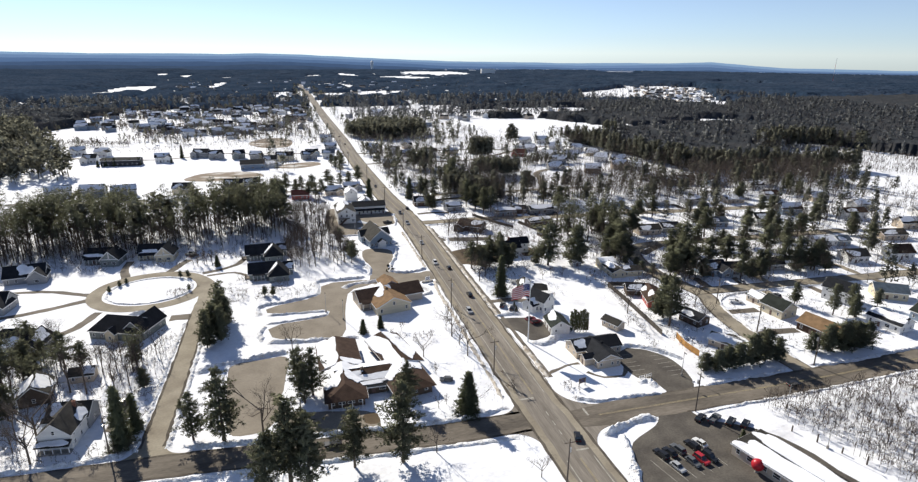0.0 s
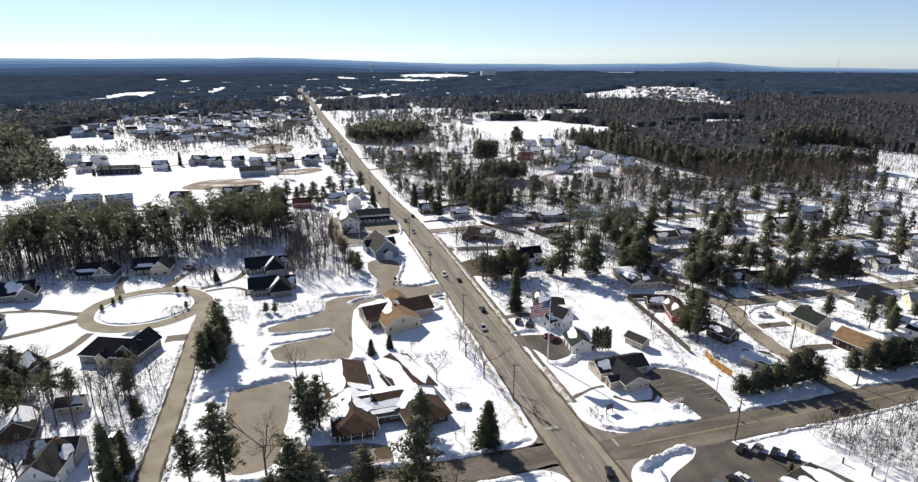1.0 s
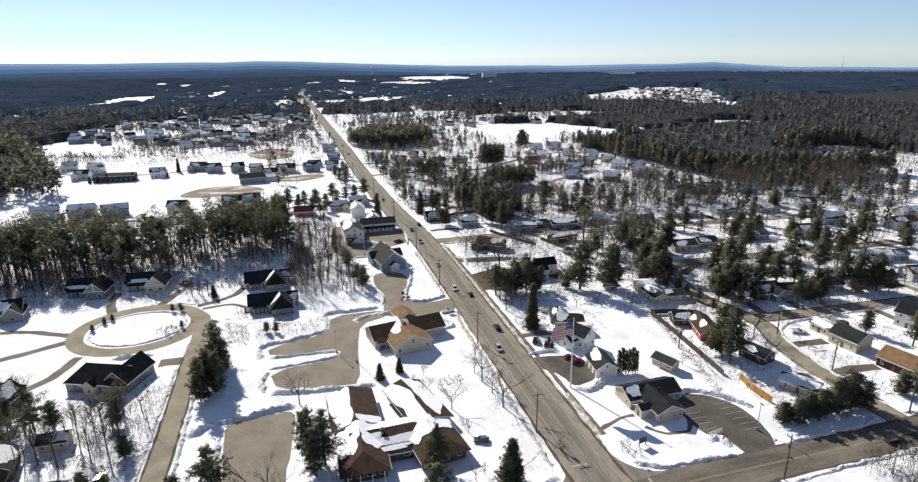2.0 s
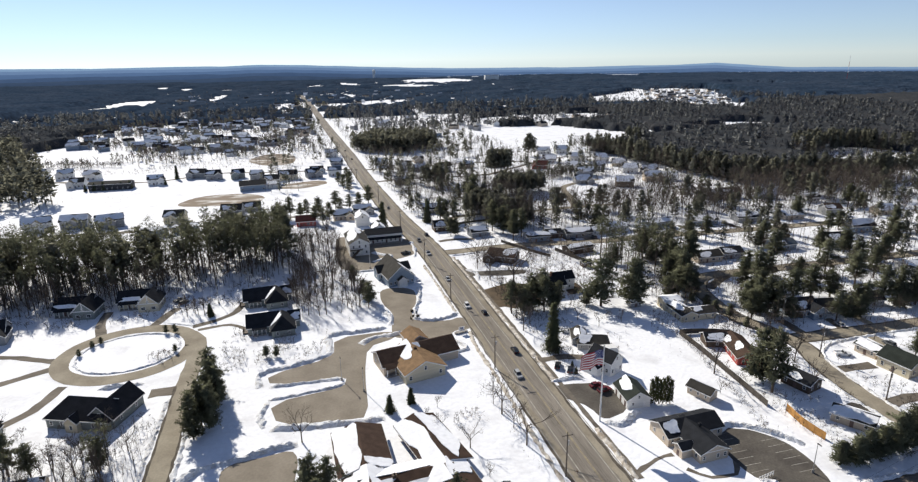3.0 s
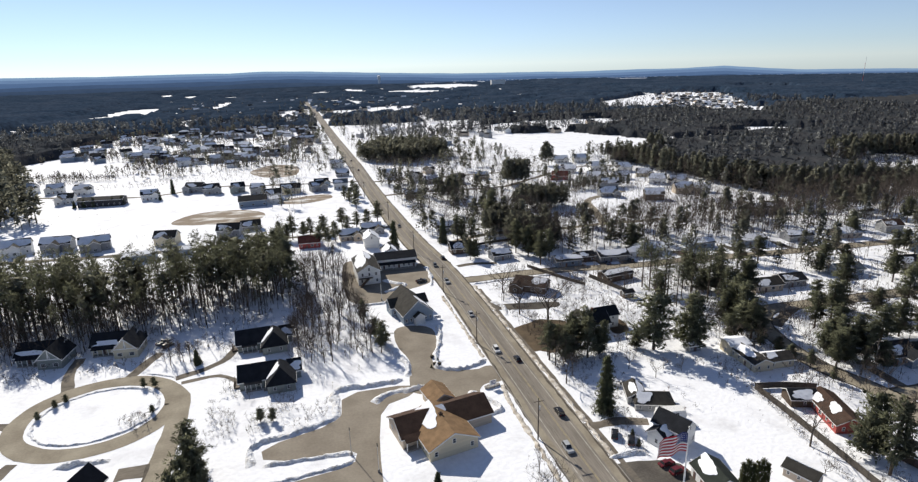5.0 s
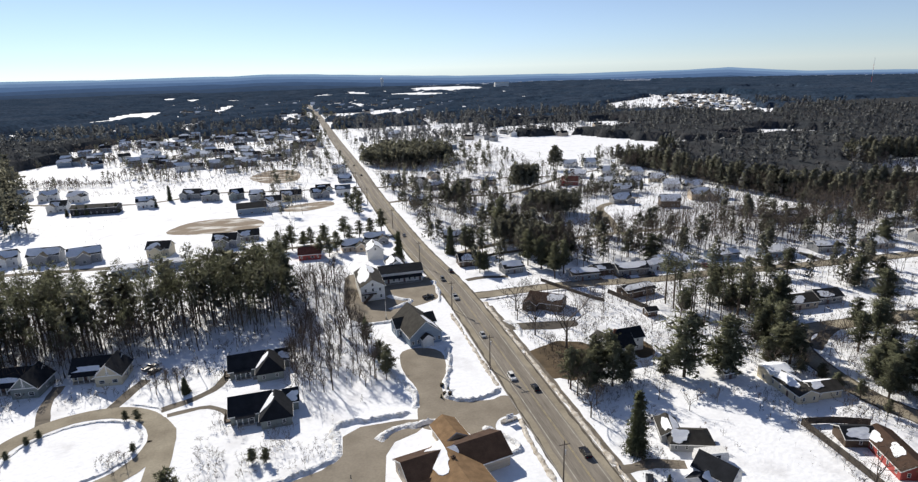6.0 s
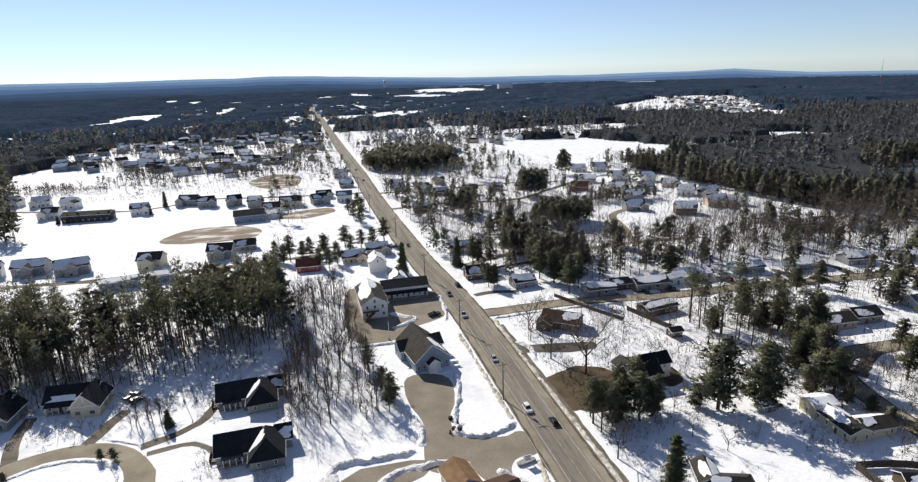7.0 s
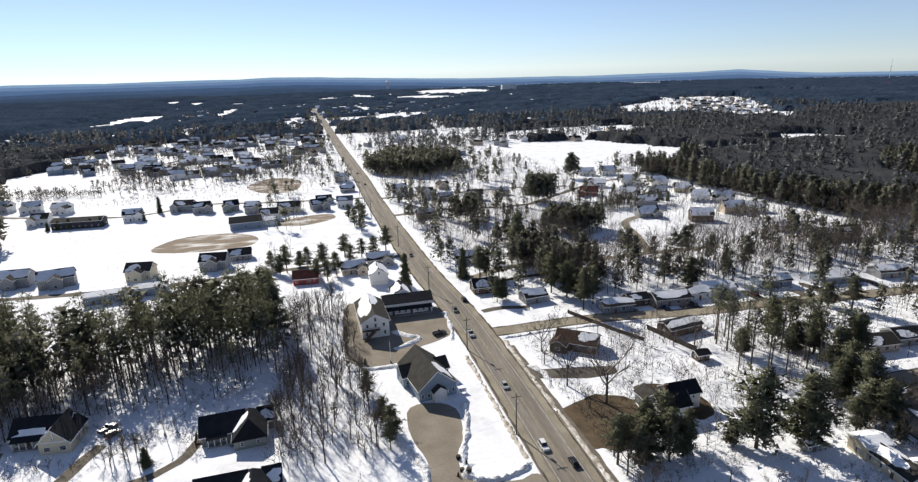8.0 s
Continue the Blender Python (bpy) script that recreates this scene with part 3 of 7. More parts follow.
bank([(54.9, 155), (54.9, 185), (54.8, 203), (54.6, 225), (54.4, 256)], 1.8, 0.45, 24, DIRTY, "low sand-stained snow edge beside the road")
bank([(58, 137), (61, 134.6), (66, 137), (68, 137.6)], 2.6, 1.2, 25, lump=0.7)
bank([(53.6, 155), (58, 155.4), (62, 154.6)], 2.4, 1.0, 26, lump=0.7)
bank([(78, 126.2), (84, 127.6), (89, 124), (93.6, 117.6)], 2.8, 1.1, 27, lump=0.8)
bank([(75.8, 110.4), (78.6, 110.0), (79.4, 107)], 3.0, 1.2, 28, lump=0.7)
bank([(8.2, 250), (18, 249.4), (24.6, 249.2)], 2.0, 0.8, 29)
bank([(22.6, 259.5), (27, 261.5), (31, 264.8), (27, 268), (23.6, 272)], 3.0, 0.9, 30, lump=0.7)
bank([(39.8, 260), (41.6, 270), (42, 282)], 2.0, 0.8, 31)
bank([(-30.6, 112), (-30.4, 130), (-30.6, 155), (-30.6, 176)], 1.8, 0.7, 32)
bank([(-37, 112), (-37, 130), (-37.2, 155), (-37.2, 174)], 1.6, 0.5, 33)
bank([(-52.5 + 13.2 * math.cos(a), 203.3 + 11.6 * math.sin(a)) for a in (2 * math.pi * k / 14 for k in range(15))], 1.2, 0.45, 34)
bank([(-52.5 + 20.4 * math.cos(a), 203.3 + 18.6 * math.sin(a)) for a in (0.75 + 0.5 * k / 8 for k in range(9))], 1.1, 0.4, 35)
bank([(-44.5, 183.6), (-49.5, 184.2), (-55, 184)], 2.4, 1.0, 36, lump=0.8)
bank([(56, 240), (58, 234), (57, 227)], 2.6, 0.9, 37, lump=0.7)
bank([(117.6, 110), (117.6, 128), (120, 145)], 1.6, 0.5, 38)
bank([(123.6, 110), (124.0, 128), (128.6, 147), (140, 152), (190, 150.6)], 1.6, 0.5, 39)
bank([(54, 257), (70, 257.6), (100, 256)], 1.6, 0.5, 40)


# ---- houses ----
def frame_ring(w, h, d=0.07, t=0.09):
    return Shape().box(-w / 2, -d, 0, -w / 2 + t, 0.02, h).box(w / 2 - t, -d, 0, w / 2, 0.02, h).box(-w / 2 + t, -d, 0, w / 2 - t, 0.02, t).box(-w / 2 + t, -d, h - t, w / 2 - t, 0.02, h).box(-w / 2 + t, -d, h / 2 - 0.03, w / 2 - t, 0.02, h / 2 + 0.03)


def built(name, shape, mat):
    return solid(shape.mesh(name, mat))


WIN = {k: (built("window", frame_ring(w, h), TRIM), built("pane", Shape().box(-w / 2 + 0.09, -0.03, 0.09, w / 2 - 0.09, 0.02, h - 0.09), GLASS))
       for k, (w, h) in {"tall": (0.85, 1.25), "wide": (1.6, 1.2), "small": (0.7, 0.9)}.items()}
DOOR = built("door", Shape().box(-0.42, -0.06, 0, 0.42, 0.02, 1.75).box(-0.3, -0.075, 0.95, 0.3, -0.06, 1.6), DOORM)
WHITEDOOR = built("door", Shape().box(-0.42, -0.06, 0, 0.42, 0.02, 1.75).box(-0.3, -0.075, 0.95, 0.3, -0.06, 1.6), TRIM)
GARAGE = built("garage_door", Shape().box(-1.05, -0.06, 0, 1.05, 0.02, 1.8).box(-0.97, -0.08, 0.06, 0.97, -0.06, 0.55).box(-0.97, -0.08, 0.62, 0.97, -0.06, 1.12).box(-0.97, -0.08, 1.2, 0.97, -0.06, 1.72), TRIM)


def opening(parent, kind, x, y, z, turn, base=None):
    """A window, door or garage door on a wall whose outward side looks along turn (0 looks towards -y)."""
    m = pose(x, y, z, 0, 0, turn) if base is None else base @ pose(x, y, z, 0, 0, turn)
    if kind in WIN:
        w = part("window", WIN[kind][0], None, parent, "", m)
        part("pane", WIN[kind][1], None, w, "dark reflecting window pane")
    elif kind == "garage":
        part("garage_door", GARAGE, None, parent, "white panelled garage door", m)
    else:
        part("door", DOOR if kind == "door" else WHITEDOOR, None, parent, "", m)


def row_of(parent, kinds, x0, y0, z, turn, length, base):
    """Openings evenly along a wall, centred on x0, y0."""
    n = len(kinds)
    c, q = math.cos(radians(turn)), math.sin(radians(turn))
    for i, k in enumerate(kinds):
        if k == "-":
            continue
        o = (i + 0.5) / n * length - length / 2
        kind = {"t": "tall", "w": "wide", "s": "small", "d": "door", "D": "white", "g": "garage"}[k]
        opening(parent, kind, x0 + o * c, y0 + o * q, 0.05 if k in "dDg" else z, turn, base)


def patch_on(parent, L, W, H, pitch, over, m, side, u0, u1, v0, v1, seed):
    """Snow lying on one roof slope; u runs along the ridge, v from the eave (0) to the ridge (1)."""
    rng = random.Random(seed)
    tp = math.tan(radians(pitch))
    n = 30
    ph = [rng.uniform(0, 6.3) for _ in range(4)]
    out = []
    for k in range(n):
        a = 2 * math.pi * k / n
        r = 1.0 + 0.16 * math.sin(2 * a + ph[0]) + 0.13 * math.sin(3 * a + ph[1]) + 0.09 * math.sin(5 * a + ph[2]) + 0.05 * math.sin(9 * a + ph[3])
        cu, cv = math.cos(a), math.sin(a)
        sq = 1.0 / max(abs(cu), abs(cv)) ** 0.55
        u = min(1, max(0, (u0 + u1) / 2 + (u1 - u0) / 2 * r * cu * sq))
        v = min(1, max(0, (v0 + v1) / 2 + (v1 - v0) / 2 * r * cv * sq))
        out.append((u, v))
    half = W / 2 + over
    lo, hi = [], []
    for u, v in out:
        x = -L / 2 - over + u * (L + 2 * over)
        y = side * half * (1 - v)
        z = H - over * tp + v * half * tp + 0.19 / math.cos(radians(pitch))
        lo.append((x, y, z - 0.05))
        hi.append((x + 0.04 * (0.5 - u), y * 0.995, z + 0.13))
    part("roof_snow", Shape().add(lo + hi, [tuple(range(n))[::-1], tuple(range(n, 2 * n))] + [(i, (i + 1) % n, n + (i + 1) % n, n + i) for i in range(n)]), SNOW, parent, "melting snow left on the roof", m)


def block(house, x, y, turn, L, W, H, pitch, roof, wall, south="", north="", east="", west="", upper="", over=0.45, snow=(), hip=0.0, sill=0.9, gable=False, seed=0):
    """A box with a pitched roof; its ridge runs along its own x. The opening strings name the openings on its sides."""
    m = pose(x, y, 0, 0, 0, turn)
    tp = math.tan(radians(pitch))
    top = H + W / 2 * tp
    body = Shape()
    if hip:
        body.box(-L / 2, -W / 2, 0, L / 2, W / 2, H)
    else:
        body.prism([(-W / 2, 0), (W / 2, 0), (W / 2, H), (0, top - 0.04), (-W / 2, H)], -L / 2, L / 2, "x")
    part("wall", body, wall, house, "", m)
    t = 0.19 / math.cos(radians(pitch))
    e, zl = W / 2 + over, H - over * tp
    r = Shape()
    if hip:
        a, b = L / 2 + over, L / 2 - hip
        base = [(-a, -e, zl), (a, -e, zl), (a, e, zl), (-a, e, zl)]
        tops = [(-b, 0, top), (b, 0, top)]
        r.add(base + tops, [(3, 2, 1, 0), (0, 1, 5, 4), (1, 2, 5), (2, 3, 4, 5), (3, 0, 4)])
        r.v = [(p[0], p[1], p[2] + t * (1 if i > 3 else 0.6)) for i, p in enumerate(r.v)]
        r.box(-a, -e, zl, a, e, zl + t * 0.6 - 0.002)
    else:
        r.prism([(-e, zl), (0, top), (e, zl), (e, zl + t), (0, top + t), (-e, zl + t)], -L / 2 - over, L / 2 + over, "x")
    part("roof", r, roof, house, "", m)
    f = Shape()
    for sx in ((-1, 1) if not hip else ()):
        x0 = sx * (L / 2 + over)
        for sy in (-1, 1):
            q = [(sy * e, zl - 0.12), (0, top - 0.12), (0, top + t - 0.05), (sy * e, zl + t - 0.05)]
            f.prism(q, x0 + sx * 0.003, x0 + sx * 0.06, "x")
    for sy in (-1, 1):
        f.box(-L / 2 - over, sy * (e + 0.03) - 0.025, zl - 0.10, L / 2 + over, sy * (e + 0.03) + 0.025, zl + t - 0.04)
    part("trim", f, TRIM, house, "", m)
    row_of(house, south, 0, -W / 2, sill, 0, L, m)
    if house.matrix_basis.translation.y < 190:
        row_of(house, north, 0, W / 2, sill, 180, L, m)
    row_of(house, east, L / 2, 0, sill, 90, W, m)
    row_of(house, west, -L / 2, 0, sill, -90, W, m)
    if upper:
        row_of(house, upper, 0, -W / 2, sill + 2.7, 0, L, m)
    if gable:
        for sx, tt in ((1, 90), (-1, -90)):
            opening(house, "tall" if W * tp / 2 > 2.3 else "small", sx * L / 2, 0, H + 0.05, tt, m)
    for k, (side, u0, u1, v0, v1) in enumerate(snow):
        patch_on(house, L, W, H, pitch, over, m, side, u0, u1, v0, v1, seed * 13 + k + int(abs(x * 7 + y)))
    return m


def chimney(house, x, y, z, h=1.3, mat=None):
    c = part("chimney", Shape().box(x - 0.4, y - 0.3, z, x + 0.4, y + 0.3, z + h).box(x - 0.48, y - 0.38, z + h, x + 0.48, y + 0.38, z + h + 0.15), mat or BRICK, house, "brick chimney")
    part("flue", Shape().tube([(x, y, z + h + 0.15), (x, y, z + h + 0.45)], [0.14, 0.13], 8), TYRE, c)


def steps(house, x, y, turn, w=1.6):
    s = Shape()
    for k in range(3):
        s.box(-w / 2, -0.3 * (3 - k), 0, w / 2, -0.3 * (2 - k), 0.18 * (k + 1))
    part("steps", s, KERB, house, "", pose(x, y, 0, 0, 0, turn))


def porch(house, x, y, turn, w, d, h, roof, posts=4):
    """A lean-to porch with posts; its back is on a wall that looks along turn."""
    m = pose(x, y, 0, 0, 0, turn)
    part("porch_roof", Shape().prism([(0.0, h + 0.7), (-d - 0.3, h), (-d - 0.3, h + 0.15), (0.0, h + 0.88)], -w / 2 - 0.2, w / 2 + 0.2, "x"), roof, house, "", m)
    part("porch_floor", Shape().box(-w / 2, -d, 0, w / 2, 0, 0.4), KERB, house, "", m)
    for k in range(posts):
        px = -w / 2 + 0.1 + (w - 0.2) * k / (posts - 1)
        part("post", Shape().box(px - 0.09, -d + 0.02, 0.4, px + 0.09, -d + 0.2, h + 0.05), TRIM, house, "", m)


HOMES = []


def house_at(x, y, turn, label, category="house", name="house", size=0.86):
    HOMES.append((x, y))
    return thing(name, pose(x, y, 0, 0, 0, turn) @ Matrix.Scale(size, 4), label, category)


# the tan and brown office by the road
h = house_at(23.6, 175.5, 11, "beige office with brown and tan shingled gable roofs", "office", "office_building", 0.93)
block(h, 0.3, 0.5, 0, 22.5, 9.5, 2.9, 27, BROWN, BEIGE, "-tt----", "ttdtt", "tt", "tt", snow=((-1, 0.34, 0.52, 0.25, 1.0),))
block(h, -1.45, -4.1, 90, 13.9, 11.6, 2.9, 25, TAN, CREAM, "tt", "tt", "", "t--t", snow=((1, 0.45, 1.0, 0.3, 1.0),), gable=True)
chimney(h, -1.3, -3.4, 5.2, 0.7, BROWN)
block(h, 3.6, 9.6, 90, 7.0, 5.6, 2.8, 30, TAN, BEIGE, over=0.5)
porch(h, -6.8, -4.2, 0, 7.5, 1.5, 2.6, BROWN)

# the grey hall with a small portico
h = house_at(28.0, 238.2, 10, "blue-grey hall with a steep brown-grey roof and white portico", "hall", "town_hall", 0.9)
block(h, 0, 0, 90, 17, 10.6, 3.6, 40, GREY, BLUEWALL, "tttt", "tttt", "ttt", "tt--tt", snow=((-1, 0.05, 0.45, 0.2, 0.9),), seed=2)
block(h, 0, 3.4, 0, 13.5, 6, 3.4, 35, GREY, BLUEWALL, "t----t", "tttt", "t", "t")
block(h, 0, -9.0, 90, 2.6, 3.6, 2.8, 36, GREY, WHITE, "", "", "", "", over=0.3)
opening(h, "white", 0, -10.32, 0, 0)
for sx in (-1.5, 1.5):
    part("column", Shape().tube([(sx, -10.6, 0), (sx, -10.6, 2.75)], [0.16, 0.13], 10), TRIM, h)

# the white inn
h = house_at(18.2, 277.5, 2, "two-storey white inn with a grey roof part under snow", "inn", "inn", 0.95)
block(h, 0, 0, 90, 18, 8.6, 5.4, 30, GREY, WHITE, "ttttt", "ttttt", "", "tDt", upper="ttttt", snow=((1, 0.15, 1.0, 0.15, 1.0), (-1, 0.5, 1.0, 0.5, 1.0)), gable=True, seed=4)
for k in range(3):
    opening(h, "tall", -2.6 + 2.6 * k, -9.0, 3.5, 0)
part("balcony", Shape().box(-4.2, -10.2, 2.75, 1.2, -9.0, 2.9).box(-4.2, -10.2, 2.9, -4.12, -10.12, 3.8).box(1.12, -10.2, 2.9, 1.2, -10.12, 3.8).box(-4.2, -10.2, 3.75, 1.2, -10.12, 3.83), DARKWOOD, h, "dark wooden stair landing")
part("stair", Shape().prism([(-4.2, 0), (-3.2, 0), (-0.2, 2.8), (-1.2, 2.8)], -11.2, -10.2, "y"), DARKWOOD, h, "dark wooden outside stair")
h = house_at(30.6, 287, 0, "long white guest wing with a dark roof", "inn", "inn_wing", 0.9)
block(h, 0, 0, 0, 17.5, 8.2, 4.6, 26, CHARCOAL, WHITE, "tdttdttd", "tttt", "tt", "", upper="", snow=((1, 0.1, 0.9, 0.2, 1.0),), seed=5)
porch(h, 0, -4.1, 0, 16.5, 1.4, 2.5, CHARCOAL, 6)
block(h, -1.0, 6.5, 90, 10, 7.5, 5.2, 33, CHARCOAL, WHITE, "tt", "tt", "t", "t", snow=((1, 0.1, 0.9, 0.1, 0.9), (-1, 0.0, 0.6, 0.3, 1.0)), seed=6)

# two dark-roofed houses by the pine stand
for (x, y, a, sd) in ((-16.4, 228.6, 4, 1), (-13.8, 206.6, 2, 2)):
    h = house_at(x, y, a, "grey house with steep charcoal roofs and a snowy valley", size=0.84)
    block(h, -3.2, 1.6, 0, 10.6, 8.4, 3.1, 37, CHARCOAL, SAGE, "tt-", "ttt", "", "tt", seed=sd, over=0.5)
    block(h, 3.4, -1.4, 90, 11.5, 7.8, 3.1, 41, CHARCOAL, SAGE, "tt", "tt", "", "tt", hip=3.1, snow=((1, 0.30, 0.62, 0.10, 0.98),), seed=sd + 3, over=0.5)
    block(h, 7.4, 3.0, 0, 3.6, 6.0, 2.9, 38, CHARCOAL, SAGE, "", "t", "g", "", snow=((-1, 0.2, 0.95, 0.1, 0.7),), seed=sd + 5)
    porch(h, -4.6, -2.6, 0, 4.6, 1.3, 2.5, CHARCOAL, 4)
    steps(h, -1.0, -4.0, 0)
    part("deck", Shape().box(-10.4, -0.8, 0, -8.6, 3.4, 0.5).box(-10.4, -0.8, 0.5, -10.3, 3.4, 1.3).box(-10.3, -0.8, 1.2, -8.6, -0.7, 1.3), DARKWOOD, h, "brown wooden deck with a railing")

# houses at the head of the loop
for (x, y, a, sd, wall) in ((-57.0, 238.6, -4, 5, CREAM), (-75.4, 238.0, -6, 6, SAGE)):
    h = house_at(x, y, a, "cream house with charcoal roof and a white front gable" if wall is CREAM else "sage-green house with charcoal roof and a trimmed front gable", size=0.84)
    block(h, -1.0, 1.6, 0, 13.6, 8.2, 3.1, 38, CHARCOAL, wall, "tdt--", "ttt", "tt", "t", snow=((-1, 0.10, 0.62, 0.0, 0.40),), seed=sd)
    block(h, 4.6, -2.2, 90, 9.6, 7.4, 3.4, 44, CHARCOAL, wall, "t", "t", "", "ww", snow=((1, 0.1, 0.45, 0.1, 0.75),), gable=True, seed=sd + 1, over=0.5)
    porch(h, -3.6, -2.6, 0, 6.6, 1.5, 2.6, CHARCOAL, 5)
    part("pediment", Shape().box(0.7, -7.09, 3.26, 8.5, -6.97, 3.56).box(4.45, -7.07, 3.56, 4.75, -6.97, 6.5), TRIM, h, "white gable boards")
h = house_at(-52.4, 170.2, -22, "large pale-green house with charcoal hipped roof")
block(h, 0, 0, 0, 17.5, 9.5, 3.1, 36, CHARCOAL, SAGE, "tt--tw", "tttt", "t", "tt", hip=3.5, seed=9, snow=((1, 0.2, 0.8, 0.3, 0.95),))
block(h, 5.6, 2.6, 90, 12, 7.2, 3.1, 42, CHARCOAL, SAGE, "tt", "tt", "t", "t", gable=True)
block(h, -0.6, -4.4, 90, 3.4, 3.4, 2.9, 42, CHARCOAL, CREAM, "", "", "", "t", over=0.3, seed=3, snow=((1, 0.1, 0.9, 0.1, 0.9),))
part("vent", Shape().box(3.4, -0.6, 4.9, 3.9, -0.1, 5.5), METAL, h)
h = house_at(-77, 168, -10, "dark-roofed house with a snow-filled roof valley")
block(h, 0, 0, 0, 15, 9, 3.0, 38, CHARCOAL, SAGE, "tt-tt", "ttt", "t", "t", hip=3, snow=((-1, 0.3, 0.6, 0.0, 0.5),), seed=11)
block(h, 5.2, -2.2, 90, 9.5, 7, 3.0, 41, CHARCOAL, SAGE, "t", "t", "", "tt", snow=((-1, 0.3, 0.9, 0.2, 0.9),), seed=12)
for (x, y, a, sd) in ((-96, 224, 8, 14), (-97, 199, -6, 15), (-112, 216, 10, 17)):
    h = house_at(x, y, a, "brown-grey house with dark roof and patches of snow")
    block(h, 0, 0, 0, 14, 9, 3.0, 38, CHARCOAL, GREYWALL, "tt-tt", "ttt", "tt", "tt", snow=((-1, 0.35, 0.7, 0.2, 0.95),), seed=sd)
    block(h, 4.6, -3.0, 90, 8, 6.4, 3.0, 40, CHARCOAL, GREYWALL, "t", "t", "", "w", seed=sd + 1, snow=((1, 0.2, 0.8, 0.2, 0.9),))

# old house at the street corner, its shed and barn
h = house_at(-51.6, 121.0, -6, "old two-storey grey house with a dull roof and white front porch", size=0.74)
block(h, 0, 0, 90, 11.5, 8.2, 5.0, 40, GREY, WHITE, "ttt", "ttt", "tt", "tt", upper="ttt", snow=((-1, 0.55, 0.95, 0.0, 0.5),), gable=True, seed=21)
block(h, -1.0, 7.6, 0, 11, 7.5, 4.2, 36, GREY, GREYWALL, "t-t", "ttt", "t", "tt", seed=22, snow=((1, 0.1, 0.9, 0.2, 0.9), (-1, 0.1, 0.4, 0.2, 0.9)))
block(h, -3.0, -1.0, 0, 2.6, 2.2, 6.6, 34, GREY, WHITE, "", "", "", "s", over=0.25, sill=5.6)
porch(h, 0, -5.75, 0, 8.4, 2.0, 2.6, GREY, 5)
patch_on(h, 8.0, 4.4, 2.9, 18, 0.2, pose(0, -6.0, 0, 0, 0, 0), -1, 0.05, 0.95, 0.1, 0.9, 3)
chimney(h, 1.4, 4.4, 7.2, 1.8)
h = house_at(-55.6, 146, 0, "small tan shed with a half-snowy roof", "shed", "shed")
block(h, 0, 0, 0, 6, 4.4, 2.4, 32, GREY, BEIGE, "t-t", "", "", "", snow=((1, 0.1, 1.0, 0.1, 1.0), (-1, 0.5, 1.0, 0.2, 1.0)), seed=23)
h = house_at(-63.4, 139.5, 12, "dark barn with its long roof under snow", "barn", "barn")
block(h, 0, 0, 90, 9, 7, 3.0, 38, GREY, DARKWOOD, "t", "t", "t", "t", snow=((1, 0.05, 0.95, 0.05, 0.95), (-1, 0.1, 0.9, 0.1, 0.95)), seed=24)

# low brown complex with snowy roofs
h = house_at(14, 130, 0, "low brown complex with wide roofs under melting snow", "community building", "community_building", 1.0)
block(h, -8.6, 8.8, 92, 13.4, 9.4, 2.3, 17, BROWN, DARKWOOD, "tt-t", "t-t-t", "tt", "t-t", over=0.7, snow=((1, 0.0, 1.0, 0.0, 1.0), (-1, 0.0, 0.20, 0.0, 1.0)), seed=31)
block(h, -8.2, -5.6, 90, 13.6, 8.2, 2.3, 19, BROWN, DARKWOOD, "t-tt", "t-t", "tt", "twwt", over=0.8, hip=3.8, snow=((1, 0.34, 1.0, 0.0, 1.0), (-1, 0.42, 0.98, 0.0, 1.0)), seed=32)
block(h, -1.2, -1.8, 0, 17.0, 7.6, 2.2, 17, BROWN, DARKWOOD, "tt-tt", "t-t-t", "", "", over=0.6, snow=((1, 0.0, 1.0, 0.0, 1.0), (-1, 0.0, 1.0, 0.0, 0.55), (-1, 0.05, 0.35, 0.5, 0.8)), seed=33)
block(h, -1.6, -6.6, 0, 6.4, 3.4, 2.0, 12, CHARCOAL, DARKWOOD, "wdw", "", "", "", over=0.4, snow=((-1, 0.0, 0.95, 0.42, 1.0),), seed=35)
block(h, 6.4, -5.4, 100, 13.0, 9.0, 2.3, 19, BROWN, DARKWOOD, "t-tt", "tt-t", "", "wwt", over=0.8, hip=4.2, snow=((1, 0.38, 1.0, 0.0, 1.0), (-1, 0.50, 0.98, 0.0, 0.9)), seed=34)
block(h, 5.6, 7.6, 104, 16.0, 8.0, 2.3, 17, BROWN, DARKWOOD, "tttt", "tt-tt", "t", "tt", over=0.8, snow=((1, 0.0, 1.0, 0.0, 0.93), (-1, 0.16, 1.0, 0.0, 1.0)), seed=36)
for px in (-11.6, -9.3, -7.0, -4.7):
    part("post", Shape().box(px - 0.09, -13.35, 0, px + 0.09, -13.17, 2.05), TRIM, h, "white porch post")
chimney(h, -3.6, -2.6, 3.0, 0.9, DARKWOOD)

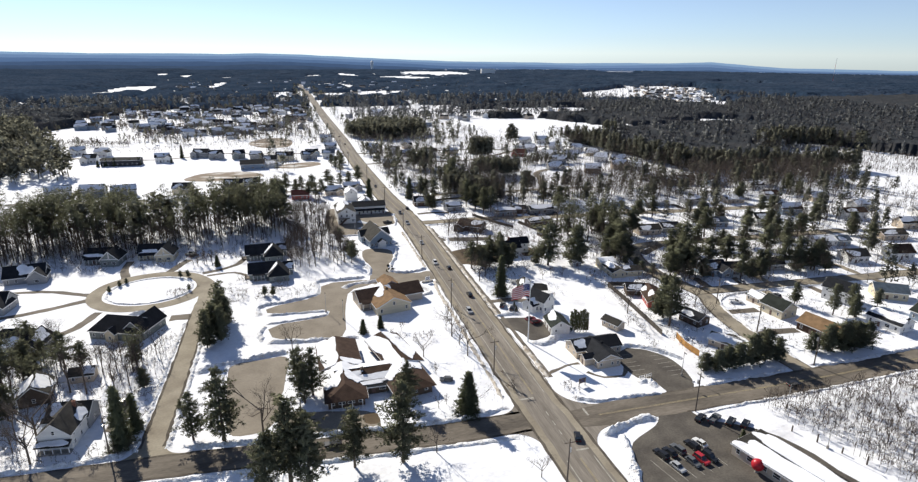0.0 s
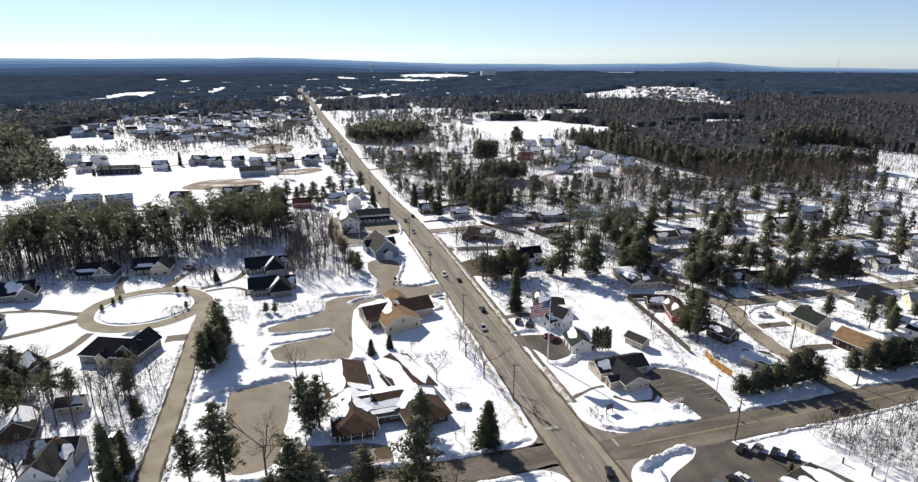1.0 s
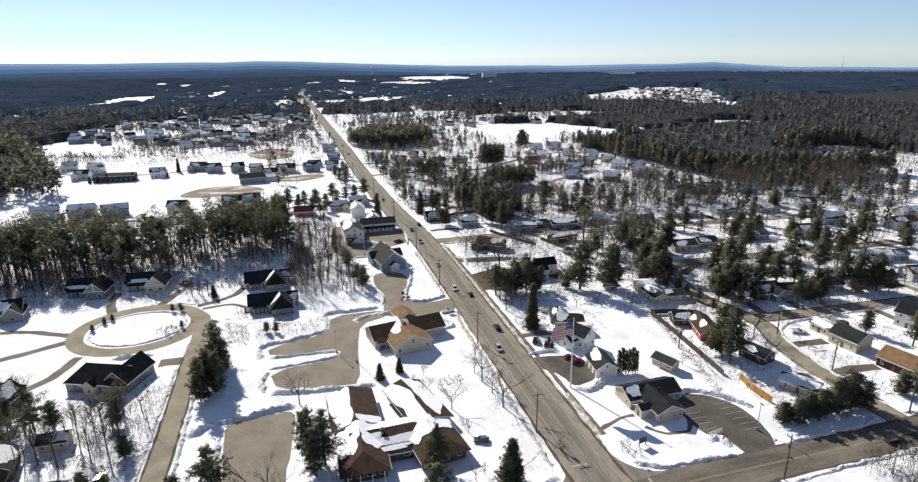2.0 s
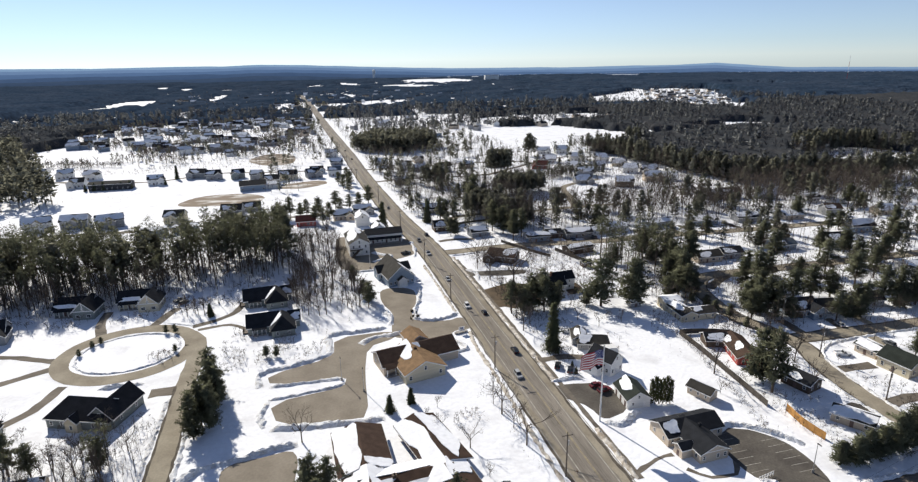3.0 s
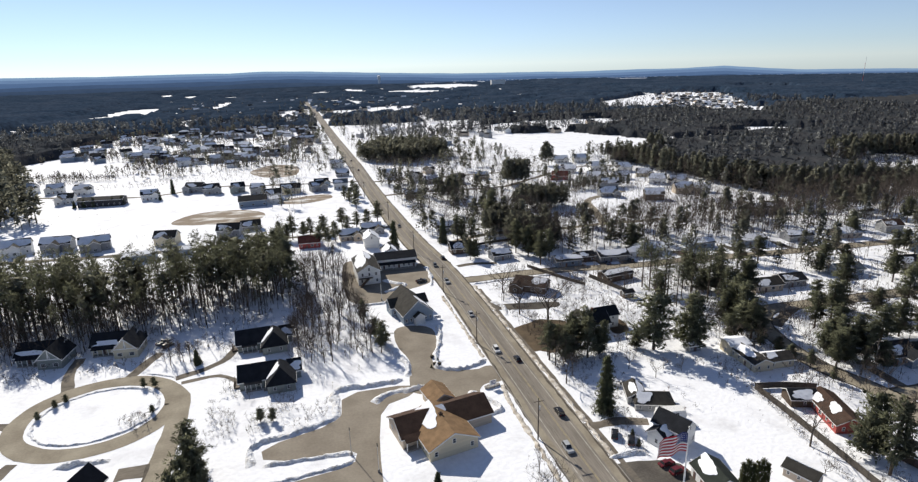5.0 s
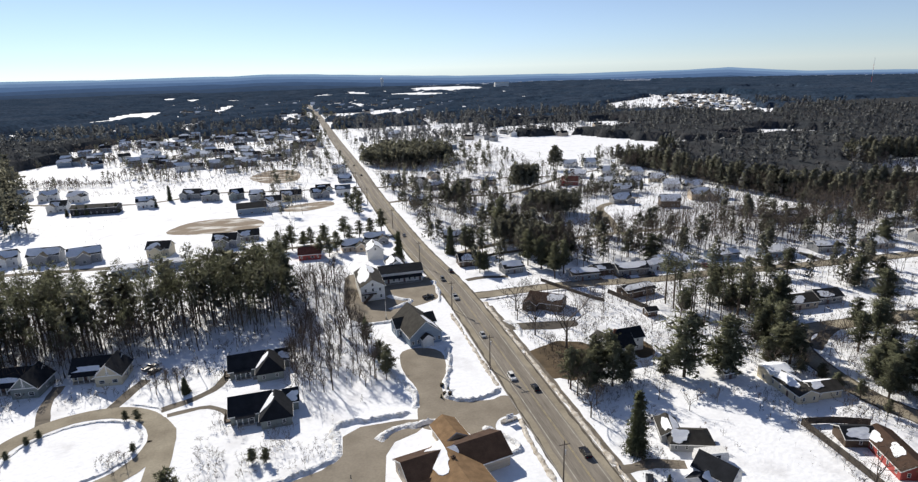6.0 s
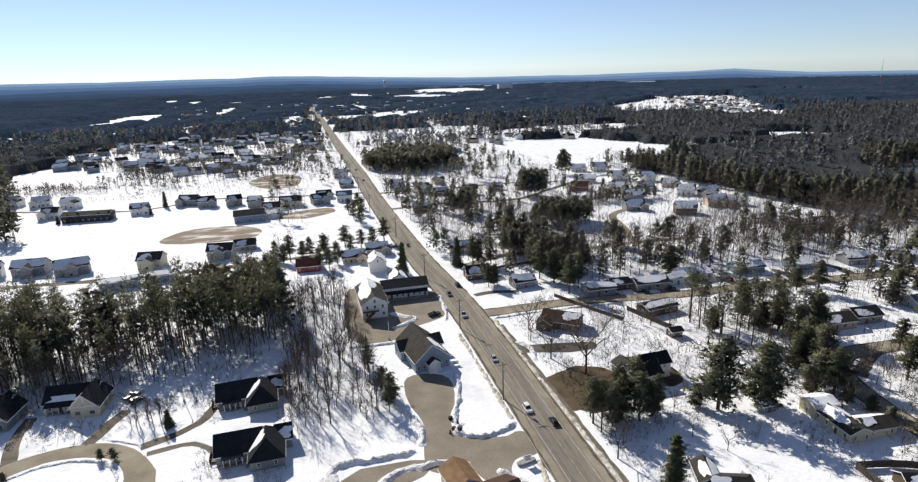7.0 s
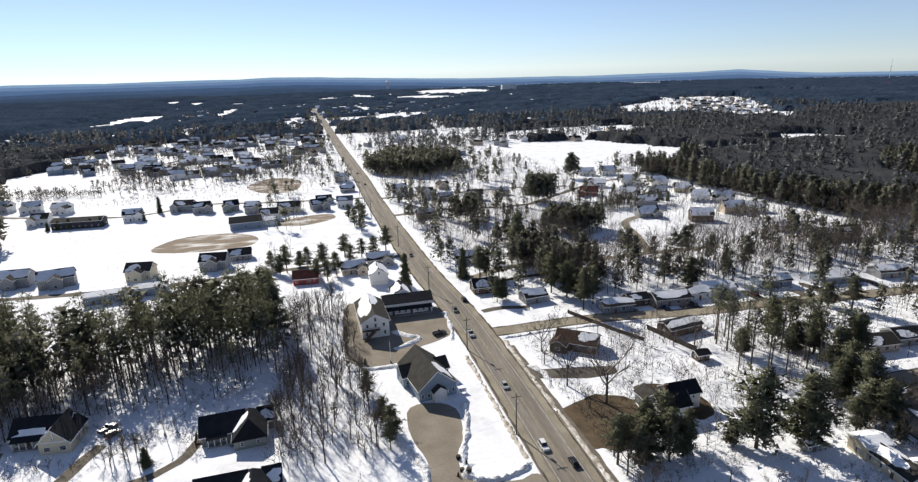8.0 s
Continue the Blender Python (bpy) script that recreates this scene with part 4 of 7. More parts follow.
# the small dark-roofed clinic at the corner
h = house_at(72.2, 124.2, 2, "beige clinic with a dark grey gabled roof", "clinic", "clinic", 0.76)
block(h, 0.2, -0.6, 90, 13.6, 8.6, 3.0, 25, CHARCOAL, BEIGE, "tt-tt", "tttt", "", "t-tt", seed=40)
block(h, 1.0, 5.2, 0, 17.4, 8.4, 3.0, 26, CHARCOAL, BEIGE, "t----tt", "ttt", "tt", "tt", snow=((-1, 0.06, 0.26, 0.2, 1.0),), seed=41)
block(h, -5.6, -2.6, 0, 3.6, 3.4, 2.8, 30, CHARCOAL, BEIGE, "", "", "", "d", over=0.35)
part("pediment", Shape().box(-4.3, -7.47, 2.9, 4.7, -7.4, 3.08), TRIM, h, "white gable board")
chimney(h, 1.8, 1.0, 4.6, 0.8, CHARCOAL)

# white garage, flag house and their neighbours
h = house_at(68.6, 142.6, -6, "white garage with a grey-green roof and small gable window", "garage", "garage")
block(h, 0, 0, 90, 8.4, 6.4, 2.8, 32, GREEN, WHITE, "t-t", "ddd", "", "sD", snow=((1, 0.35, 0.98, 0.3, 1.0),), gable=True, seed=43)
h = house_at(69.6, 157.2, 25, "white two-storey house with a dark roof behind a flagpole")
block(h, 0, 0, 90, 8, 5.6, 4.4, 40, CHARCOAL, WHITE, "tdt", "ttt", "tt", "tDt", upper="", snow=((-1, 0.2, 0.7, 0.0, 0.7),), seed=44, gable=True)
block(h, -3.6, 1.0, 0, 4.5, 5.0, 3.0, 35, CHARCOAL, WHITE, "t", "t", "", "t", snow=((-1, 0.2, 0.9, 0.2, 0.9),), seed=45)
h = house_at(72.4, 169.6, -20, "low grey house with a half-snowy hipped roof", size=0.68)
block(h, 0, 0, 0, 12.5, 8, 2.8, 28, GREY, GREYWALL, "ttdt", "ttt", "tt", "t", hip=2.5, seed=46, snow=((-1, 0.05, 0.45, 0.2, 0.95),))
block(h, -5, 4.5, 90, 9, 6, 2.8, 30, GREY, GREYWALL, "t", "t", "t", "", seed=47, snow=((-1, 0.1, 0.9, 0.1, 0.9), (1, 0.1, 0.8, 0.4, 1.0)))
h = house_at(79.0, 209.6, 2, "white farmhouse with a black roof and brick chimney", size=0.78)
block(h, -1.6, -0.6, 0, 9.5, 7.4, 4.4, 38, CHARCOAL, WHITE, "t-t", "ttt", "t", "tt", upper="", seed=48)
block(h, 4.4, 3.0, 0, 9.5, 6.5, 5.2, 36, CHARCOAL, WHITE, "tt", "ttt", "tt", "", upper="tt", seed=49, gable=True)
block(h, -4.0, 4.6, 90, 7.5, 6.0, 3.6, 32, GREY, GREYWALL, "t", "t", "", "")
chimney(h, -1.4, 1.6, 6.4, 2.0)
h = house_at(110.2, 178.0, -4, "cream ranch house with snow on its grey roof", size=0.75)
block(h, -3.4, 2.0, 90, 13, 7.0, 3.0, 24, GREY, CREAM, "ttt", "ttdt", "", "tt", snow=((1, 0.3, 1.0, 0.2, 1.0), (-1, 0.5, 1.0, 0.1, 0.9)), seed=51)
block(h, 4.0, -0.5, 0, 9.5, 6.4, 2.9, 24, GREY, CREAM, "t-t", "tt", "t", "", snow=((1, 0.0, 0.8, 0.1, 1.0), (-1, 0.05, 0.45, 0.4, 1.0)), seed=52)
block(h, -3.8, 10.5, 0, 7.6, 6.2, 4.2, 16, WHITE, CREAM, "t-", "tt", "t", "t", snow=((1, 0.0, 1.0, 0.0, 1.0), (-1, 0.0, 1.0, 0.05, 1.0)), seed=53)
h = house_at(107.6, 154.0, -18, "long red ranch house with a brown roof", size=0.74)
block(h, 0, 0, 90, 17, 8.0, 2.9, 26, BROWN, REDWALL, "tttt", "ttwtt", "", "tt", snow=((1, 0.62, 0.9, 0.1, 0.6), (1, 0.25, 0.5, 0.4, 1.0)), seed=54)
block(h, -6.0, 8.0, 0, 8, 6.5, 2.8, 28, CHARCOAL, DARKWOOD, "t", "t", "", "", snow=((-1, 0.1, 0.9, 0.1, 0.8),), seed=55)
h = house_at(85.2, 139.4, 22, "grey shed with a snow-edged roof", "shed", "shed")
block(h, 0, 0, 90, 6.6, 3.8, 2.4, 30, GREY, BEIGE, "", "sss", "", "", snow=((-1, 0.2, 1.0, 0.4, 1.0),), seed=56)
h = house_at(79.5, 129.6, 0, "small dark wooden bin shed beside the car park", "shed", "shed")
block(h, 0, 0, 0, 2.4, 1.8, 1.8, 12, CHARCOAL, DARKWOOD, over=0.1)

# houses of the eastern streets
def cottage(x, y, turn, L, W, H, pitch, roof, wall, label, snow, seed, wing=0, tall=False, stack=False):
    h = house_at(x, y, turn, label)
    block(h, 0, 0, 0, L, W, H, pitch, roof, wall, "tdwt" if L > 9 else "tdt", "", "tt" if y < 300 else "", "t" if y < 300 else "", upper="ttt" if tall else "", snow=snow, seed=seed, gable=W > 7.4)
    if wing:
        block(h, wing * L * 0.38, -W * 0.42, 90, W * 0.8, 5.2, H - 0.2, pitch, roof, wall, "t", "t", "", "w", seed=seed + 7, over=0.4)
    if stack:
        chimney(h, L * 0.18, 0.4, H + W / 2 * math.tan(radians(pitch)) - 0.5, 1.2)
    return h


SN = ((-1, 0.0, 1.0, 0.25, 1.0),)
SP = ((-1, 0.1, 0.6, 0.1, 0.7),)
SB = ((1, 0.0, 1.0, 0.0, 1.0), (-1, 0.0, 1.0, 0.0, 1.0))
cottage(140.2, 135.4, -82, 9, 7.4, 3.5, 34, GREEN, CREAM, "cream cape house with a green-grey roof", (), 61, stack=False)
cottage(140.6, 144.2, -82, 6.4, 5.2, 2.6, 26, GREEN, BEIGE, "small beige garage with a snowy roof", SB, 62)
cottage(142.2, 120.6, -78, 12.4, 8.8, 3.0, 28, TAN, BROWN, "brown ranch house with a tan shingled roof", (), 63)
cottage(168.5, 139.4, -68, 10, 8, 5.0, 34, CHARCOAL, WHITE, "white two-storey house with a dark roof", (), 64, tall=True)
cottage(186.5, 137.4, -32, 11, 7.5, 3.2, 30, BLUEROOF, CREAM, "cream house with a blue-grey roof", (), 65)
cottage(206.5, 169.0, -10, 10, 7.5, 3.4, 32, GREY, WHITE, "white cape house with a grey roof", SP, 66)
cottage(188.5, 171.0, -6, 12, 7.5, 2.9, 26, CHARCOAL, GREYWALL, "grey ranch house with a dark roof", SP, 67)
cottage(212, 189, -6, 12, 7.5, 2.9, 24, GREY, WHITE, "white ranch house with a snowy roof", SB, 68)
cottage(228, 168, -10, 10, 8, 3.4, 36, BROWN, WHITE, "white cape house with a brown roof", (), 69)
cottage(219.5, 187, -4, 7, 6, 2.9, 28, BLUEROOF, BLUEWALL, "small blue outbuilding beside a house", SP, 70)
cottage(167.6, 170.5, -8, 11, 7.5, 2.9, 28, CHARCOAL, GREYWALL, "low grey house with a dark roof among pines", (), 71)
cottage(142.4, 170.6, -4, 10, 8, 3.2, 36, CHARCOAL, BLUEWALL, "blue-grey house with a steep dark roof", SP, 72, wing=1)
cottage(150.8, 170.0, -10, 7, 6, 2.9, 32, GREY, GREYWALL, "small grey garage beside a house", (), 73)
cottage(166, 119.6, -80, 11, 8, 3.0, 28, CHARCOAL, WHITE, "white house with a dark snow-patched roof", SN, 74)
cottage(181, 118, -84, 11, 8, 3.2, 30, GREEN, BLUEWALL, "pale blue house with a grey-green roof", (), 75)
cottage(249, 189, -8, 13, 8, 3.0, 26, GREY, BEIGE, "beige ranch house with a grey roof", SP, 76)
cottage(209, 221, -8, 11, 8, 4.6, 30, CHARCOAL, WHITE, "white house seen between pines", SP, 77, tall=False)
cottage(109.6, 121.0, -58, 9, 5.6, 2.4, 24, GREY, BEIGE, "small house with a snow-covered roof beside a hedge", SB, 78)
slab("driveway", [(112.6, 127.2), (117.0, 127.2), (117.8, 121.4), (114.4, 120.0)], 0.024, LOT, "cleared dark driveway beside a hedge", "driveway", 1)
cottage(110.8, 136.6, -75, 8, 6, 2.7, 26, CHARCOAL, DARKWOOD, "dark small house with snow on part of its roof", SP, 80)
cottage(240, 141, -10, 12, 8, 3.0, 28, BROWN, CREAM, "cream ranch house with a brown roof", SP, 81)
cottage(215, 142, -12, 11, 8, 3.0, 28, GREY, GREYWALL, "grey ranch house with a snow-patched roof", SN, 82)
cottage(95.6, 267, -2, 12, 7.6, 2.9, 22, GREY, BLUEWALL, "pale blue ranch house with snow on its roof", SN, 83)
cottage(104.2, 269, -2, 8, 6.4, 2.9, 24, CHARCOAL, DARKWOOD, "dark brown garage with a snow-edged roof", SP, 84)
cottage(115, 266.6, -4, 14, 7.6, 2.9, 22, CHARCOAL, GREYWALL, "long grey ranch house with a half-snowy roof", SN, 85)
cottage(126, 268, -4, 9, 7, 2.9, 24, GREY, WHITE, "small white house with a snowy roof", SB, 86)
cottage(135, 270, -6, 14, 7.6, 2.9, 24, GREY, WHITE, "white ranch house with a snowy roof", SB, 87)
cottage(157.5, 270, -6, 13, 8, 2.9, 22, GREY, BLUEWALL, "blue ranch house with a snowy roof", SB, 88)
cottage(180, 266.5, -8, 14, 8, 3.0, 22, GREY, BLUEWALL, "long blue-grey ranch house with a snowy roof", SB, 89)
cottage(203, 265, -8, 13, 8, 2.9, 24, CHARCOAL, GREYWALL, "grey ranch house with a snow-edged roof", SN, 90)
cottage(226, 262, -8, 12, 8, 2.9, 24, GREY, BEIGE, "beige ranch house with a snowy roof", SB, 91)
cottage(105.6, 246.6, 8, 13, 7.2, 2.8, 20, CHARCOAL, DARKWOOD, "low dark house with snow across its roof", SN, 92)
cottage(148, 221.6, -4, 12, 7.6, 2.9, 26, GREY, BEIGE, "beige house with a grey roof", SP, 93)
cottage(159.4, 222.6, -4, 10, 7.5, 2.9, 26, CHARCOAL, GREYWALL, "grey house with a dark roof", SP, 94)
cottage(186, 225, -4, 12, 7.5, 2.9, 26, BLUEROOF, BLUEWALL, "blue-grey house in the shade of pines", SP, 95)
cottage(73, 282, 6, 9, 7.0, 2.9, 30, GREY, GREYWALL, "low grey house in a snowy yard", SN, 96)
cottage(72.8, 246.0, -38, 13, 8.4, 3.0, 30, BROWN, DARKWOOD, "dark brown house with an old snow-patched roof", ((-1, 0.55, 0.95, 0.3, 0.95),), 97, wing=-1)
cottage(100.6, 229.6, 0, 4, 3.4, 2.3, 24, CHARCOAL, DARKWOOD, "small dark garden shed on the snow", (), 98)
cottage(97.8, 190.4, 0, 4, 3.2, 2.3, 26, GREY, GREYWALL, "small grey garden shed below pines", SP, 99)
for i, (x, y) in enumerate(((213, 327), (219, 309), (228, 308), (246, 300), (262, 287), (250, 262), (275, 255), (238, 235), (262, 220), (284, 235), (272, 200), (292, 180), (300, 215), (268, 160))):
    cottage(x, y, -8 + 5 * math.sin(i * 2.3), 11 + 2 * math.sin(i), 7.8, 3.0 + (i % 3) * 0.6, 27 + 3 * (i % 4), (GREY, CHARCOAL, BROWN)[i % 3], (WHITE, GREYWALL, BEIGE, BLUEWALL)[i % 4],
            ("white house with a snowy grey roof", "grey house with a snow-patched dark roof", "beige house with a brown roof and old snow", "pale blue house with a snowy grey roof")[i % 4] + " among trees", (SB, SN, SP)[i % 3], 120 + i)

# eastern cluster past the grove
for i, (x, y, wall) in enumerate(((195, 495, WHITE), (209, 490, WHITE), (166, 431, REDWALL), (184, 415, WHITE), (203, 416, WHITE), (219, 440, WHITE), (223, 419, CREAM), (217, 394, WHITE), (229, 390, WHITE), (215, 364, BEIGE), (226, 362, WHITE), (182, 392, GREYWALL), (170, 372, GREYWALL), (190, 355, DARKWOOD), (182, 452, WHITE), (205, 452, WHITE))):
    cottage(x, y, -20 + 12 * math.sin(i * 1.7), 12, 8.5, 4.4 if i % 2 else 3.2, 36, (CHARCOAL, GREY)[i % 2] if wall is not REDWALL else REDROOF, wall,
            ("red barn-like house with a dull roof" if wall is REDWALL else "white house with a snow-covered gable roof" if wall is WHITE else "plain house with a snow-patched roof") + " by the open fields",
            () if wall is REDWALL else SB, 150 + i, wing=(1, 0, -1)[i % 3])
# along the main road further on
for i, (x, y, wall, roof, sn) in enumerate(((24.5, 318, WHITE, GREY, SB), (16, 332, BEIGE, GREY, SN), (-2, 326, REDWALL, REDROOF, ()), (27, 340, GREYWALL, GREY, SN), (-30, 366, GREYWALL, GREY, SP), (62, 330, GREYWALL, CHARCOAL, SN),
                                          (60, 296, DARKWOOD, CHARCOAL, SP), (80, 450, GREYWALL, CHARCOAL, SN), (97, 444, WHITE, GREY, SP), (70, 462, WHITE, CHARCOAL, SP), (116, 452, BEIGE, BROWN, SN), (134, 448, GREYWALL, CHARCOAL, SP),
                                          (56, 480, WHITE, GREY, SB), (86, 488, BEIGE, GREY, SN), (20, 455, WHITE, BLUEROOF, SP), (8, 470, BLUEWALL, CHARCOAL, SP), (24, 500, GREYWALL, CHARCOAL, SN), (22, 540, WHITE, GREY, SB), (60, 410, DARKWOOD, CHARCOAL, SN))):
    cottage(x, y, 4 * math.sin(i * 2.1) + (90 if i in (0, 9, 13) else 0), 10.5, 7.6, 4.8 if wall is WHITE else 3.0, 34, roof, wall,
            "white house with a snowy roof near the main road" if wall is WHITE else "red house with a low red roof" if wall is REDWALL else "plain house with a weathered roof near the main road", sn, 180 + i, wing=(0, 1)[i % 2])
# houses in the western fields
for i, (x, y, L, wall, roof) in enumerate(((-113, 358.5, 14, GREYWALL, GREY), (-96.3, 353.5, 14, GREYWALL, GREY), (-66, 352.5, 11, CREAM, CHARCOAL), (-39, 356.5, 12, GREYWALL, CHARCOAL), (-130, 359, 14, WHITE, GREY),
                                     (-146, 471, 10, WHITE, GREY), (-146, 500, 11, WHITE, GREY), (-166, 511, 11, WHITE, GREY), (-97.6, 464, 11, WHITE, CHARCOAL), (-73, 479, 13, GREYWALL, CHARCOAL), (-62, 470, 11, GREYWALL, CHARCOAL),
                                     (-45.5, 468, 9, SAGE, CHARCOAL), (-32.6, 459, 9, GREYWALL, CHARCOAL), (-11.8, 451, 14, CREAM, CHARCOAL), (4.5, 452, 10, GREYWALL, CHARCOAL), (-22, 437, 11, WHITE, GREY), (-185, 519, 11, WHITE, GREY))):
    cottage(x, y, 14 * math.sin(i * 1.9), L, 8.5, 4.6, 34, roof, wall, "new two-storey house on an open snow field", SB if i in (0, 1, 4, 6, 7, 16) else SP if i % 4 else SN, 220 + i, wing=0.01 if i < 5 else (1, -1)[i % 2], tall=True)
h = house_at(-69, 331, 6, "long pale-blue sheds with snowy roofs", "row house", "row_house")
block(h, -4, -2, 0, 15, 7, 3.6, 16, GREY, BLUEWALL, "tdtdtd", "ttt", "t", "t", snow=SB, seed=301)
block(h, 13, 0, 0, 13, 7, 3.4, 16, GREY, BLUEWALL, "tdtd", "ttt", "t", "t", snow=SB, seed=302)
h = house_at(-122.5, 457, -4, "long dark row house with a flat dark roof", "row house", "row_house")
block(h, 0, 0, 0, 29, 10, 4.6, 18, CHARCOAL, DARKGREY, "tttttttt", "tttttttt", "tt", "tt", snow=((1, 0, 1, 0, 1),), seed=303)
h = house_at(-33, 423, 4, "blue workshop with a white lower wall", "workshop", "workshop")
block(h, 0, 0, 0, 18, 11, 4.4, 26, CHARCOAL, BLUEWALL, "w-w-w", "www", "w", "w", seed=304)
block(h, 12, 3, 0, 12, 9, 3.0, 20, GREY, WHITE, "w-g", "w", "", "", snow=SB, seed=305)

# far subdivision and other far houses
rng = random.Random(5)
far = []
for x, y in ((-219, 808), (-198, 812), (-178, 802), (-154, 801), (-132, 845), (-98, 827), (-67, 841), (-40, 840), (-13, 845), (-222, 706), (-188, 674), (-156, 677), (-131, 649), (-115, 713), (-86, 700), (-61, 709)):
    far += [(x, y), (x + rng.uniform(-14, -8), y + rng.uniform(18, 34)), (x + rng.uniform(4, 12), y - rng.uniform(16, 30))]
for k in range(70):
    far.append((rng.uniform(-225, 10), rng.uniform(600, 890)))
rng_w = random.Random(55)
far += [(rng_w.uniform(-140, -14), rng_w.uniform(578, 655)) for k in range(12)]
near_count = len(far)
for k in range(34):
    far.append((rng.uniform(60, 410), rng.uniform(668, 850)))
for k in range(16):
    far.append((rng.uniform(-30, 12), rng.uniform(600, 1000)))
for k in range(12):
    far.append((rng.uniform(330, 520), rng.uniform(400, 600)))
for k in range(150):
    far.append((rng.uniform(-260, 330), rng.uniform(930, 1600)))
for k in range(150):
    t = rng.random()
    far.append((590 + 230 * t + rng.uniform(-70, 60), 830 + 400 * t + rng.uniform(-90, 60)))
for i, (x, y) in enumerate(far[:near_count]):
    if -236 < x < -150 and 560 < y < 712 and x < -236 + (712 - y) * 0.58:
        continue
    h = house_at(x, y, rng.uniform(-25, 25), ("grey far-off house with a snowy roof", "white far-off house with a dark roof", "pale blue far-off house with a charcoal roof")[i % 3])
    block(h, 0, 0, 0, rng.uniform(10, 14), 8.5, rng.uniform(3, 5.4), 33, (CHARCOAL, GREY, CHARCOAL)[i % 3], (GREYWALL, WHITE, BLUEWALL)[i % 3], "", "", "", "", snow=(SP, SN, (), SB)[(i * 7) % 4], seed=400 + i)
# the farthest houses of the town and the home park, too small to tell apart
v, f, mi = [], [], []
for i, (x, y) in enumerate(far[near_count:]):
    L, W, H = rng.uniform(8, 13) / 2, rng.uniform(5, 7) / 2, rng.uniform(2.6, 4.6)
    m = pose(x, y, 0, 0, 0, rng.uniform(-30, 30) + rng.choice((0, 90)))
    k = len(v)
    v += [tuple(m @ Vector(q)) for q in ((-L, -W, 0), (L, -W, 0), (L, W, 0), (-L, W, 0), (-L, -W, H), (L, -W, H), (L, W, H), (-L, W, H), (-L, 0, H + 0.62 * W), (L, 0, H + 0.62 * W))]
    f += [tuple(k + c for c in q) for q in ((0, 1, 5, 4), (1, 2, 6, 9, 5), (2, 3, 7, 6), (3, 0, 4, 8, 7), (4, 5, 9, 8), (6, 7, 8, 9))]
    mi += [i % 3] * 4 + [3 if i % 3 else 4, 4 if i % 2 else 3]
me = bpy.data.meshes.new("far_houses")
me.from_pydata(v, [], f)
for mat in (WHITE, GREYWALL, BEIGE, CHARCOAL, SNOW):
    me.materials.append(mat)
me.polygons.foreach_set("material_index", mi)
tagged(new("far_houses", solid(me)), "small far-off houses with snowy roofs among trees", "houses", "", "stuff")
# school behind the rectangular field, and landmarks on the skyline
h = house_at(110, 640, 2, "long low school with pale flat roofs", "school", "school")
block(h, 0, 0, 0, 70, 18, 5, 6, WHITE, BLUEWALL, "w-w-w-w-w-w-w", "", "", "", snow=((-1, 0.0, 1.0, 0.1, 1.0), (1, 0, 1, 0, 1)), seed=500)
h = house_at(690, 2150, 0, "white apartment block far off in the woods", "apartment block", "apartment_block")
block(h, 0, 0, 0, 60, 16, 24, 4, GREY, WHITE, "w-w-w-w-w", "", "", "", upper="wwwww", seed=501)
wt = thing("water_tower", pose(330, 2700, 0), "white water tower far off on the skyline", "water tower")
part("tank", Shape().tube([(0, 0, 0), (0, 0, 22), (0, 0, 26), (0, 0, 38), (0, 0, 41)], [5, 5, 7, 7, 2], 16), TRIM, wt)
mast = thing("radio_mast", pose(1330, 1250, 0), "thin red and white radio mast", "mast")
for k in range(5):
    part("mast_section", Shape().tube([(0, 0, 14 * k), (0, 0, 14 * k + 14)], [0.35, 0.35], 5), RED if k % 2 else TRIM, mast)


# ---- trees ----
def roundness(tris, lift, flat=0.10, rough=0.12, seed=0):
    """For each triangle of a crown, the way out of the crown's axis and up, a little uneven."""
    c = tris.mean(1)
    r = np.hypot(c[:, 0], c[:, 1])
    out = np.stack([c[:, 0], c[:, 1], flat * r + lift], 1) / np.maximum(r, 1e-3)[:, None]
    return unit(unit(out) + np.random.default_rng(seed).normal(size=c.shape) * rough)


def tri_mesh(name, co, mat, outward=None):
    """A mesh of loose triangles from an array of corners, n x 3 x 3."""
    co = np.asarray(co, dtype=np.float32).reshape(-1, 3)
    n = len(co) // 3
    me = bpy.data.meshes.new(name)
    me.vertices.add(3 * n)
    me.vertices.foreach_set("co", co.ravel())
    me.loops.add(3 * n)
    me.loops.foreach_set("vertex_index", np.arange(3 * n, dtype=np.int32))
    me.polygons.add(n)
    me.polygons.foreach_set("loop_start", np.arange(0, 3 * n, 3, dtype=np.int32))
    me.update(calc_edges=True)
    me.materials.append(mat)
    if outward is not None:
        me.attributes.new("outward", "FLOAT_VECTOR", "POINT").data.foreach_set("vector", np.repeat(outward, 3, 0).astype(np.float32).ravel())
    return me


def unit(a):
    return a / np.maximum(np.linalg.norm(a, axis=-1, keepdims=True), 1e-6)


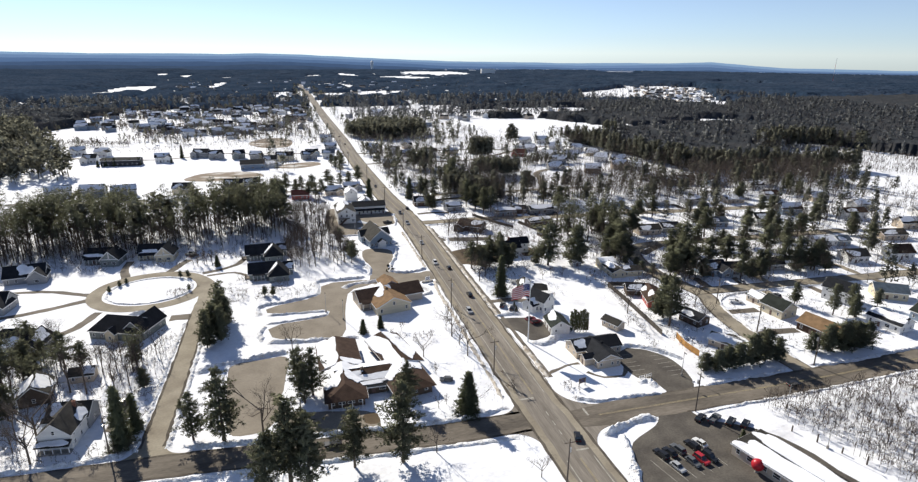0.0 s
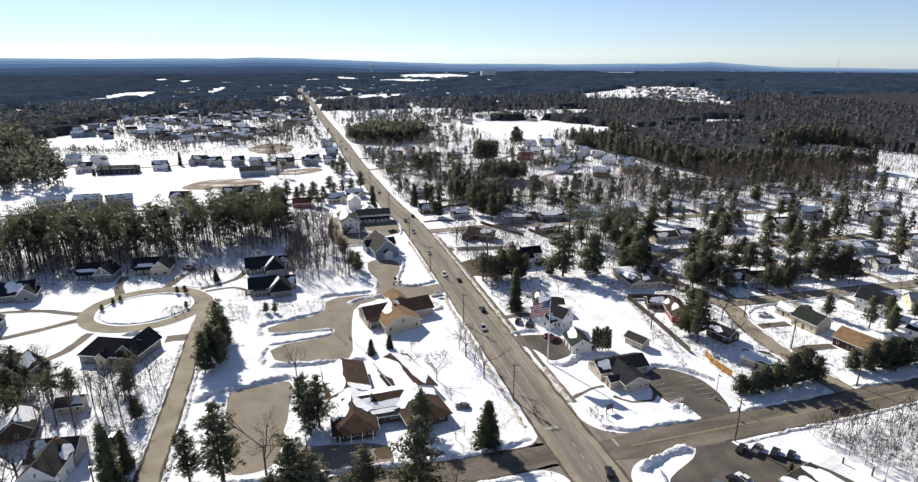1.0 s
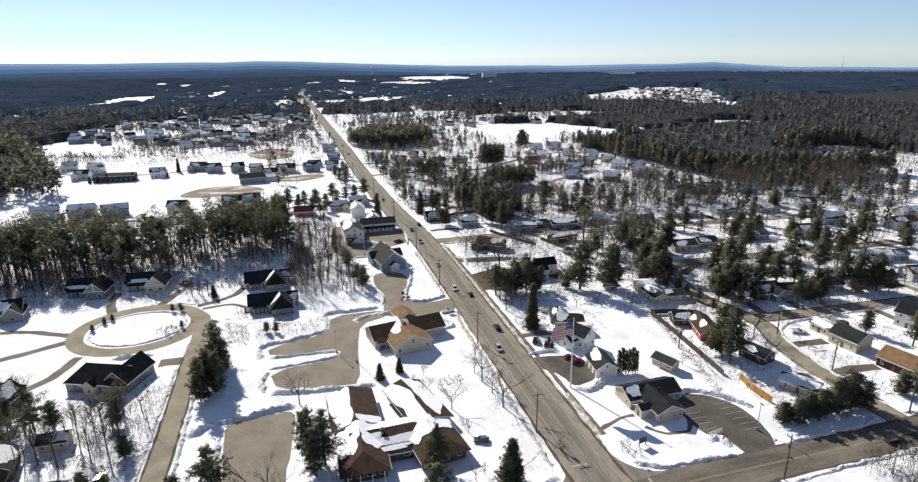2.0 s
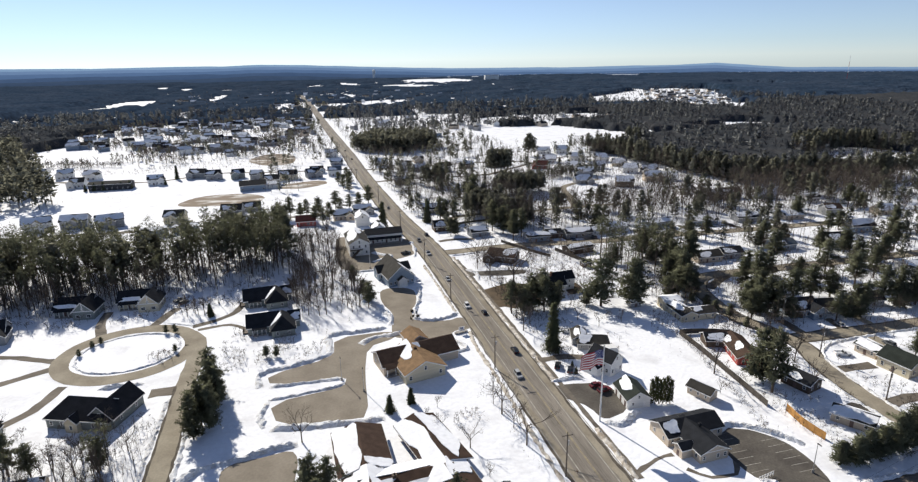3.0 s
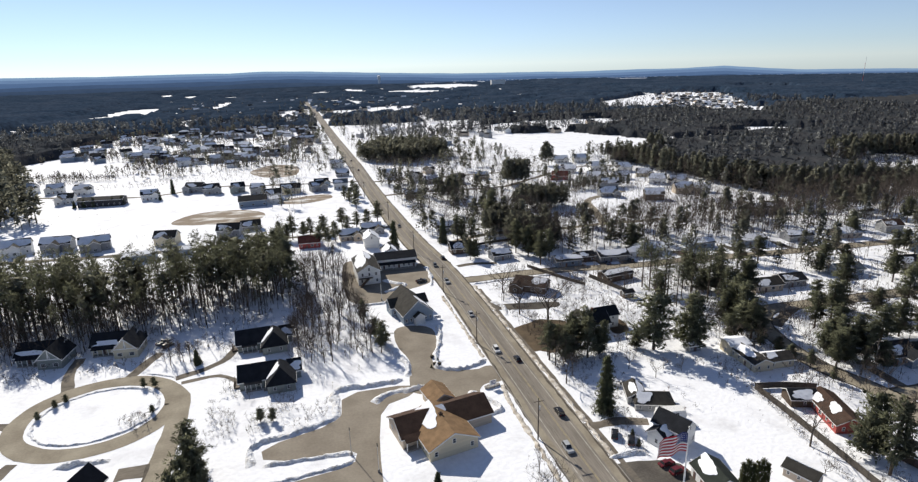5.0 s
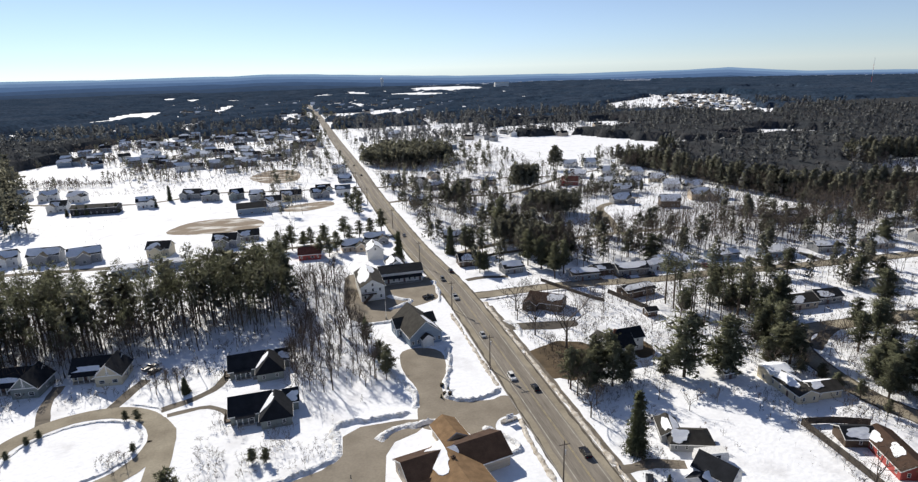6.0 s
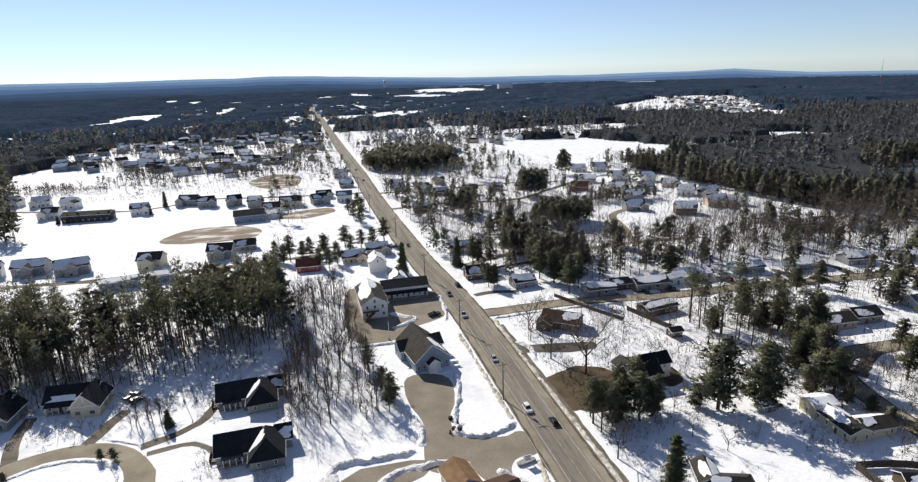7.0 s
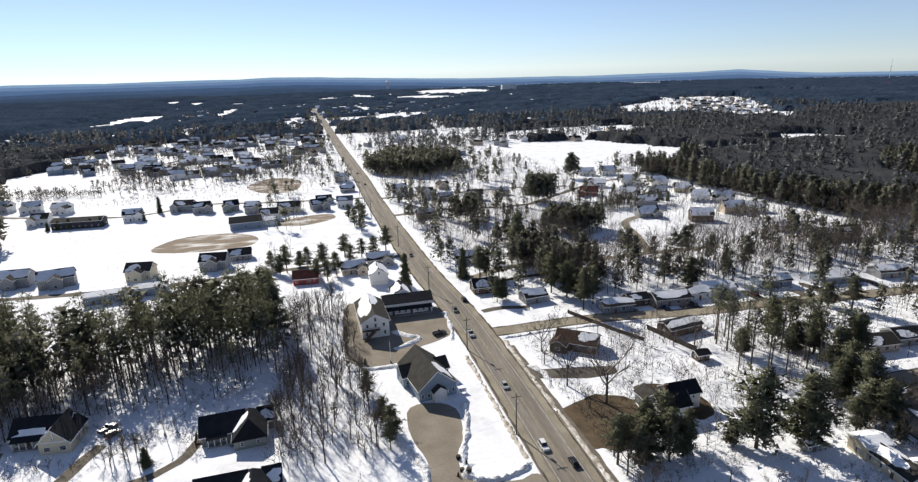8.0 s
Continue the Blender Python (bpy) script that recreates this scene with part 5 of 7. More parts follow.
def sprays(points, outward, size, per, rng, width=0.3, droop=0.0):
    """Small pointed sprays of needles about each point."""
    p = np.repeat(np.asarray(points, float), per, 0)
    o = np.repeat(np.asarray(outward, float), per, 0)
    d = unit(o * 0.8 + rng.normal(size=p.shape) * 0.75 + np.array([0, 0, 0.15 - droop]))
    side = unit(np.cross(d, rng.normal(size=p.shape)))
    ln = size * rng.uniform(0.6, 1.3, (len(p), 1))
    c = p + rng.normal(size=p.shape) * size * 0.35
    return np.stack([c - side * ln * width, c + side * ln * width, c + d * ln], 1)


def pine_points(h, r, low, n, rng, shape):
    """Places of needle clumps along whorled boughs, with the outward direction of each; also the boughs."""
    pts, out, boughs = [], [], []
    z = low * h
    while z < h * 0.985:
        t = (z - low * h) / (h - low * h)
        reach = r * {"pine": (1 - t) ** 0.55 * min(1, 0.62 + 2.2 * t), "spruce": (1 - t) ** 0.9, "forest": (1 - t) ** 0.55 * min(1, 0.35 + 2.5 * t)}[shape]
        reach *= rng.uniform(0.68, 1.15) if shape == "pine" else 1.0
        k = rng.integers(3, 6) if shape != "spruce" else rng.integers(5, 8)
        a0 = rng.uniform(0, 6.3)
        for i in range(k):
            a = a0 + i * 6.283 / k + rng.normal() * 0.3
            ln = reach * rng.uniform(0.55, 1.15)
            rise = {"pine": 0.22, "spruce": -0.25, "forest": 0.25}[shape] + rng.normal() * 0.12
            d = np.array([math.cos(a), math.sin(a), rise])
            start = np.array([0, 0, z])
            boughs.append((start, start + d * ln))
            m = max(1, int(round(n * ln / r)))
            for j in range(m):
                f = (j + 1) / m if shape != "spruce" else (j + 0.7) / m
                f = f if shape == "spruce" else 0.35 + 0.65 * f
                pts.append(start + d * ln * f + rng.normal(size=3) * 0.12 * r * np.array([1, 1, 0.35]))
                out.append(d)
        z += (0.058 if shape != "spruce" else 0.042) * h * rng.uniform(0.7, 1.3)
    pts.append(np.array([0, 0, h * 0.985]))
    out.append(np.array([0, 0, 1.0]))
    return np.array(pts), np.array(out), boughs


def trunk_shape(h, r0, rng, lean=0.02, sides=6):
    path = [(lean * h * t * rng.normal(), lean * h * t * rng.normal(), h * t) for t in (0, 0.25, 0.5, 0.75, 0.98)]
    return Shape().tube(path, [r0 * 1.25, r0, r0 * 0.75, r0 * 0.45, 0.03], sides)


def evergreen(kind, h, r, low, seed, n=4, size=0.95, per=7, mat=None):
    """Trunk and crown meshes of one evergreen."""
    rng = np.random.default_rng(seed)
    pts, out, boughs = pine_points(h, r, low, n, rng, kind)
    tr = trunk_shape(h, 0.009 * h if kind == "forest" else 0.012 * h + 0.05, rng, 0.004)
    for a, b in boughs[::2]:
        tr.tube([tuple(a), tuple(a + (b - a) * 0.8)], [0.06, 0.02], 3)
    crown = sprays(pts, out, size * 1.1, per, rng, 0.13 if kind == "pine" else 0.16, 0.25 if kind == "spruce" else 0.0)
    if kind != "forest":
        core = np.concatenate([pts * np.array([f, f, 1.0]) for f in (0.42, 0.78)])
        crown = np.concatenate([crown, sprays(core, np.concatenate([out, out]), size * 1.8, 6, rng, 0.22, 0.0)])
    return solid(tr.mesh("trunk", BARK)), tri_mesh("crown", crown, mat or NEEDLE, roundness(crown, 0.05 * r, seed=seed))


def limb_net(h, spread, rng, levels=4, trunk=0.28, r0=None):
    """Branches of a leafless tree as (start, end, thickness at both ends)."""
    segs = []
    r0 = r0 or 0.016 * h + 0.03

    def grow(p, d, ln, r, lev):
        q = p + d * ln
        segs.append((p, q, r, r * 0.62, lev))
        if lev >= levels:
            return
        for i in range(3 if lev else rng.integers(4, 6)):
            nd = unit(d * (0.95 if lev else 0.8) + rng.normal(size=3) * spread + np.array([0, 0, 0.18]))
            grow(p + d * ln * rng.uniform(0.55, 1.0) if i else q, nd, ln * rng.uniform(0.55, 0.85) * (1.0 if lev else 0.95), r * 0.58, lev + 1)

    grow(np.zeros(3), np.array([0, 0, 1.0]), h * trunk, r0, 0)
    top = max(s[1][2] for s in segs)
    return [(a * h / top, b * h / top, r, q, lev) for a, b, r, q, lev in segs]


def bare(h, spread, seed, levels=4, twig_mat=None, trunk=0.28):
    """Trunk with limbs, and a crown of fine twigs, for a leafless tree."""
    rng = np.random.default_rng(seed)
    segs = limb_net(h, spread, rng, levels, trunk)
    tr, limbs, tw = Shape(), Shape(), []
    for a, b, r, q, lev in segs:
        if lev <= 2:
            (limbs if lev else tr).tube([tuple(a), tuple(b)], [r, q], 3 if lev else 6)
        else:
            d = b - a
            side = unit(np.cross(d, rng.normal(size=3))) * max(r, 0.022)
            tw.append([a - side, a + side, b])
        if lev >= levels - 1:
            for k in range(3):
                c = a + (b - a) * rng.uniform(0.2, 1.0)
                e = c + unit((b - a) + rng.normal(size=3) * 0.6) * h * 0.07
                side = unit(np.cross(e - c, rng.normal(size=3))) * 0.018
                tw.append([c - side, c + side, e])
    for f in limbs.f:
        tw += [[limbs.v[f[0]], limbs.v[f[k]], limbs.v[f[k + 1]]] for k in range(1, len(f) - 1)]
    return solid(tr.mesh("trunk", twig_mat or TWIG)), tri_mesh("twigs", np.array(tw), twig_mat or TWIG)


def make_tree(name, meshes, label, category="tree", group=""):
    t = thing(name, None, label, category, group)
    part("trunk", meshes[0], None, t)
    part("crown", meshes[1], None, t)
    return t


PINES = [make_tree("pine_tree", evergreen("pine", h, r, low, 10 + i, 6, 0.48, 14), "tall dark-green white pine with open boughs", "pine") for i, (h, r, low) in enumerate(((17, 4.8, 0.24), (15, 5.0, 0.16), (19, 5.0, 0.30), (13, 4.6, 0.10)))]
FINE = [make_tree("pine_tree", evergreen("pine", h, r, low, 20 + i, 8, 0.36, 22), "tall dark-green white pine beside the street", "pine") for i, (h, r, low) in enumerate(((17, 4.6, 0.12), (16, 4.8, 0.2)))]
STAND = [make_tree("forest_pine", evergreen("forest", h, r, low, 30 + i, 5, 0.7, 7), "slender forest pine with a high dark crown", "pine", "pine stand") for i, (h, r, low) in enumerate(((20, 3.2, 0.55), (22, 3.4, 0.58), (18, 3.0, 0.48), (21, 2.9, 0.6)))]
SPRUCES = [make_tree("spruce_tree", evergreen("spruce", h, r, 0.04, 50 + i, 8, 0.32, 14, SPRUCE), "dense dark spruce reaching to the snow", "spruce") for i, (h, r) in enumerate(((10, 3.2), (7, 2.2), (12, 3.0)))]
BARES = [make_tree("bare_tree", bare(h, sp, 70 + i), "leafless grey-brown tree on the snow", "bare tree") for i, (h, sp) in enumerate(((9, 0.42), (12, 0.46), (14, 0.5), (7, 0.5)))]
POLES = [make_tree("young_hardwood", bare(h, 0.36, 80 + i, 4, None, 0.36), "slim leafless young hardwood in a thicket", "bare tree", "hardwood thicket") for i, h in enumerate((11, 13, 9))]
BUSHES = [make_tree("bare_bush", bare(h, 0.75, 90 + i, 3, m, 0.10), lab, "bush") for i, (h, m, lab) in enumerate(((2.2, TWIG, "leafless twiggy bush on the snow"), (1.6, REDTWIG, "rusty-brown twiggy bush on the snow"), (3.0, TWIG, "leafless twiggy bush on the snow")))]
USED = set()


def plant(kind, i, x, y, size=1.0, turn=None, wide=1.0):
    """Put one tree of a kind at a place; the first use takes the original."""
    src = kind[i % len(kind)]
    m = pose(x, y, 0, 0, 0, (x * 37 + y * 53) % 360 if turn is None else turn) @ Matrix.Diagonal((size * wide, size * wide, size, 1))
    if src.name not in USED:
        USED.add(src.name)
        src.matrix_basis = m
        return src
    ob = copy_thing(src, Matrix())
    ob.matrix_basis = m
    return ob


def spread_over(n, inside, box, gap, seed):
    """Random places within a region, no nearer to each other than gap."""
    rng = random.Random(seed)
    got, cells = [], {}
    for _ in range(n * 30):
        if len(got) >= n:
            break
        x, y = rng.uniform(box[0], box[2]), rng.uniform(box[1], box[3])
        if not inside(x, y):
            continue
        c = (int(x / gap), int(y / gap))
        if any((x - a) ** 2 + (y - b) ** 2 < gap * gap for i in (-1, 0, 1) for j in (-1, 0, 1) for a, b in cells.get((c[0] + i, c[1] + j), ())):
            continue
        cells.setdefault(c, []).append((x, y))
        got.append((x, y))
    return got


LANES = [p for line in (MAIN, WEST, EAST, CUL, FIRST, SECOND, THIRD, BEND, INNER, *FIELD_LANES) for p in smooth_line(line, 3.0) if p.y < 900]
TAKEN = {}
for p in LANES:
    TAKEN.setdefault((int(p.x // 8), int(p.y // 8)), []).append((p.x, p.y, 4.0))
for hx, hy in HOMES:
    TAKEN.setdefault((int(hx // 8), int(hy // 8)), []).append((hx, hy, 7.5))


def inside(poly, x, y):
    """Whether a place lies within an outline."""
    odd = False
    for (x0, y0), (x1, y1) in zip(poly, poly[1:] + poly[:1]):
        if (y0 > y) != (y1 > y) and x < x0 + (x1 - x0) * (y - y0) / (y1 - y0):
            odd = not odd
    return odd


BALLFIELD = [(172, 712), (298, 688), (316, 630), (250, 522), (222, 560), (190, 560), (180, 640)]
POND = [(-236, 628), (-230, 712), (-200, 672), (-166, 612), (-152, 566), (-206, 574)]
MARSH = [(372, 388), (392, 414), (446, 420), (470, 350), (440, 300), (400, 288), (372, 330)]
HOMES_PARK = [(560, 1140), (650, 1200), (745, 1290), (890, 1340), (945, 1270), (800, 1020), (606, 740), (590, 850), (556, 910), (490, 970)]


def free(x, y):
    """Away from roads, houses and open fields."""
    if inside(BALLFIELD, x, y) or inside(POND, x, y):
        return False
    i, j = int(x // 8), int(y // 8)
    return not any((x - a) ** 2 + (y - b) ** 2 < r * r for k in (-1, 0, 1) for q in (-1, 0, 1) for a, b, r in TAKEN.get((i + k, j + q), ()))


# single trees by the road and the corner
for i, (x, y, s) in enumerate(((-19.8, 111.4, 1.0), (-6.4, 95.4, 1.15), (15.0, 95.9, 1.06), (5.6, 96.8, 0.8), (-1.5, 124.5, 0.72), (-4.6, 126.5, 0.74), (-3.4, 121.6, 0.62), (19.6, 117.0, 0.62),
                               (-26.0, 113.6, 0.66), (-10.5, 93.5, 0.8), (-66, 116, 0.8), (-70, 122, 0.85), (-73, 132, 0.8), (-66, 131, 0.6), (-3.0, 93.0, 0.95), (-69, 150, 0.75), (-62, 153, 0.6), (-45, 150, 0.5), (-72, 144, 0.8), (-40.5, 138, 0.4))):
    plant(FINE if y < 130 and x > -30 else PINES, i, x, y, s, None, 1.2)
for x, y, s, k in ((-39.6, 115.0, 1.15, 2), (-38.2, 120.0, 0.75, 2), (31.9, 108.6, 1.0, 0), (13.4, 153.6, 0.62, 1), (18.7, 155.9, 0.56, 1), (-28.6, 155.5, 1.1, 0), (-27.6, 160.0, 1.0, 2), (-27.0, 165.0, 0.95, 2), (-26.4, 170.5, 1.1, 0), (-26.8, 174.8, 1.05, 2),
                   (-25.0, 168.0, 1.0, 0), (-25.4, 159.0, 1.05, 0), (-15.2, 189.2, 0.6, 1), (-12.4, 188.6, 0.56, 1), (-44.8, 213.6, 0.45, 1), (-42.2, 213.0, 0.48, 1), (-65.4, 205, 0.4, 1), (-63.4, 209.6, 0.4, 1), (-61.8, 211.6, 0.4, 1),
                   (-40, 200, 0.4, 1), (-30.6, 126, 0.4, 1), (5.9, 324.4, 0.8, 0), (9.4, 330, 0.9, 0), (16, 343, 0.8, 0), (33.6, 309, 1.05, 2), (32.0, 355, 1.0, 2), (26, 348, 0.9, 0), (21, 350, 0.8, 0), (14, 352, 0.9, 2),
                   (56, 311, 1.0, 2), (-96, 462, 0.6, 0), (-87, 478, 0.8, 2), (-91, 459, 0.5, 0), (24.5, 392, 0.9, 0), (22, 405, 0.9, 0), (27, 415, 0.9, 0), (20, 420, 0.8, 0), (26, 430, 0.9, 0), (62, 160.5, 0.24, 1), (61.4, 157, 0.26, 1), (60.8, 170.2, 1.15, 2), (13.8, 253, 0.25, 1), (29.6, 204.6, 0.16, 1), (27.2, 201.8, 0.14, 1), (29.0, 201.3, 0.15, 1)):
    if -30 < x < -24:
        plant(PINES, 1 if k else 3, x, y, 0.72 * s + 0.04, None, 0.92)
        continue
    if x < 0 and k == 1 and s < 0.63:
        plant(PINES, 3 if x < -60 else 1, x, y, 0.40 * s, None, 1.35)
        continue
    if 5 < x < 33 and 322 < y < 432 and x != 33.6:
        plant(PINES, k, x, y, 0.62 * s, None, 1.4)
        continue
    plant(SPRUCES, k, x, y, s, None, 1.3 if x == 31.9 else 1.0)
for i, (x, y, s) in enumerate(((39.7, 84.9, 0.62), (-6.2, 147.8, 0.75), (-12.0, 111.2, 1.0), (24.2, 152.5, 0.45), (38.4, 140.0, 0.75), (37.6, 145.6, 0.9), (38.9, 133.6, 0.75), (37.0, 150.0, 0.7), (38.6, 155.0, 0.6), (25.9, 112.0, 0.35), (34.6, 110, 0.42), (28, 113, 0.4), (62.0, 246, 1.3), (61.2, 227, 1.2), (66.6, 217, 1.3), (62, 216, 0.8),
                               (64, 242, 0.8), (60, 239, 0.7), (94.5, 147, 0.8), (90, 139, 0.55), (118, 146, 1.0), (112.6, 134.8, 0.7), (106, 141.5, 0.6), (79, 197, 0.7), (84, 201, 0.6), (59, 199, 0.9), (58.6, 193, 0.8), (61, 188, 0.9), (63.6, 196, 0.8), (57.6, 184, 0.8), (104, 237, 0.7), (101, 231, 0.75), (107, 238, 0.7), (98, 238, 0.6), (80, 180, 0.4), (84.5, 183.5, 0.5), (88, 181, 0.45), (76, 186, 0.5),
                               (-56.6, 120.4, 1.0), (-60.4, 118.4, 0.9), (-62, 124, 0.9), (-41.2, 155, 0.6), (-46, 158, 0.6), (-50, 156, 0.7), (20.4, 134, 0.3), (40.4, 96, 0.25), (22.0, 97.0, 0.5), (73.6, 298, 0.9), (20.2, 147, 0.42), (22.4, 143.6, 0.38), (27.4, 136, 0.5), (28.6, 126.6, 0.5), (31.4, 146, 0.3))):
    plant(BARES, i, x, y, s)
for i in range(70):
    a, b = random.uniform(0, 6.28), random.random() ** 0.5
    cx, cy, rx, ry = ((25, 149, 5, 5), (80, 170, 5, 6), (45, 118, 2, 6), (98, 175, 4, 6), (92, 184, 6, 4), (6, 210, 9, 12), (-43, 196, 4, 4), (58, 112, 3, 5), (118, 86, 14, 6), (60, 236, 4, 6))[i % 10]
    plant(BUSHES, i, cx + rx * b * math.cos(a), cy + ry * b * math.sin(a), random.uniform(0.5, 0.95))
# big pines of the eastern side
for i, (x, y, s) in enumerate(((101.8, 135.8, 0.95), (103.4, 141.6, 1.05), 
                               (58.4, 196.5, 0.6), (62.0, 194.4, 0.64), (65.4, 196.6, 0.7), (68.6, 194.6, 0.7), (72.4, 195.4, 0.62), (66.4, 200.2, 0.6), (70.2, 199.4, 0.66), (62.4, 199.6, 0.56), (75.0, 198.0, 0.5), (84.0, 196.0, 0.45),
                               (118.5, 203, 1.0), (121.6, 199, 0.95), (117, 194.5, 0.85), (126, 212, 1.0), (124, 206, 0.95), (136, 190, 0.8), (139, 219, 0.9), (112, 228, 0.7), (132, 239, 0.8), (123.7, 283, 0.9), (130.4, 277, 1.05), (85.5, 269, 0.75), (90.8, 273, 0.7), (84.8, 280.5, 0.9), (81.6, 286.5, 0.85), (88.4, 277, 0.8), (93.7, 292.5, 0.8), (62, 309, 0.7), (65, 311, 0.75), (68.6, 306, 0.7), (61, 284, 0.5), (63.6, 286, 0.6),
                               (147, 180.4, 0.9), (152, 183, 0.9), (157, 180, 0.95), (161, 186, 0.95), (171, 180, 1.0), (177, 182, 0.9), (182, 185, 1.0), (187, 181, 1.05), (191, 187, 0.9), (168, 188, 0.9), (154, 190, 0.9), (148, 194, 0.9), (160, 196, 0.95), (141, 199, 0.9), (178, 195, 1.0), (186, 198, 0.9), (170, 211, 0.9), (196, 198, 0.9), (205, 212, 0.9), (128.6, 185, 0.9), (130.6, 178.6, 0.9), (134.0, 173.4, 0.85), (136.6, 180, 0.95), (140.0, 184, 0.9), (144.4, 179, 0.9), (119.4, 183, 0.4), (118.2, 177.6, 0.45), (119.6, 172.6, 0.36), (117.0, 187, 0.42), (120.0, 166.0, 0.3), (156, 130, 0.6), (161, 127, 0.6), (164, 131, 0.5), (151, 140, 0.5), (176, 132, 0.4), (131.8, 168, 0.5), (158, 163, 0.7), (162, 165, 0.7), (183, 164, 0.8), (186, 162, 0.7), (221, 175, 0.95), (236, 196, 0.8), (246, 205, 0.8),
                               (88, 340, 0.9), (84, 332, 0.9), (-10, 275, 1.1), (-14, 290, 1.1), (-20, 300, 1.1), (15.6, 214, 0.42), (16.8, 219, 0.5), (15.0, 224, 0.45), (12.8, 236, 0.45))):
    if 127 < x < 197 and 174 < y < 201 and i % 3:
        continue
    low = 0.78 if x > 108 and y > 150 else 1.0
    plant(PINES, i * 3 + i // 4, x, y, s * low, None, 1.5 if y < 116 else 1.25 if 189 < y < 202 and x < 100 else 1.12 if low == 1 else 1.4)
# dark pine clumps between the eastern gardens
for i, (x, y, s) in enumerate(((111.9, 192.6, 0.8), (117.5, 191.2, 0.95), (122.0, 194.0, 0.95), (126.0, 171.0, 0.85), (130.5, 172.5, 1.0), (134.6, 170.2, 0.95), (137.7, 168.0, 0.8), (132.0, 176.0, 1.0), (165.3, 194.0, 0.85), (149.4, 163.0, 0.75), (153.6, 163.5, 0.8), (159.0, 165.6, 0.85), (162.6, 178.0, 1.0),
                               (172.4, 168.0, 1.05), (175.8, 164.6, 1.0), (179.0, 167.6, 1.1), (182.5, 165.0, 0.95), (194.0, 213.0, 0.9), (197.0, 235.0, 0.8), (152.0, 204.0, 0.8), (158.0, 200.0, 0.95), (146.0, 176.4, 1.0), (131.0, 239.0, 0.85), (126.0, 233.0, 0.8), (131.7, 224.0, 1.0), (137.0, 217.0, 1.05), (127.6, 226.6, 0.95), (134.6, 228.0, 0.9),
                               (160.0, 248.0, 0.85), (165.0, 244.0, 0.9), (179.0, 229.0, 0.85), (184.0, 232.0, 0.9), (229.0, 261.0, 0.9), (139.5, 191.4, 0.9), (200.0, 178.0, 0.8), (210.0, 200.0, 0.95), (216.0, 204.0, 0.9), (228.0, 210.0, 0.9), (246.0, 226.0, 0.9), (252.0, 230.0, 1.0), (238.0, 270.0, 0.9), (270.0, 270.0, 1.0), (276.0, 268.0, 0.9), (196.0, 290.0, 0.9), (232.0, 240.0, 0.9), (222.0, 236.0, 0.8))):
    plant(PINES, i * 5 + 1, x, y, 0.66 * s, None, 1.5)
for i, (x, y) in enumerate(((-15.7, 343.8), (-12.3, 338.3), (-9.6, 339.5), (-4.6, 346.5), (-1.4, 340.9), (4.4, 345.5), (2.3, 325.1))):
    plant(PINES, i, x, y, 0.5 + 0.06 * (i % 3), None, 1.3)
for i, (x, y) in enumerate(((-68.1, 157.1), (-56.9, 150.1), (-74.5, 166.1))):
    plant(PINES, 2 * i, x, y, 0.4 + 0.05 * i, None, 1.2)
# low pines along the side street, and the two broad ones behind the gardens
for i, (x, y, s, w) in enumerate(((95.6, 111.0, 0.38, 1.7), (98.8, 110.4, 0.44, 1.7), (102.0, 111.0, 0.46, 1.6), (105.4, 110.6, 0.5, 1.5), (109.6, 111.0, 0.66, 1.4), (114.0, 111.2, 0.7, 1.4), (117.6, 110.8, 0.5, 1.4), (130.5, 112.6, 0.42, 1.5), (135.0, 111.6, 0.6, 1.5), (139.0, 111.0, 0.66, 1.5), (143.2, 110.8, 0.62, 1.5), (147.6, 111.4, 0.56, 1.5),
                                  (87.8, 193.4, 1.18, 1.3), (98.7, 191.8, 1.2, 1.3))):
    plant(PINES, 1 if x == 87.8 else 3, x, y, s, None, w)
for i, (x, y, s) in enumerate(((-55.6, 113.6, 0.95), (-57.5, 133.0, 0.7), (-42.0, 141.0, 0.6))):
    plant(BARES, 2 + i, x, y, s)
plant(SPRUCES, 1, -33.5, 222.4, 0.62)
for i in range(9):
    plant(POLES, i, -42.5 + 1.0 * i, 226.5 + 2.6 * math.sin(i * 2.4), 0.42 + 0.1 * (i % 3))
# clipped column cedars beside the garage
for k in range(6):
    rng2 = np.random.default_rng(600 + k)
    hh = 6.5 + 0.5 * math.sin(k * 2.1)
    zz = rng2.uniform(0.1, 1.0, 230)
    aa = rng2.uniform(0, 6.283, 230)
    rr = 0.42 * np.sqrt(np.clip(1.05 - zz, 0, 1)) * rng2.uniform(0.7, 1.0, 230) + 0.08
    pp = np.stack([rr * np.cos(aa), rr * np.sin(aa), zz * hh], 1)
    oo = np.stack([np.cos(aa) * 0.5, np.sin(aa) * 0.5, np.ones(230)], 1)
    c = thing("cedar_column", pose(71.8 + 0.86 * k, 139.6 - 0.2 * k, 0), "narrow clipped green cedar in a tight row", "cedar", "cedar row")
    part("trunk", Shape().tube([(0, 0, 0), (0, 0, hh * 0.9)], [0.12, 0.03], 6), BARK, c)
    leaves = sprays(pp, oo, 0.36, 5, rng2, 0.25)
    part("crown", tri_mesh("crown", leaves, CEDAR, roundness(leaves, 0.1)), None, c)


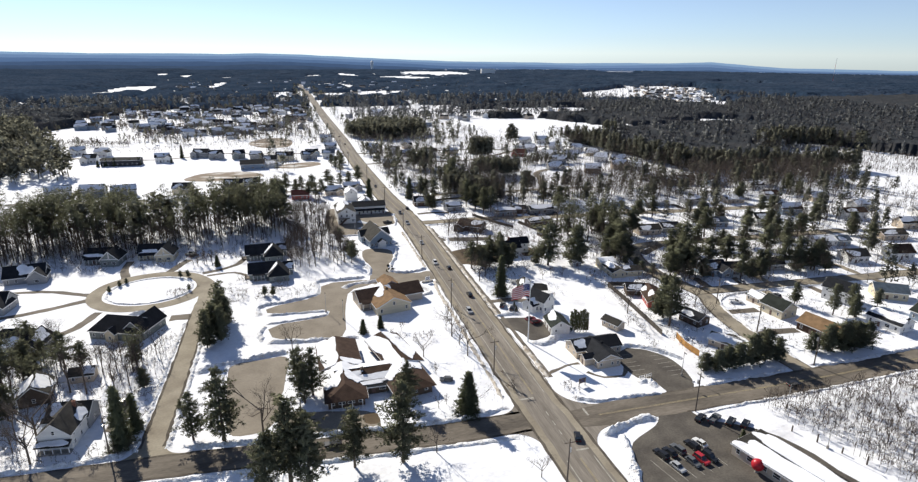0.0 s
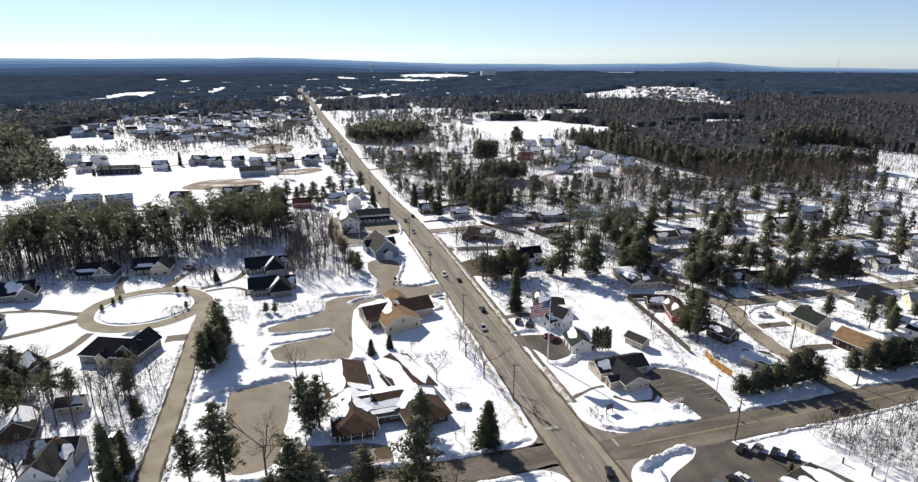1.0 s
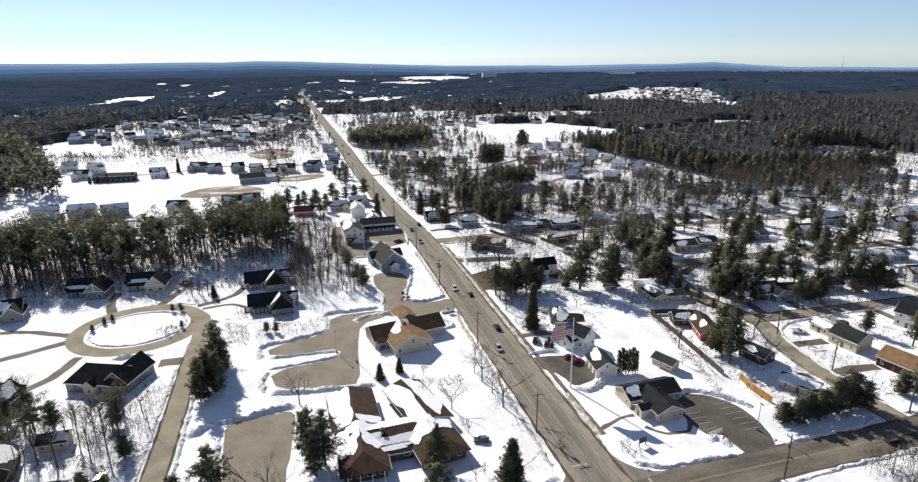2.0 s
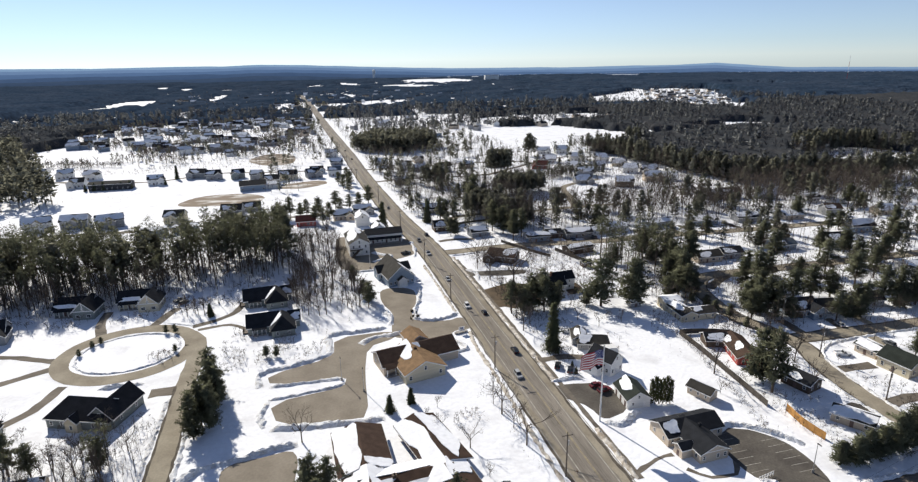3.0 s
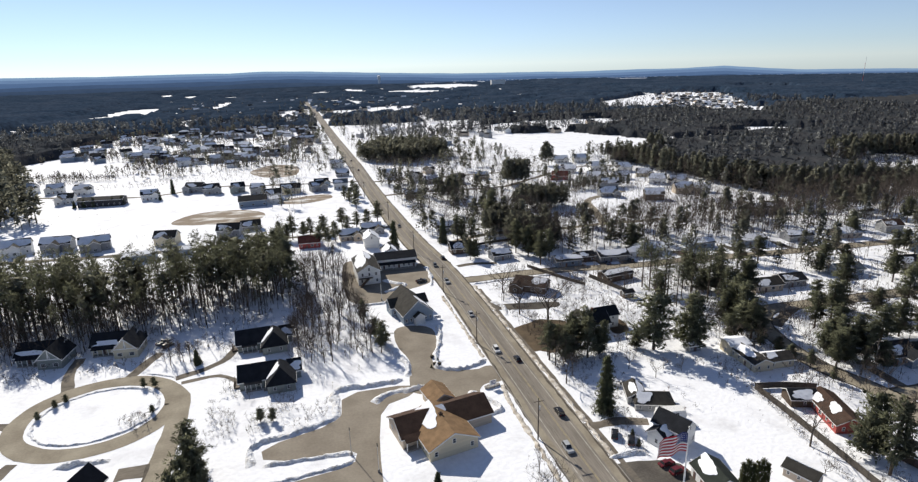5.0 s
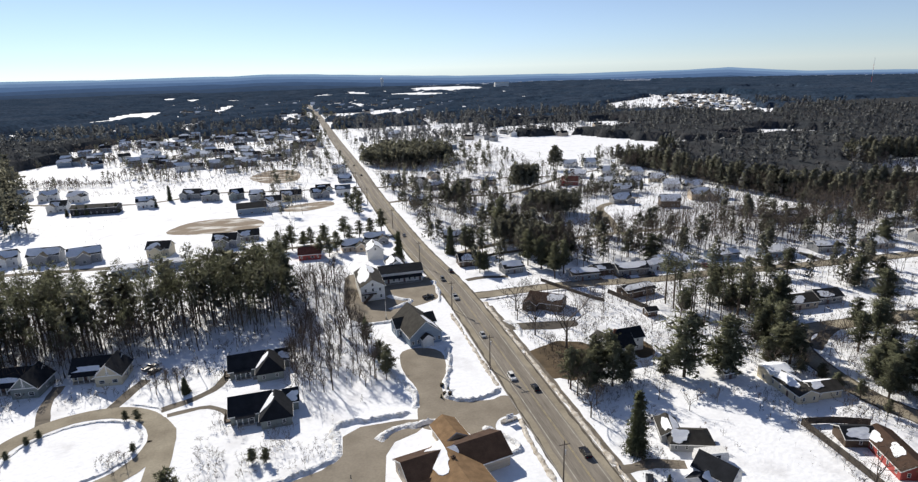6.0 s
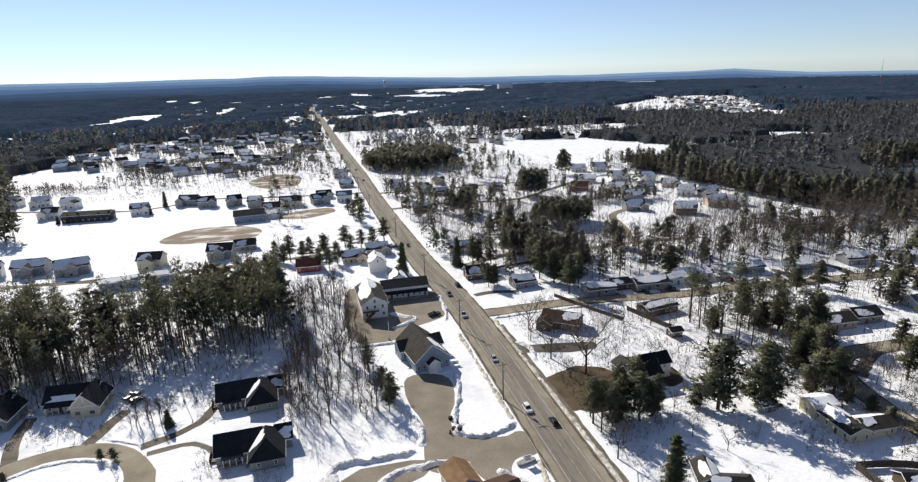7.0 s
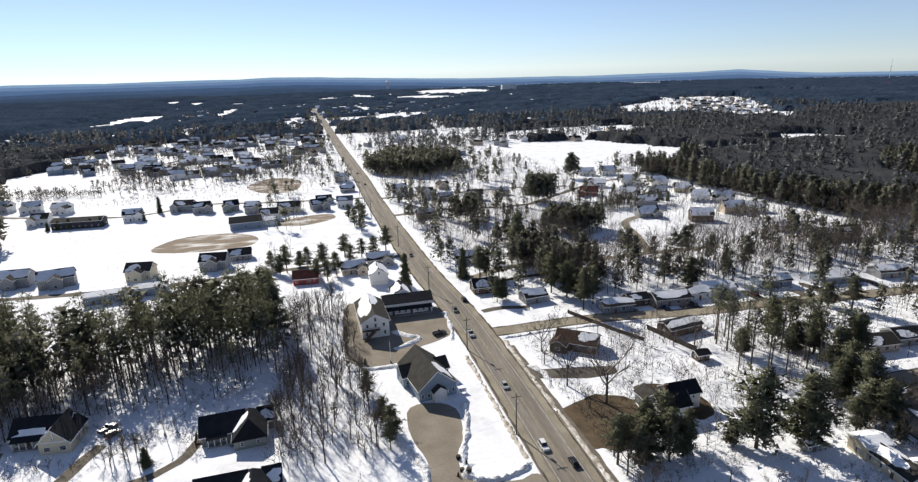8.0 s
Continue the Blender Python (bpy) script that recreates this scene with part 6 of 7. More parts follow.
# the pine stand behind the loop
def in_stand(x, y):
    front = 255 + 0.16 * (x + 15) + 2.5 * math.sin(x * 0.11)
    return front < y < (284 if x < -75 else 279 if x < -45 else 284 + 0.3 * (x + 45))


for i, (x, y) in enumerate(spread_over(290, in_stand, (-150, 236, -9, 300), 2.3, 3)):
    inner = min(1.0, max(0.0, (y - 255 - 0.16 * (x + 15)) / 13))
    if inner < 0.4 and i % 4 == 0:
        continue
    plant(STAND, i, x, y, (0.83 + 0.26 * ((i * 7) % 10) / 10) * (0.68 + 0.32 * inner), None, 0.92)
# the leafless thicket beside it
for i, (x, y) in enumerate(spread_over(90, lambda x, y: -7 + 2 * math.sin(y * 0.1) < x < 15 - 0.05 * (y - 212) and not (x < -2 and y < 216), (-9, 212, 18, 300), 2.0, 4)):
    plant(POLES, i, x, y, 0.45 + 0.5 * ((i * 13) % 10) / 10)
for i, (x, y) in enumerate(spread_over(34, lambda x, y: y < 154 or x < -64, (-78, 138, -42, 160), 3.0, 6)):
    plant(POLES if i % 3 else STAND, i, x, y, 0.6 + 0.4 * ((i * 3) % 10) / 10 if i % 3 else 0.55)
for i, (x, y) in enumerate(spread_over(26, lambda x, y: x > 98 + (95 - y) * 0.3, (96, 52, 168, 94), 3.4, 7)):
    plant(POLES if i % 4 else BUSHES, i, x, y, (0.3 + 0.35 * ((i * 13) % 10) / 10) if i % 4 else 0.8)


# ---- joined woods further off ----
def tree_stock(kind, count, seed, thin=0.0035, full=False):
    """A few light trees as triangle arrays, one metre high."""
    out = []
    for k in range(count):
        rng = np.random.default_rng(seed + k)
        if kind == "conifer":
            n = 130 if full else 40
            low = rng.uniform(0.12, 0.42)
            z = low + (1 - low) * rng.uniform(0, 1, n)
            a = rng.uniform(0, 6.283, n)
            r = rng.uniform(0.2, 0.27) * (1.04 - z) ** rng.uniform(0.45, 0.8) * rng.uniform(0.35, 1.1, n) * (0.8 + 0.3 * np.sin(z * rng.uniform(22, 34) + 2 * np.sin(a)))
            p = np.stack([r * np.cos(a), r * np.sin(a), z], 1)
            o = np.stack([np.cos(a), np.sin(a), np.zeros(n)], 1)
            t = sprays(p, o, 0.085 if full else 0.14, 2, rng, 0.34)
            trunk = np.array([[[-0.012, 0, 0], [0.012, 0, 0], [0, 0, 0.9]], [[0, -0.012, 0], [0, 0.012, 0], [0, 0, 0.9]]])
            out.append(np.concatenate([t, trunk]))
        else:
            segs = limb_net(1.0, 0.5, rng, 1 if kind == "weed" else 3 if full else 2, 0.25, 0.02) if kind in ("weed", "brush") else limb_net(1.0, 0.38, rng, 4, 0.33, 0.02) if full else limb_net(1.0, 0.34, rng, 3, 0.4, 0.02)
            t = []
            for a, b, r, q, lev in segs:
                side = unit(np.cross(b - a, rng.normal(size=3))) * max(r * 0.7, thin * (0.72 if full and kind == "bare" else 1.0))
                t.append([a - side, a + side, b])
            out.append(np.array(t))
    return out


def woods(name, kind, places, low, high, seed, mat, label, thin=0.0035, full=False):
    """Many trees in one mesh."""
    rng = np.random.default_rng(seed)
    stock = tree_stock(kind, 8, seed, thin, full)
    rounds = [roundness(t, 0.004, 0.0, 0.07, seed=k) for k, t in enumerate(stock)] if kind == "conifer" else None
    tris, outs = [], []
    for i, (x, y) in enumerate(places):
        t = stock[i % 8]
        h = rng.uniform(low, high)
        a = rng.uniform(0, 6.283)
        c, q = math.cos(a) * h, math.sin(a) * h
        m = np.array([[c, -q, 0], [q, c, 0], [0, 0, h]])
        tris.append(t @ m.T + np.array([x, y, 0]))
        if rounds:
            outs.append(rounds[i % 8] @ (m.T / h))
    return tagged(new(name, tri_mesh(name, np.concatenate(tris), mat, np.concatenate(outs) if outs else None)), label, "woods", "", "stuff")


def blob(cx, cy, rx, ry):
    return lambda x, y: ((x - cx) / rx) ** 2 + ((y - cy) / ry) ** 2 < 1 + 0.5 * noise.noise((x * 0.03, y * 0.03, 2))


CLEAR = [blob(-75, 415, 112, 62), blob(-110, 760, 135, 130), blob(-185, 610, 45, 45), blob(-40, 570, 70, 90), blob(245, 600, 95, 60), blob(256, 545, 46, 52), blob(320, 765, 110, 70), blob(150, 640, 60, 55), blob(205, 430, 34, 80), functools.partial(inside, MARSH), functools.partial(inside, BALLFIELD), functools.partial(inside, HOMES_PARK),
         blob(470, 580, 60, 18), blob(640, 850, 90, 60), blob(1110, 1330, 60, 110), blob(495, 600, 40, 40), blob(350, 545, 40, 10), blob(-330, 1400, 45, 130), blob(-351, 1250, 30, 70), blob(60, 1150, 120, 60), blob(-60, 1050, 90, 30), blob(110, 790, 90, 60), blob(200, 850, 90, 22),
         blob(1290, 2150, 90, 260), blob(330, 1900, 90, 150), blob(170, 1210, 60, 60), blob(170, 2100, 50, 160), blob(-447, 2250, 40, 120), blob(55, 2015, 40, 120), blob(520, 2300, 160, 260)]


def main_x(y):
    for (a, b), (c, d) in zip(MAIN, MAIN[1:]):
        if b <= y <= d:
            return a + (c - a) * (y - b) / (d - b)
    return -30


def wooded(x, y):
    """Where the closed woods stand."""
    if (y < 1560 and abs(x - main_x(y)) < 6) or any(c(x, y) for c in CLEAR):
        return False
    if y > 900:
        return True
    if x < -160:
        return y > 400 and x < (-165 - 0.42 * max(0, y - 430) if y < 640 else -235 - 12 * math.sin(y * 0.05))
    if x > 225:
        return y > (474 - (x - 232) * 6.0 if x < 258 else 318 + 8 * math.sin(x * 0.05))
    return y > 690 and x > 60


def clump(k, least, seed):
    """A test for uneven clumps."""
    return lambda x, y: noise.noise((x * k, y * k, seed)) > least


def in_grove(cx, cy, rx, ry):
    return blob(cx, cy, rx, ry)


def both(test):
    return lambda x, y: test(x, y) and free(x, y)


for k, (cx, cy, rx, ry, n, lo, hi) in enumerate(((124, 360, 14, 10, 85, 9, 13), (87, 320, 11, 10, 75, 9, 12), (132, 424, 8, 7, 20, 13, 18), (180, 486, 5, 5, 7, 14, 18), (176, 394, 24, 6, 70, 4, 8), (90, 301, 8, 8, 34, 9, 13), (106, 310, 5, 4, 8, 6, 10), (128, 316, 4, 4, 5, 8, 11), (88, 352, 7, 5, 10, 6, 11), (78, 396, 8, 8, 14, 9, 14), (100, 290, 3.5, 3, 5, 9, 12))):
    got = spread_over(n, in_grove(cx, cy, rx, ry), (cx - 2 * rx, cy - 2 * ry, cx + 2 * rx, cy + 2 * ry), 2.2, 11 + k)
    woods("pine_grove", "conifer", got, lo, hi, 201 + k, FARWOOD, "dark pine grove standing on the snow", full=True)
got = spread_over(330, in_grove(80, 575, 36, 36), (40, 530, 125, 620), 3.2, 12)
woods("pine_grove", "conifer", got, 11, 16, 22, FARWOOD, "dense dark pine grove beside the road")
got = spread_over(640, both(lambda x, y: 88 < x < 330 and 276 < y < 318 + (34 if x < 110 else 0)), (88, 274, 330, 352), 3.0, 13)
woods("hardwood_wood", "bare", got[:430], 10, 18, 23, TWIG, "open leafless hardwoods casting long shadows on snow", full=True)
woods("pine_scatter", "conifer", got[430:500], 9, 15, 24, FARWOOD, "scattered pines among leafless woods", full=True)
got = spread_over(260, both(lambda x, y: x > main_x(y) + 8), (50, 285, 105, 440), 3.8, 14)
woods("hardwood_wood", "bare", got[:190], 8, 14, 25, TWIG, "open leafless hardwoods beside the road", full=True)
woods("pine_scatter", "conifer", got[190:222], 8, 14, 26, FARWOOD, "scattered pines beside the road", full=True)
got = spread_over(820, both(lambda x, y: abs(x - main_x(y)) > 8 and not (x > 165 and y > 530) and not (85 < x < 240 and 330 < y < 470 and noise.noise((x * 0.02, y * 0.02, 7)) > 0.0) and noise.noise((x * 0.03, y * 0.03, 5)) > (-0.05 if x > main_x(y) else 0.22)), (-30, 330, 235, 690), 4.0, 15)
woods("yard_trees", "bare", got[:600], 6, 12, 27, TWIG, "leafless yard trees between far houses")
woods("yard_trees", "conifer", got[600:740], 6, 12, 28, FARWOOD, "dark yard pines between far houses")
got = spread_over(820, both(lambda x, y: y > 205 or x > 190), (130, 112, 340, 318), 4.2, 16)
woods("yard_trees", "conifer", got[:110], 8, 15, 29, FARWOOD, "dark yard pines between houses", full=True)
woods("yard_trees", "bare", got[110:680], 6, 11, 30, TWIG, "leafless yard trees between houses", 0.006, True)
got = spread_over(150, both(lambda x, y: x > 70 and not (y < 204 and x < 108)), (70, 188, 140, 258), 4.2, 37)
woods("yard_trees", "bare", got[:130], 4, 9, 39, TWIG, "leafless trees between back gardens", 0.006, True)
got = spread_over(120, both(lambda x, y: x > 112), (112, 150, 200, 206), 4.0, 191)
woods("yard_trees", "bare", got, 6, 10, 192, TWIG, "brown leafless trees among the eastern gardens", 0.006, True)
for i, (x, y) in enumerate(spread_over(26, both(lambda x, y: True), (103, 217, 136, 242), 3.0, 91)):
    plant(STAND, i, x, y, 0.62 + 0.25 * ((i * 7) % 10) / 10, None, 1.25)
got = spread_over(330, both(lambda x, y: x > main_x(y) + 7 and noise.noise((x * 0.03, y * 0.03, 41)) > -0.25), (50, 385, 172, 560), 3.2, 171)
woods("yard_trees", "bare", got[:270], 6, 11, 172, TWIG, "grey leafless trees between houses beside the road", full=True)
woods("yard_trees", "conifer", got[270:310], 6, 11, 173, FARWOOD, "dark pines between houses beside the road", full=True)
got = spread_over(220, both(lambda x, y: noise.noise((x * 0.03, y * 0.03, 43)) > -0.1), (130, 318, 240, 420), 3.2, 175)
woods("yard_trees", "bare", got, 6, 11, 176, TWIG, "grey leafless trees round small snowy yards", full=True)
got = spread_over(620, both(lambda x, y: noise.noise((x * 0.012, y * 0.05, 45)) > -0.12), (-232, 506, -20, 566), 1.8, 177)
woods("field_brush", "brush", got, 1.0, 3.6, 178, TWIG, "brown brush along a ditch across the snow field", 0.02)
got = spread_over(250, both(lambda x, y: x > -150 + 0.2 * (y - 560) and noise.noise((x * 0.03, y * 0.05, 47)) > -0.25), (-150, 560, -8, 670), 2.6, 193)
woods("yard_trees", "brush", got[:200], 4, 8, 194, TWIG, "leafless trees round the houses of a far subdivision", 0.028)
woods("yard_trees", "conifer", got[200:], 4, 9, 195, FARWOOD, "dark pines round the houses of a far subdivision")
got = spread_over(200, both(lambda x, y: abs(y - (577 - 0.4 * (x + 212))) < 5), (-222, 545, -140, 590), 1.6, 197)
woods("field_brush", "brush", got, 2.5, 5.5, 198, TWIG, "brown brush along the pond's shore", 0.025)
hedge = clump(0.03, -0.02, 21)
got = spread_over(1150, both(lambda x, y: not blob(-185, 610, 40, 40)(x, y) and hedge(x, y)), (-235, 540, 10, 900), 3.4, 17)
woods("yard_trees", "brush", got[:760], 5, 9, 31, TWIG, "leafless trees of a far subdivision", 0.03)
woods("yard_trees", "conifer", got[760:1010], 4, 9, 32, FARWOOD, "dark pines of a far subdivision")
got = spread_over(4900, wooded, (-520, 330, 820, 1000), 4.6, 18)
random.Random(4).shuffle(got)
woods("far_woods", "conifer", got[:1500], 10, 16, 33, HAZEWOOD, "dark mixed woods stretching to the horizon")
woods("far_woods", "brush", got[1500:4400], 10, 15, 34, FARBARE, "grey leafless woods stretching to the horizon", 0.022)
got = spread_over(560, lambda x, y: y > 400 and x < -151 - 0.42 * (y - 430) + 6 * math.sin(y * 0.05), (-330, 400, -140, 640), 3.4, 19)
woods("pine_wood", "conifer", got, 12, 20, 35, FARWOOD, "dark pine wood at the edge of the field")
got = spread_over(2600, lambda x, y: x > 97 + (95 - y) * 0.3 and noise.noise((x * 0.08, y * 0.08, 1)) > -0.28, (96, 48, 230, 95), 1.0, 20)
woods("hardwood_wood", "bare", got, 1.6, 5.2, 36, TWIG, "leafless grey scrub and saplings beside the street", 0.010)
got = spread_over(3600, lambda x, y: x > 100 + (95 - y) * 0.3 and noise.noise((x * 0.1, y * 0.1, 8)) > -0.3, (98, 48, 230, 94), 0.7, 181)
woods("low_scrub", "brush", got, 0.5, 1.8, 182, TWIG, "low brown brush beside the street", 0.02)
got = spread_over(190, both(lambda x, y: y < 153 or x < -66), (-82, 134, -38, 162), 1.8, 51)
woods("hardwood_wood", "bare", got, 2.5, 8, 52, TWIG, "leafless young woods between gardens")
got = spread_over(120, lambda x, y: True, (-8.5, 211, -2.5, 292), 1.2, 53)
woods("hardwood_thicket", "bare", got, 4, 11, 54, TWIG, "dense brown saplings along the wood's edge")
got = spread_over(420, free, (-30, 182, 2, 214), 0.6, 55)
woods("dead_weeds", "weed", [g for g in got if not (g[1] < 190 and g[0] > -14) and not (g[0] > -21 and g[0] < -6 and g[1] > 201) and noise.noise((g[0] * 0.2, g[1] * 0.2, 3)) > 0.22], 0.6, 1.8, 56, TWIG, "dead weeds standing through the snow", 0.022)
got = spread_over(500, free, (56, 112, 100, 200), 1.5, 57)
woods("dead_weeds", "weed", [g for g in got if (g[0] > 88 - 0.1 * (g[1] - 112) or g[1] > 172) and noise.noise((g[0] * 0.2, g[1] * 0.2, 3)) > 0.25], 0.5, 1.6, 58, TWIG, "dead weeds and brambles along fences", 0.018)
got = spread_over(2600, lambda x, y: inside(MARSH, x, y) and noise.noise((x * 0.05, y * 0.05, 4)) > -0.25, (368, 285, 475, 425), 1.0, 63)
woods("dead_weeds", "weed", [g for g in got if g[0] % 7 < 5], 1.2, 4.6, 64, TWIG, "brown scrub on a snowy marsh", 0.03)
got = spread_over(240, lambda x, y: inside(HOMES_PARK, x, y), (480, 730, 950, 1345), 9.0, 65)
woods("far_woods", "brush", got, 6, 10, 66, FARBARE, "leafless trees between far rows of small homes", 0.035)
got = spread_over(260, free, (22, 110, 42, 160), 1.2, 59)
woods("dead_weeds", "weed", [g for g in got if g[0] > 36.5], 0.4, 1.4, 60, TWIG, "dead weeds beside the road", 0.02)
got = spread_over(900, free, (-150, 340, 30, 560), 2.0, 61)
woods("dead_weeds", "weed", [g for g in got if noise.noise((g[0] * 0.03, g[1] * 0.03, 3)) > 0.12], 0.6, 2.0, 62, TWIG, "dead weeds and scrub on the far fields", 0.02)
got = spread_over(180, both(lambda x, y: -7 + 2 * math.sin(y * 0.1) < x < 15 - 0.05 * (y - 212) and not (x < -2 and y < 216)), (-9, 212, 18, 300), 1.5, 41)
woods("hardwood_thicket", "bare", got, 4, 11, 42, TWIG, "leafless thicket beside the pine stand")
got = spread_over(900, lambda x, y: in_stand(x, y + 7) and (x < -38 or y % 3 < 1), (-165, 232, -9, 300), 1.2, 43)
woods("stand_undergrowth", "bare", got, 5, 15, 44, BARK, "thin dead poles inside the pine stand", 0.005)
got = spread_over(45, lambda x, y: x > -110 and in_stand(x, y - 5), (-165, 240, -9, 306), 2.4, 45)
woods("stand_pines", "conifer", got, 13, 19, 46, FARWOOD, "younger pines crowded inside the pine stand")

thick = clump(0.11, -0.12, 31)
got = spread_over(1900, both(lambda x, y: thick(x, y) and not (y < 190 and x < 108) and x > 58), (58, 160, 150, 262), 1.0, 101)
woods("yard_brush", "brush", got, 0.7, 2.8, 102, TWIG, "low leafless brush across snowy back gardens", 0.02)
got = spread_over(1500, both(lambda x, y: thick(x, y)), (88, 274, 330, 318), 1.6, 103)
woods("yard_brush", "brush", got, 0.8, 3.4, 104, TWIG, "low leafless brush under open woods", 0.02)
got = spread_over(700, both(lambda x, y: noise.noise((x * 0.06, y * 0.06, 31)) > 0.05 and x > main_x(y) + 7), (50, 318, 240, 480), 2.4, 105)
woods("yard_brush", "brush", got, 1.0, 4.0, 106, TWIG, "low leafless brush along hedges and plots", 0.02)
got = spread_over(1100, both(lambda x, y: thick(x, y)), (120, 112, 260, 262), 1.6, 107)
woods("yard_brush", "brush", got, 0.8, 2.6, 108, TWIG, "low leafless brush along garden edges", 0.02)
for n, box, gap, sd, lab in ((520, (-82, 108, -36, 168), 1.3, 121, "tangled leafless brush round old gardens"), (260, (-105, 224, -14, 250), 1.4, 123, "leafless saplings in front of the pine stand"), (150, (58, 150, 72, 200), 1.1, 125, "brown brush beside the road"), (130, (-27, 184, 0, 200), 1.0, 151, "brown brush beside the car park"), (420, (97, 116, 132, 190), 1.3, 127, "brown brush along back fences")):
    got = spread_over(n, both(lambda x, y: noise.noise((x * 0.14, y * 0.14, 9)) > -0.05), box, gap, sd)
    woods("yard_brush", "brush", got, 0.9, 3.8 if sd < 124 else 2.6, sd + 1, TWIG, lab, 0.013, True)
got = [(-43.6 + 2.6 * math.cos(k * 1.7), 197.9 + 1.0 * math.sin(k * 2.3)) for k in range(16)]
woods("yard_brush", "brush", got, 0.8, 2.2, 131, TWIG, "brown brush on the snowy island", 0.015, True)
got = [(99.6 - 0.23 * (169 - 122) * t + random.Random(int(t * 999)).uniform(-0.6, 1.4), 169 - 47 * t) for t in [k / 60 for k in range(60)]] + [(-22 + 3 * math.cos(k * 1.3), 206 + 4 * math.sin(k * 1.9)) for k in range(14)]
woods("yard_brush", "brush", got, 0.9, 2.4, 129, TWIG, "brown brush beside a fence", 0.015, True)
for k in range(6):
    plant(SPRUCES, 1, -137 + 5.2 * k, 453.5, 0.62 + 0.1 * (k % 3))

got = spread_over(620, lambda x, y: wooded(x, y) and not (wooded(x, y - 22) and wooded(x - 16, y)), (225, 312, 460, 520), 2.5, 111)
woods("far_woods", "conifer", got[::2], 11, 17, 112, FARWOOD, "dark edge of a mixed wood", full=True)
woods("far_woods", "bare", got[1::2], 10, 15, 113, TWIG, "leafless edge of a mixed wood", 0.006, True)

got = spread_over(1000, lambda x, y: abs(x - main_x(y)) > 9, (-260, 880, 430, 1750), 11, 141)
woods("far_woods", "brush", got[:380], 5, 9, 142, FARBARE, "leafless trees among far clearings", 0.03)
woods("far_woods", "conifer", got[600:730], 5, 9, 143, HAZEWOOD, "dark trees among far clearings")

got = spread_over(420, both(lambda x, y: noise.noise((x * 0.02, y * 0.02, 12)) > -0.15), (70, 668, 440, 880), 5.5, 145)
woods("far_woods", "brush", got[:200], 7, 12, 146, FARBARE, "leafless trees among far streets", 0.03)
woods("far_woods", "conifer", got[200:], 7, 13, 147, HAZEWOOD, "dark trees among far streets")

got = spread_over(420, lambda x, y: 8 < abs(x - main_x(y)) < 22 and noise.noise((x * 0.03, y * 0.02, 17)) > -0.15, (-20, 430, 75, 1400), 4.0, 161)
woods("roadside_trees", "bare", got[:260], 6, 11, 162, TWIG, "leafless trees lining the far road")
woods("roadside_trees", "conifer", got[260:330], 6, 11, 163, FARWOOD, "dark pines lining the far road")

# closed crowns of the far plain
@functools.lru_cache(None)
def crowned(x, y):
    if x * x + y * y > 2680 ** 2:
        return False
    if not ((y > 900 or x > 232 or x < -185) and wooded(x, y)) or (y < 600 and x > 0 and not all(wooded(x + p, y + q) for p, q in ((-14, 0), (0, -18), (-10, -12), (14, -10)))):
        return False
    if y < 1650 and abs(x - main_x(y)) < 12:
        return False
    return not (-440 < x < 900 and 900 < y < 2600 and 0.8 * noise.noise((x * 0.020, y * 0.0055, 6)) + 0.7 * noise.noise((x * 0.085, y * 0.024, 6)) > 0.13)


s_v, s_f = [], []
ys = [345.0]
while ys[-1] < 3560:
    ys.append(ys[-1] + 5 + 0.012 * max(0, ys[-1] - 640))
rngc = np.random.default_rng(77)
N = 250
us = np.linspace(-0.56, 1.5, N)
for j, y in enumerate(ys):
    for i, u in enumerate(us):
        x = u * y
        k = noise.noise((x * 0.05, y * 0.05, 4)) + 0.7 * noise.noise((x * 0.15, y * 0.15, 8))
        z = ((10.5 if x < -420 or x > 900 else 5.6) if y > 900 else 7.5) + (1.4 if y < 860 else 3.2 if y < 1200 else 2.4) * k + rngc.uniform(-0.8, 0.8) * (0.4 if y < 860 else min(1, 900 / y)) + 10 * max(0, noise.noise((x * 0.0012, y * 0.0012, 1))) * min(1, y / 3000)
        s_v.append((x + rngc.uniform(-1, 1), y, z if crowned(x, y) else 0.0))
for j in range(len(ys) - 1):
    for i in range(N - 1):
        x, y = us[i] * ys[j], ys[j]
        if any(crowned(us[p] * ys[q], ys[q]) for p in (i, i + 1) for q in (j, j + 1)):
            s_f.append((j * N + i, j * N + i + 1, (j + 1) * N + i + 1, (j + 1) * N + i))
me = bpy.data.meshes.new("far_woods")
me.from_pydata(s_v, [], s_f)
me.materials.append(HAZE_CANOPY)
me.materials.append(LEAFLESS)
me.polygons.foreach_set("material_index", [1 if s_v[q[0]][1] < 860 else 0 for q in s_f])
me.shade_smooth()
tagged(new("far_woods", me), "endless dark wooded plain, its far part tinted blue for haze", "woods", "", "stuff")

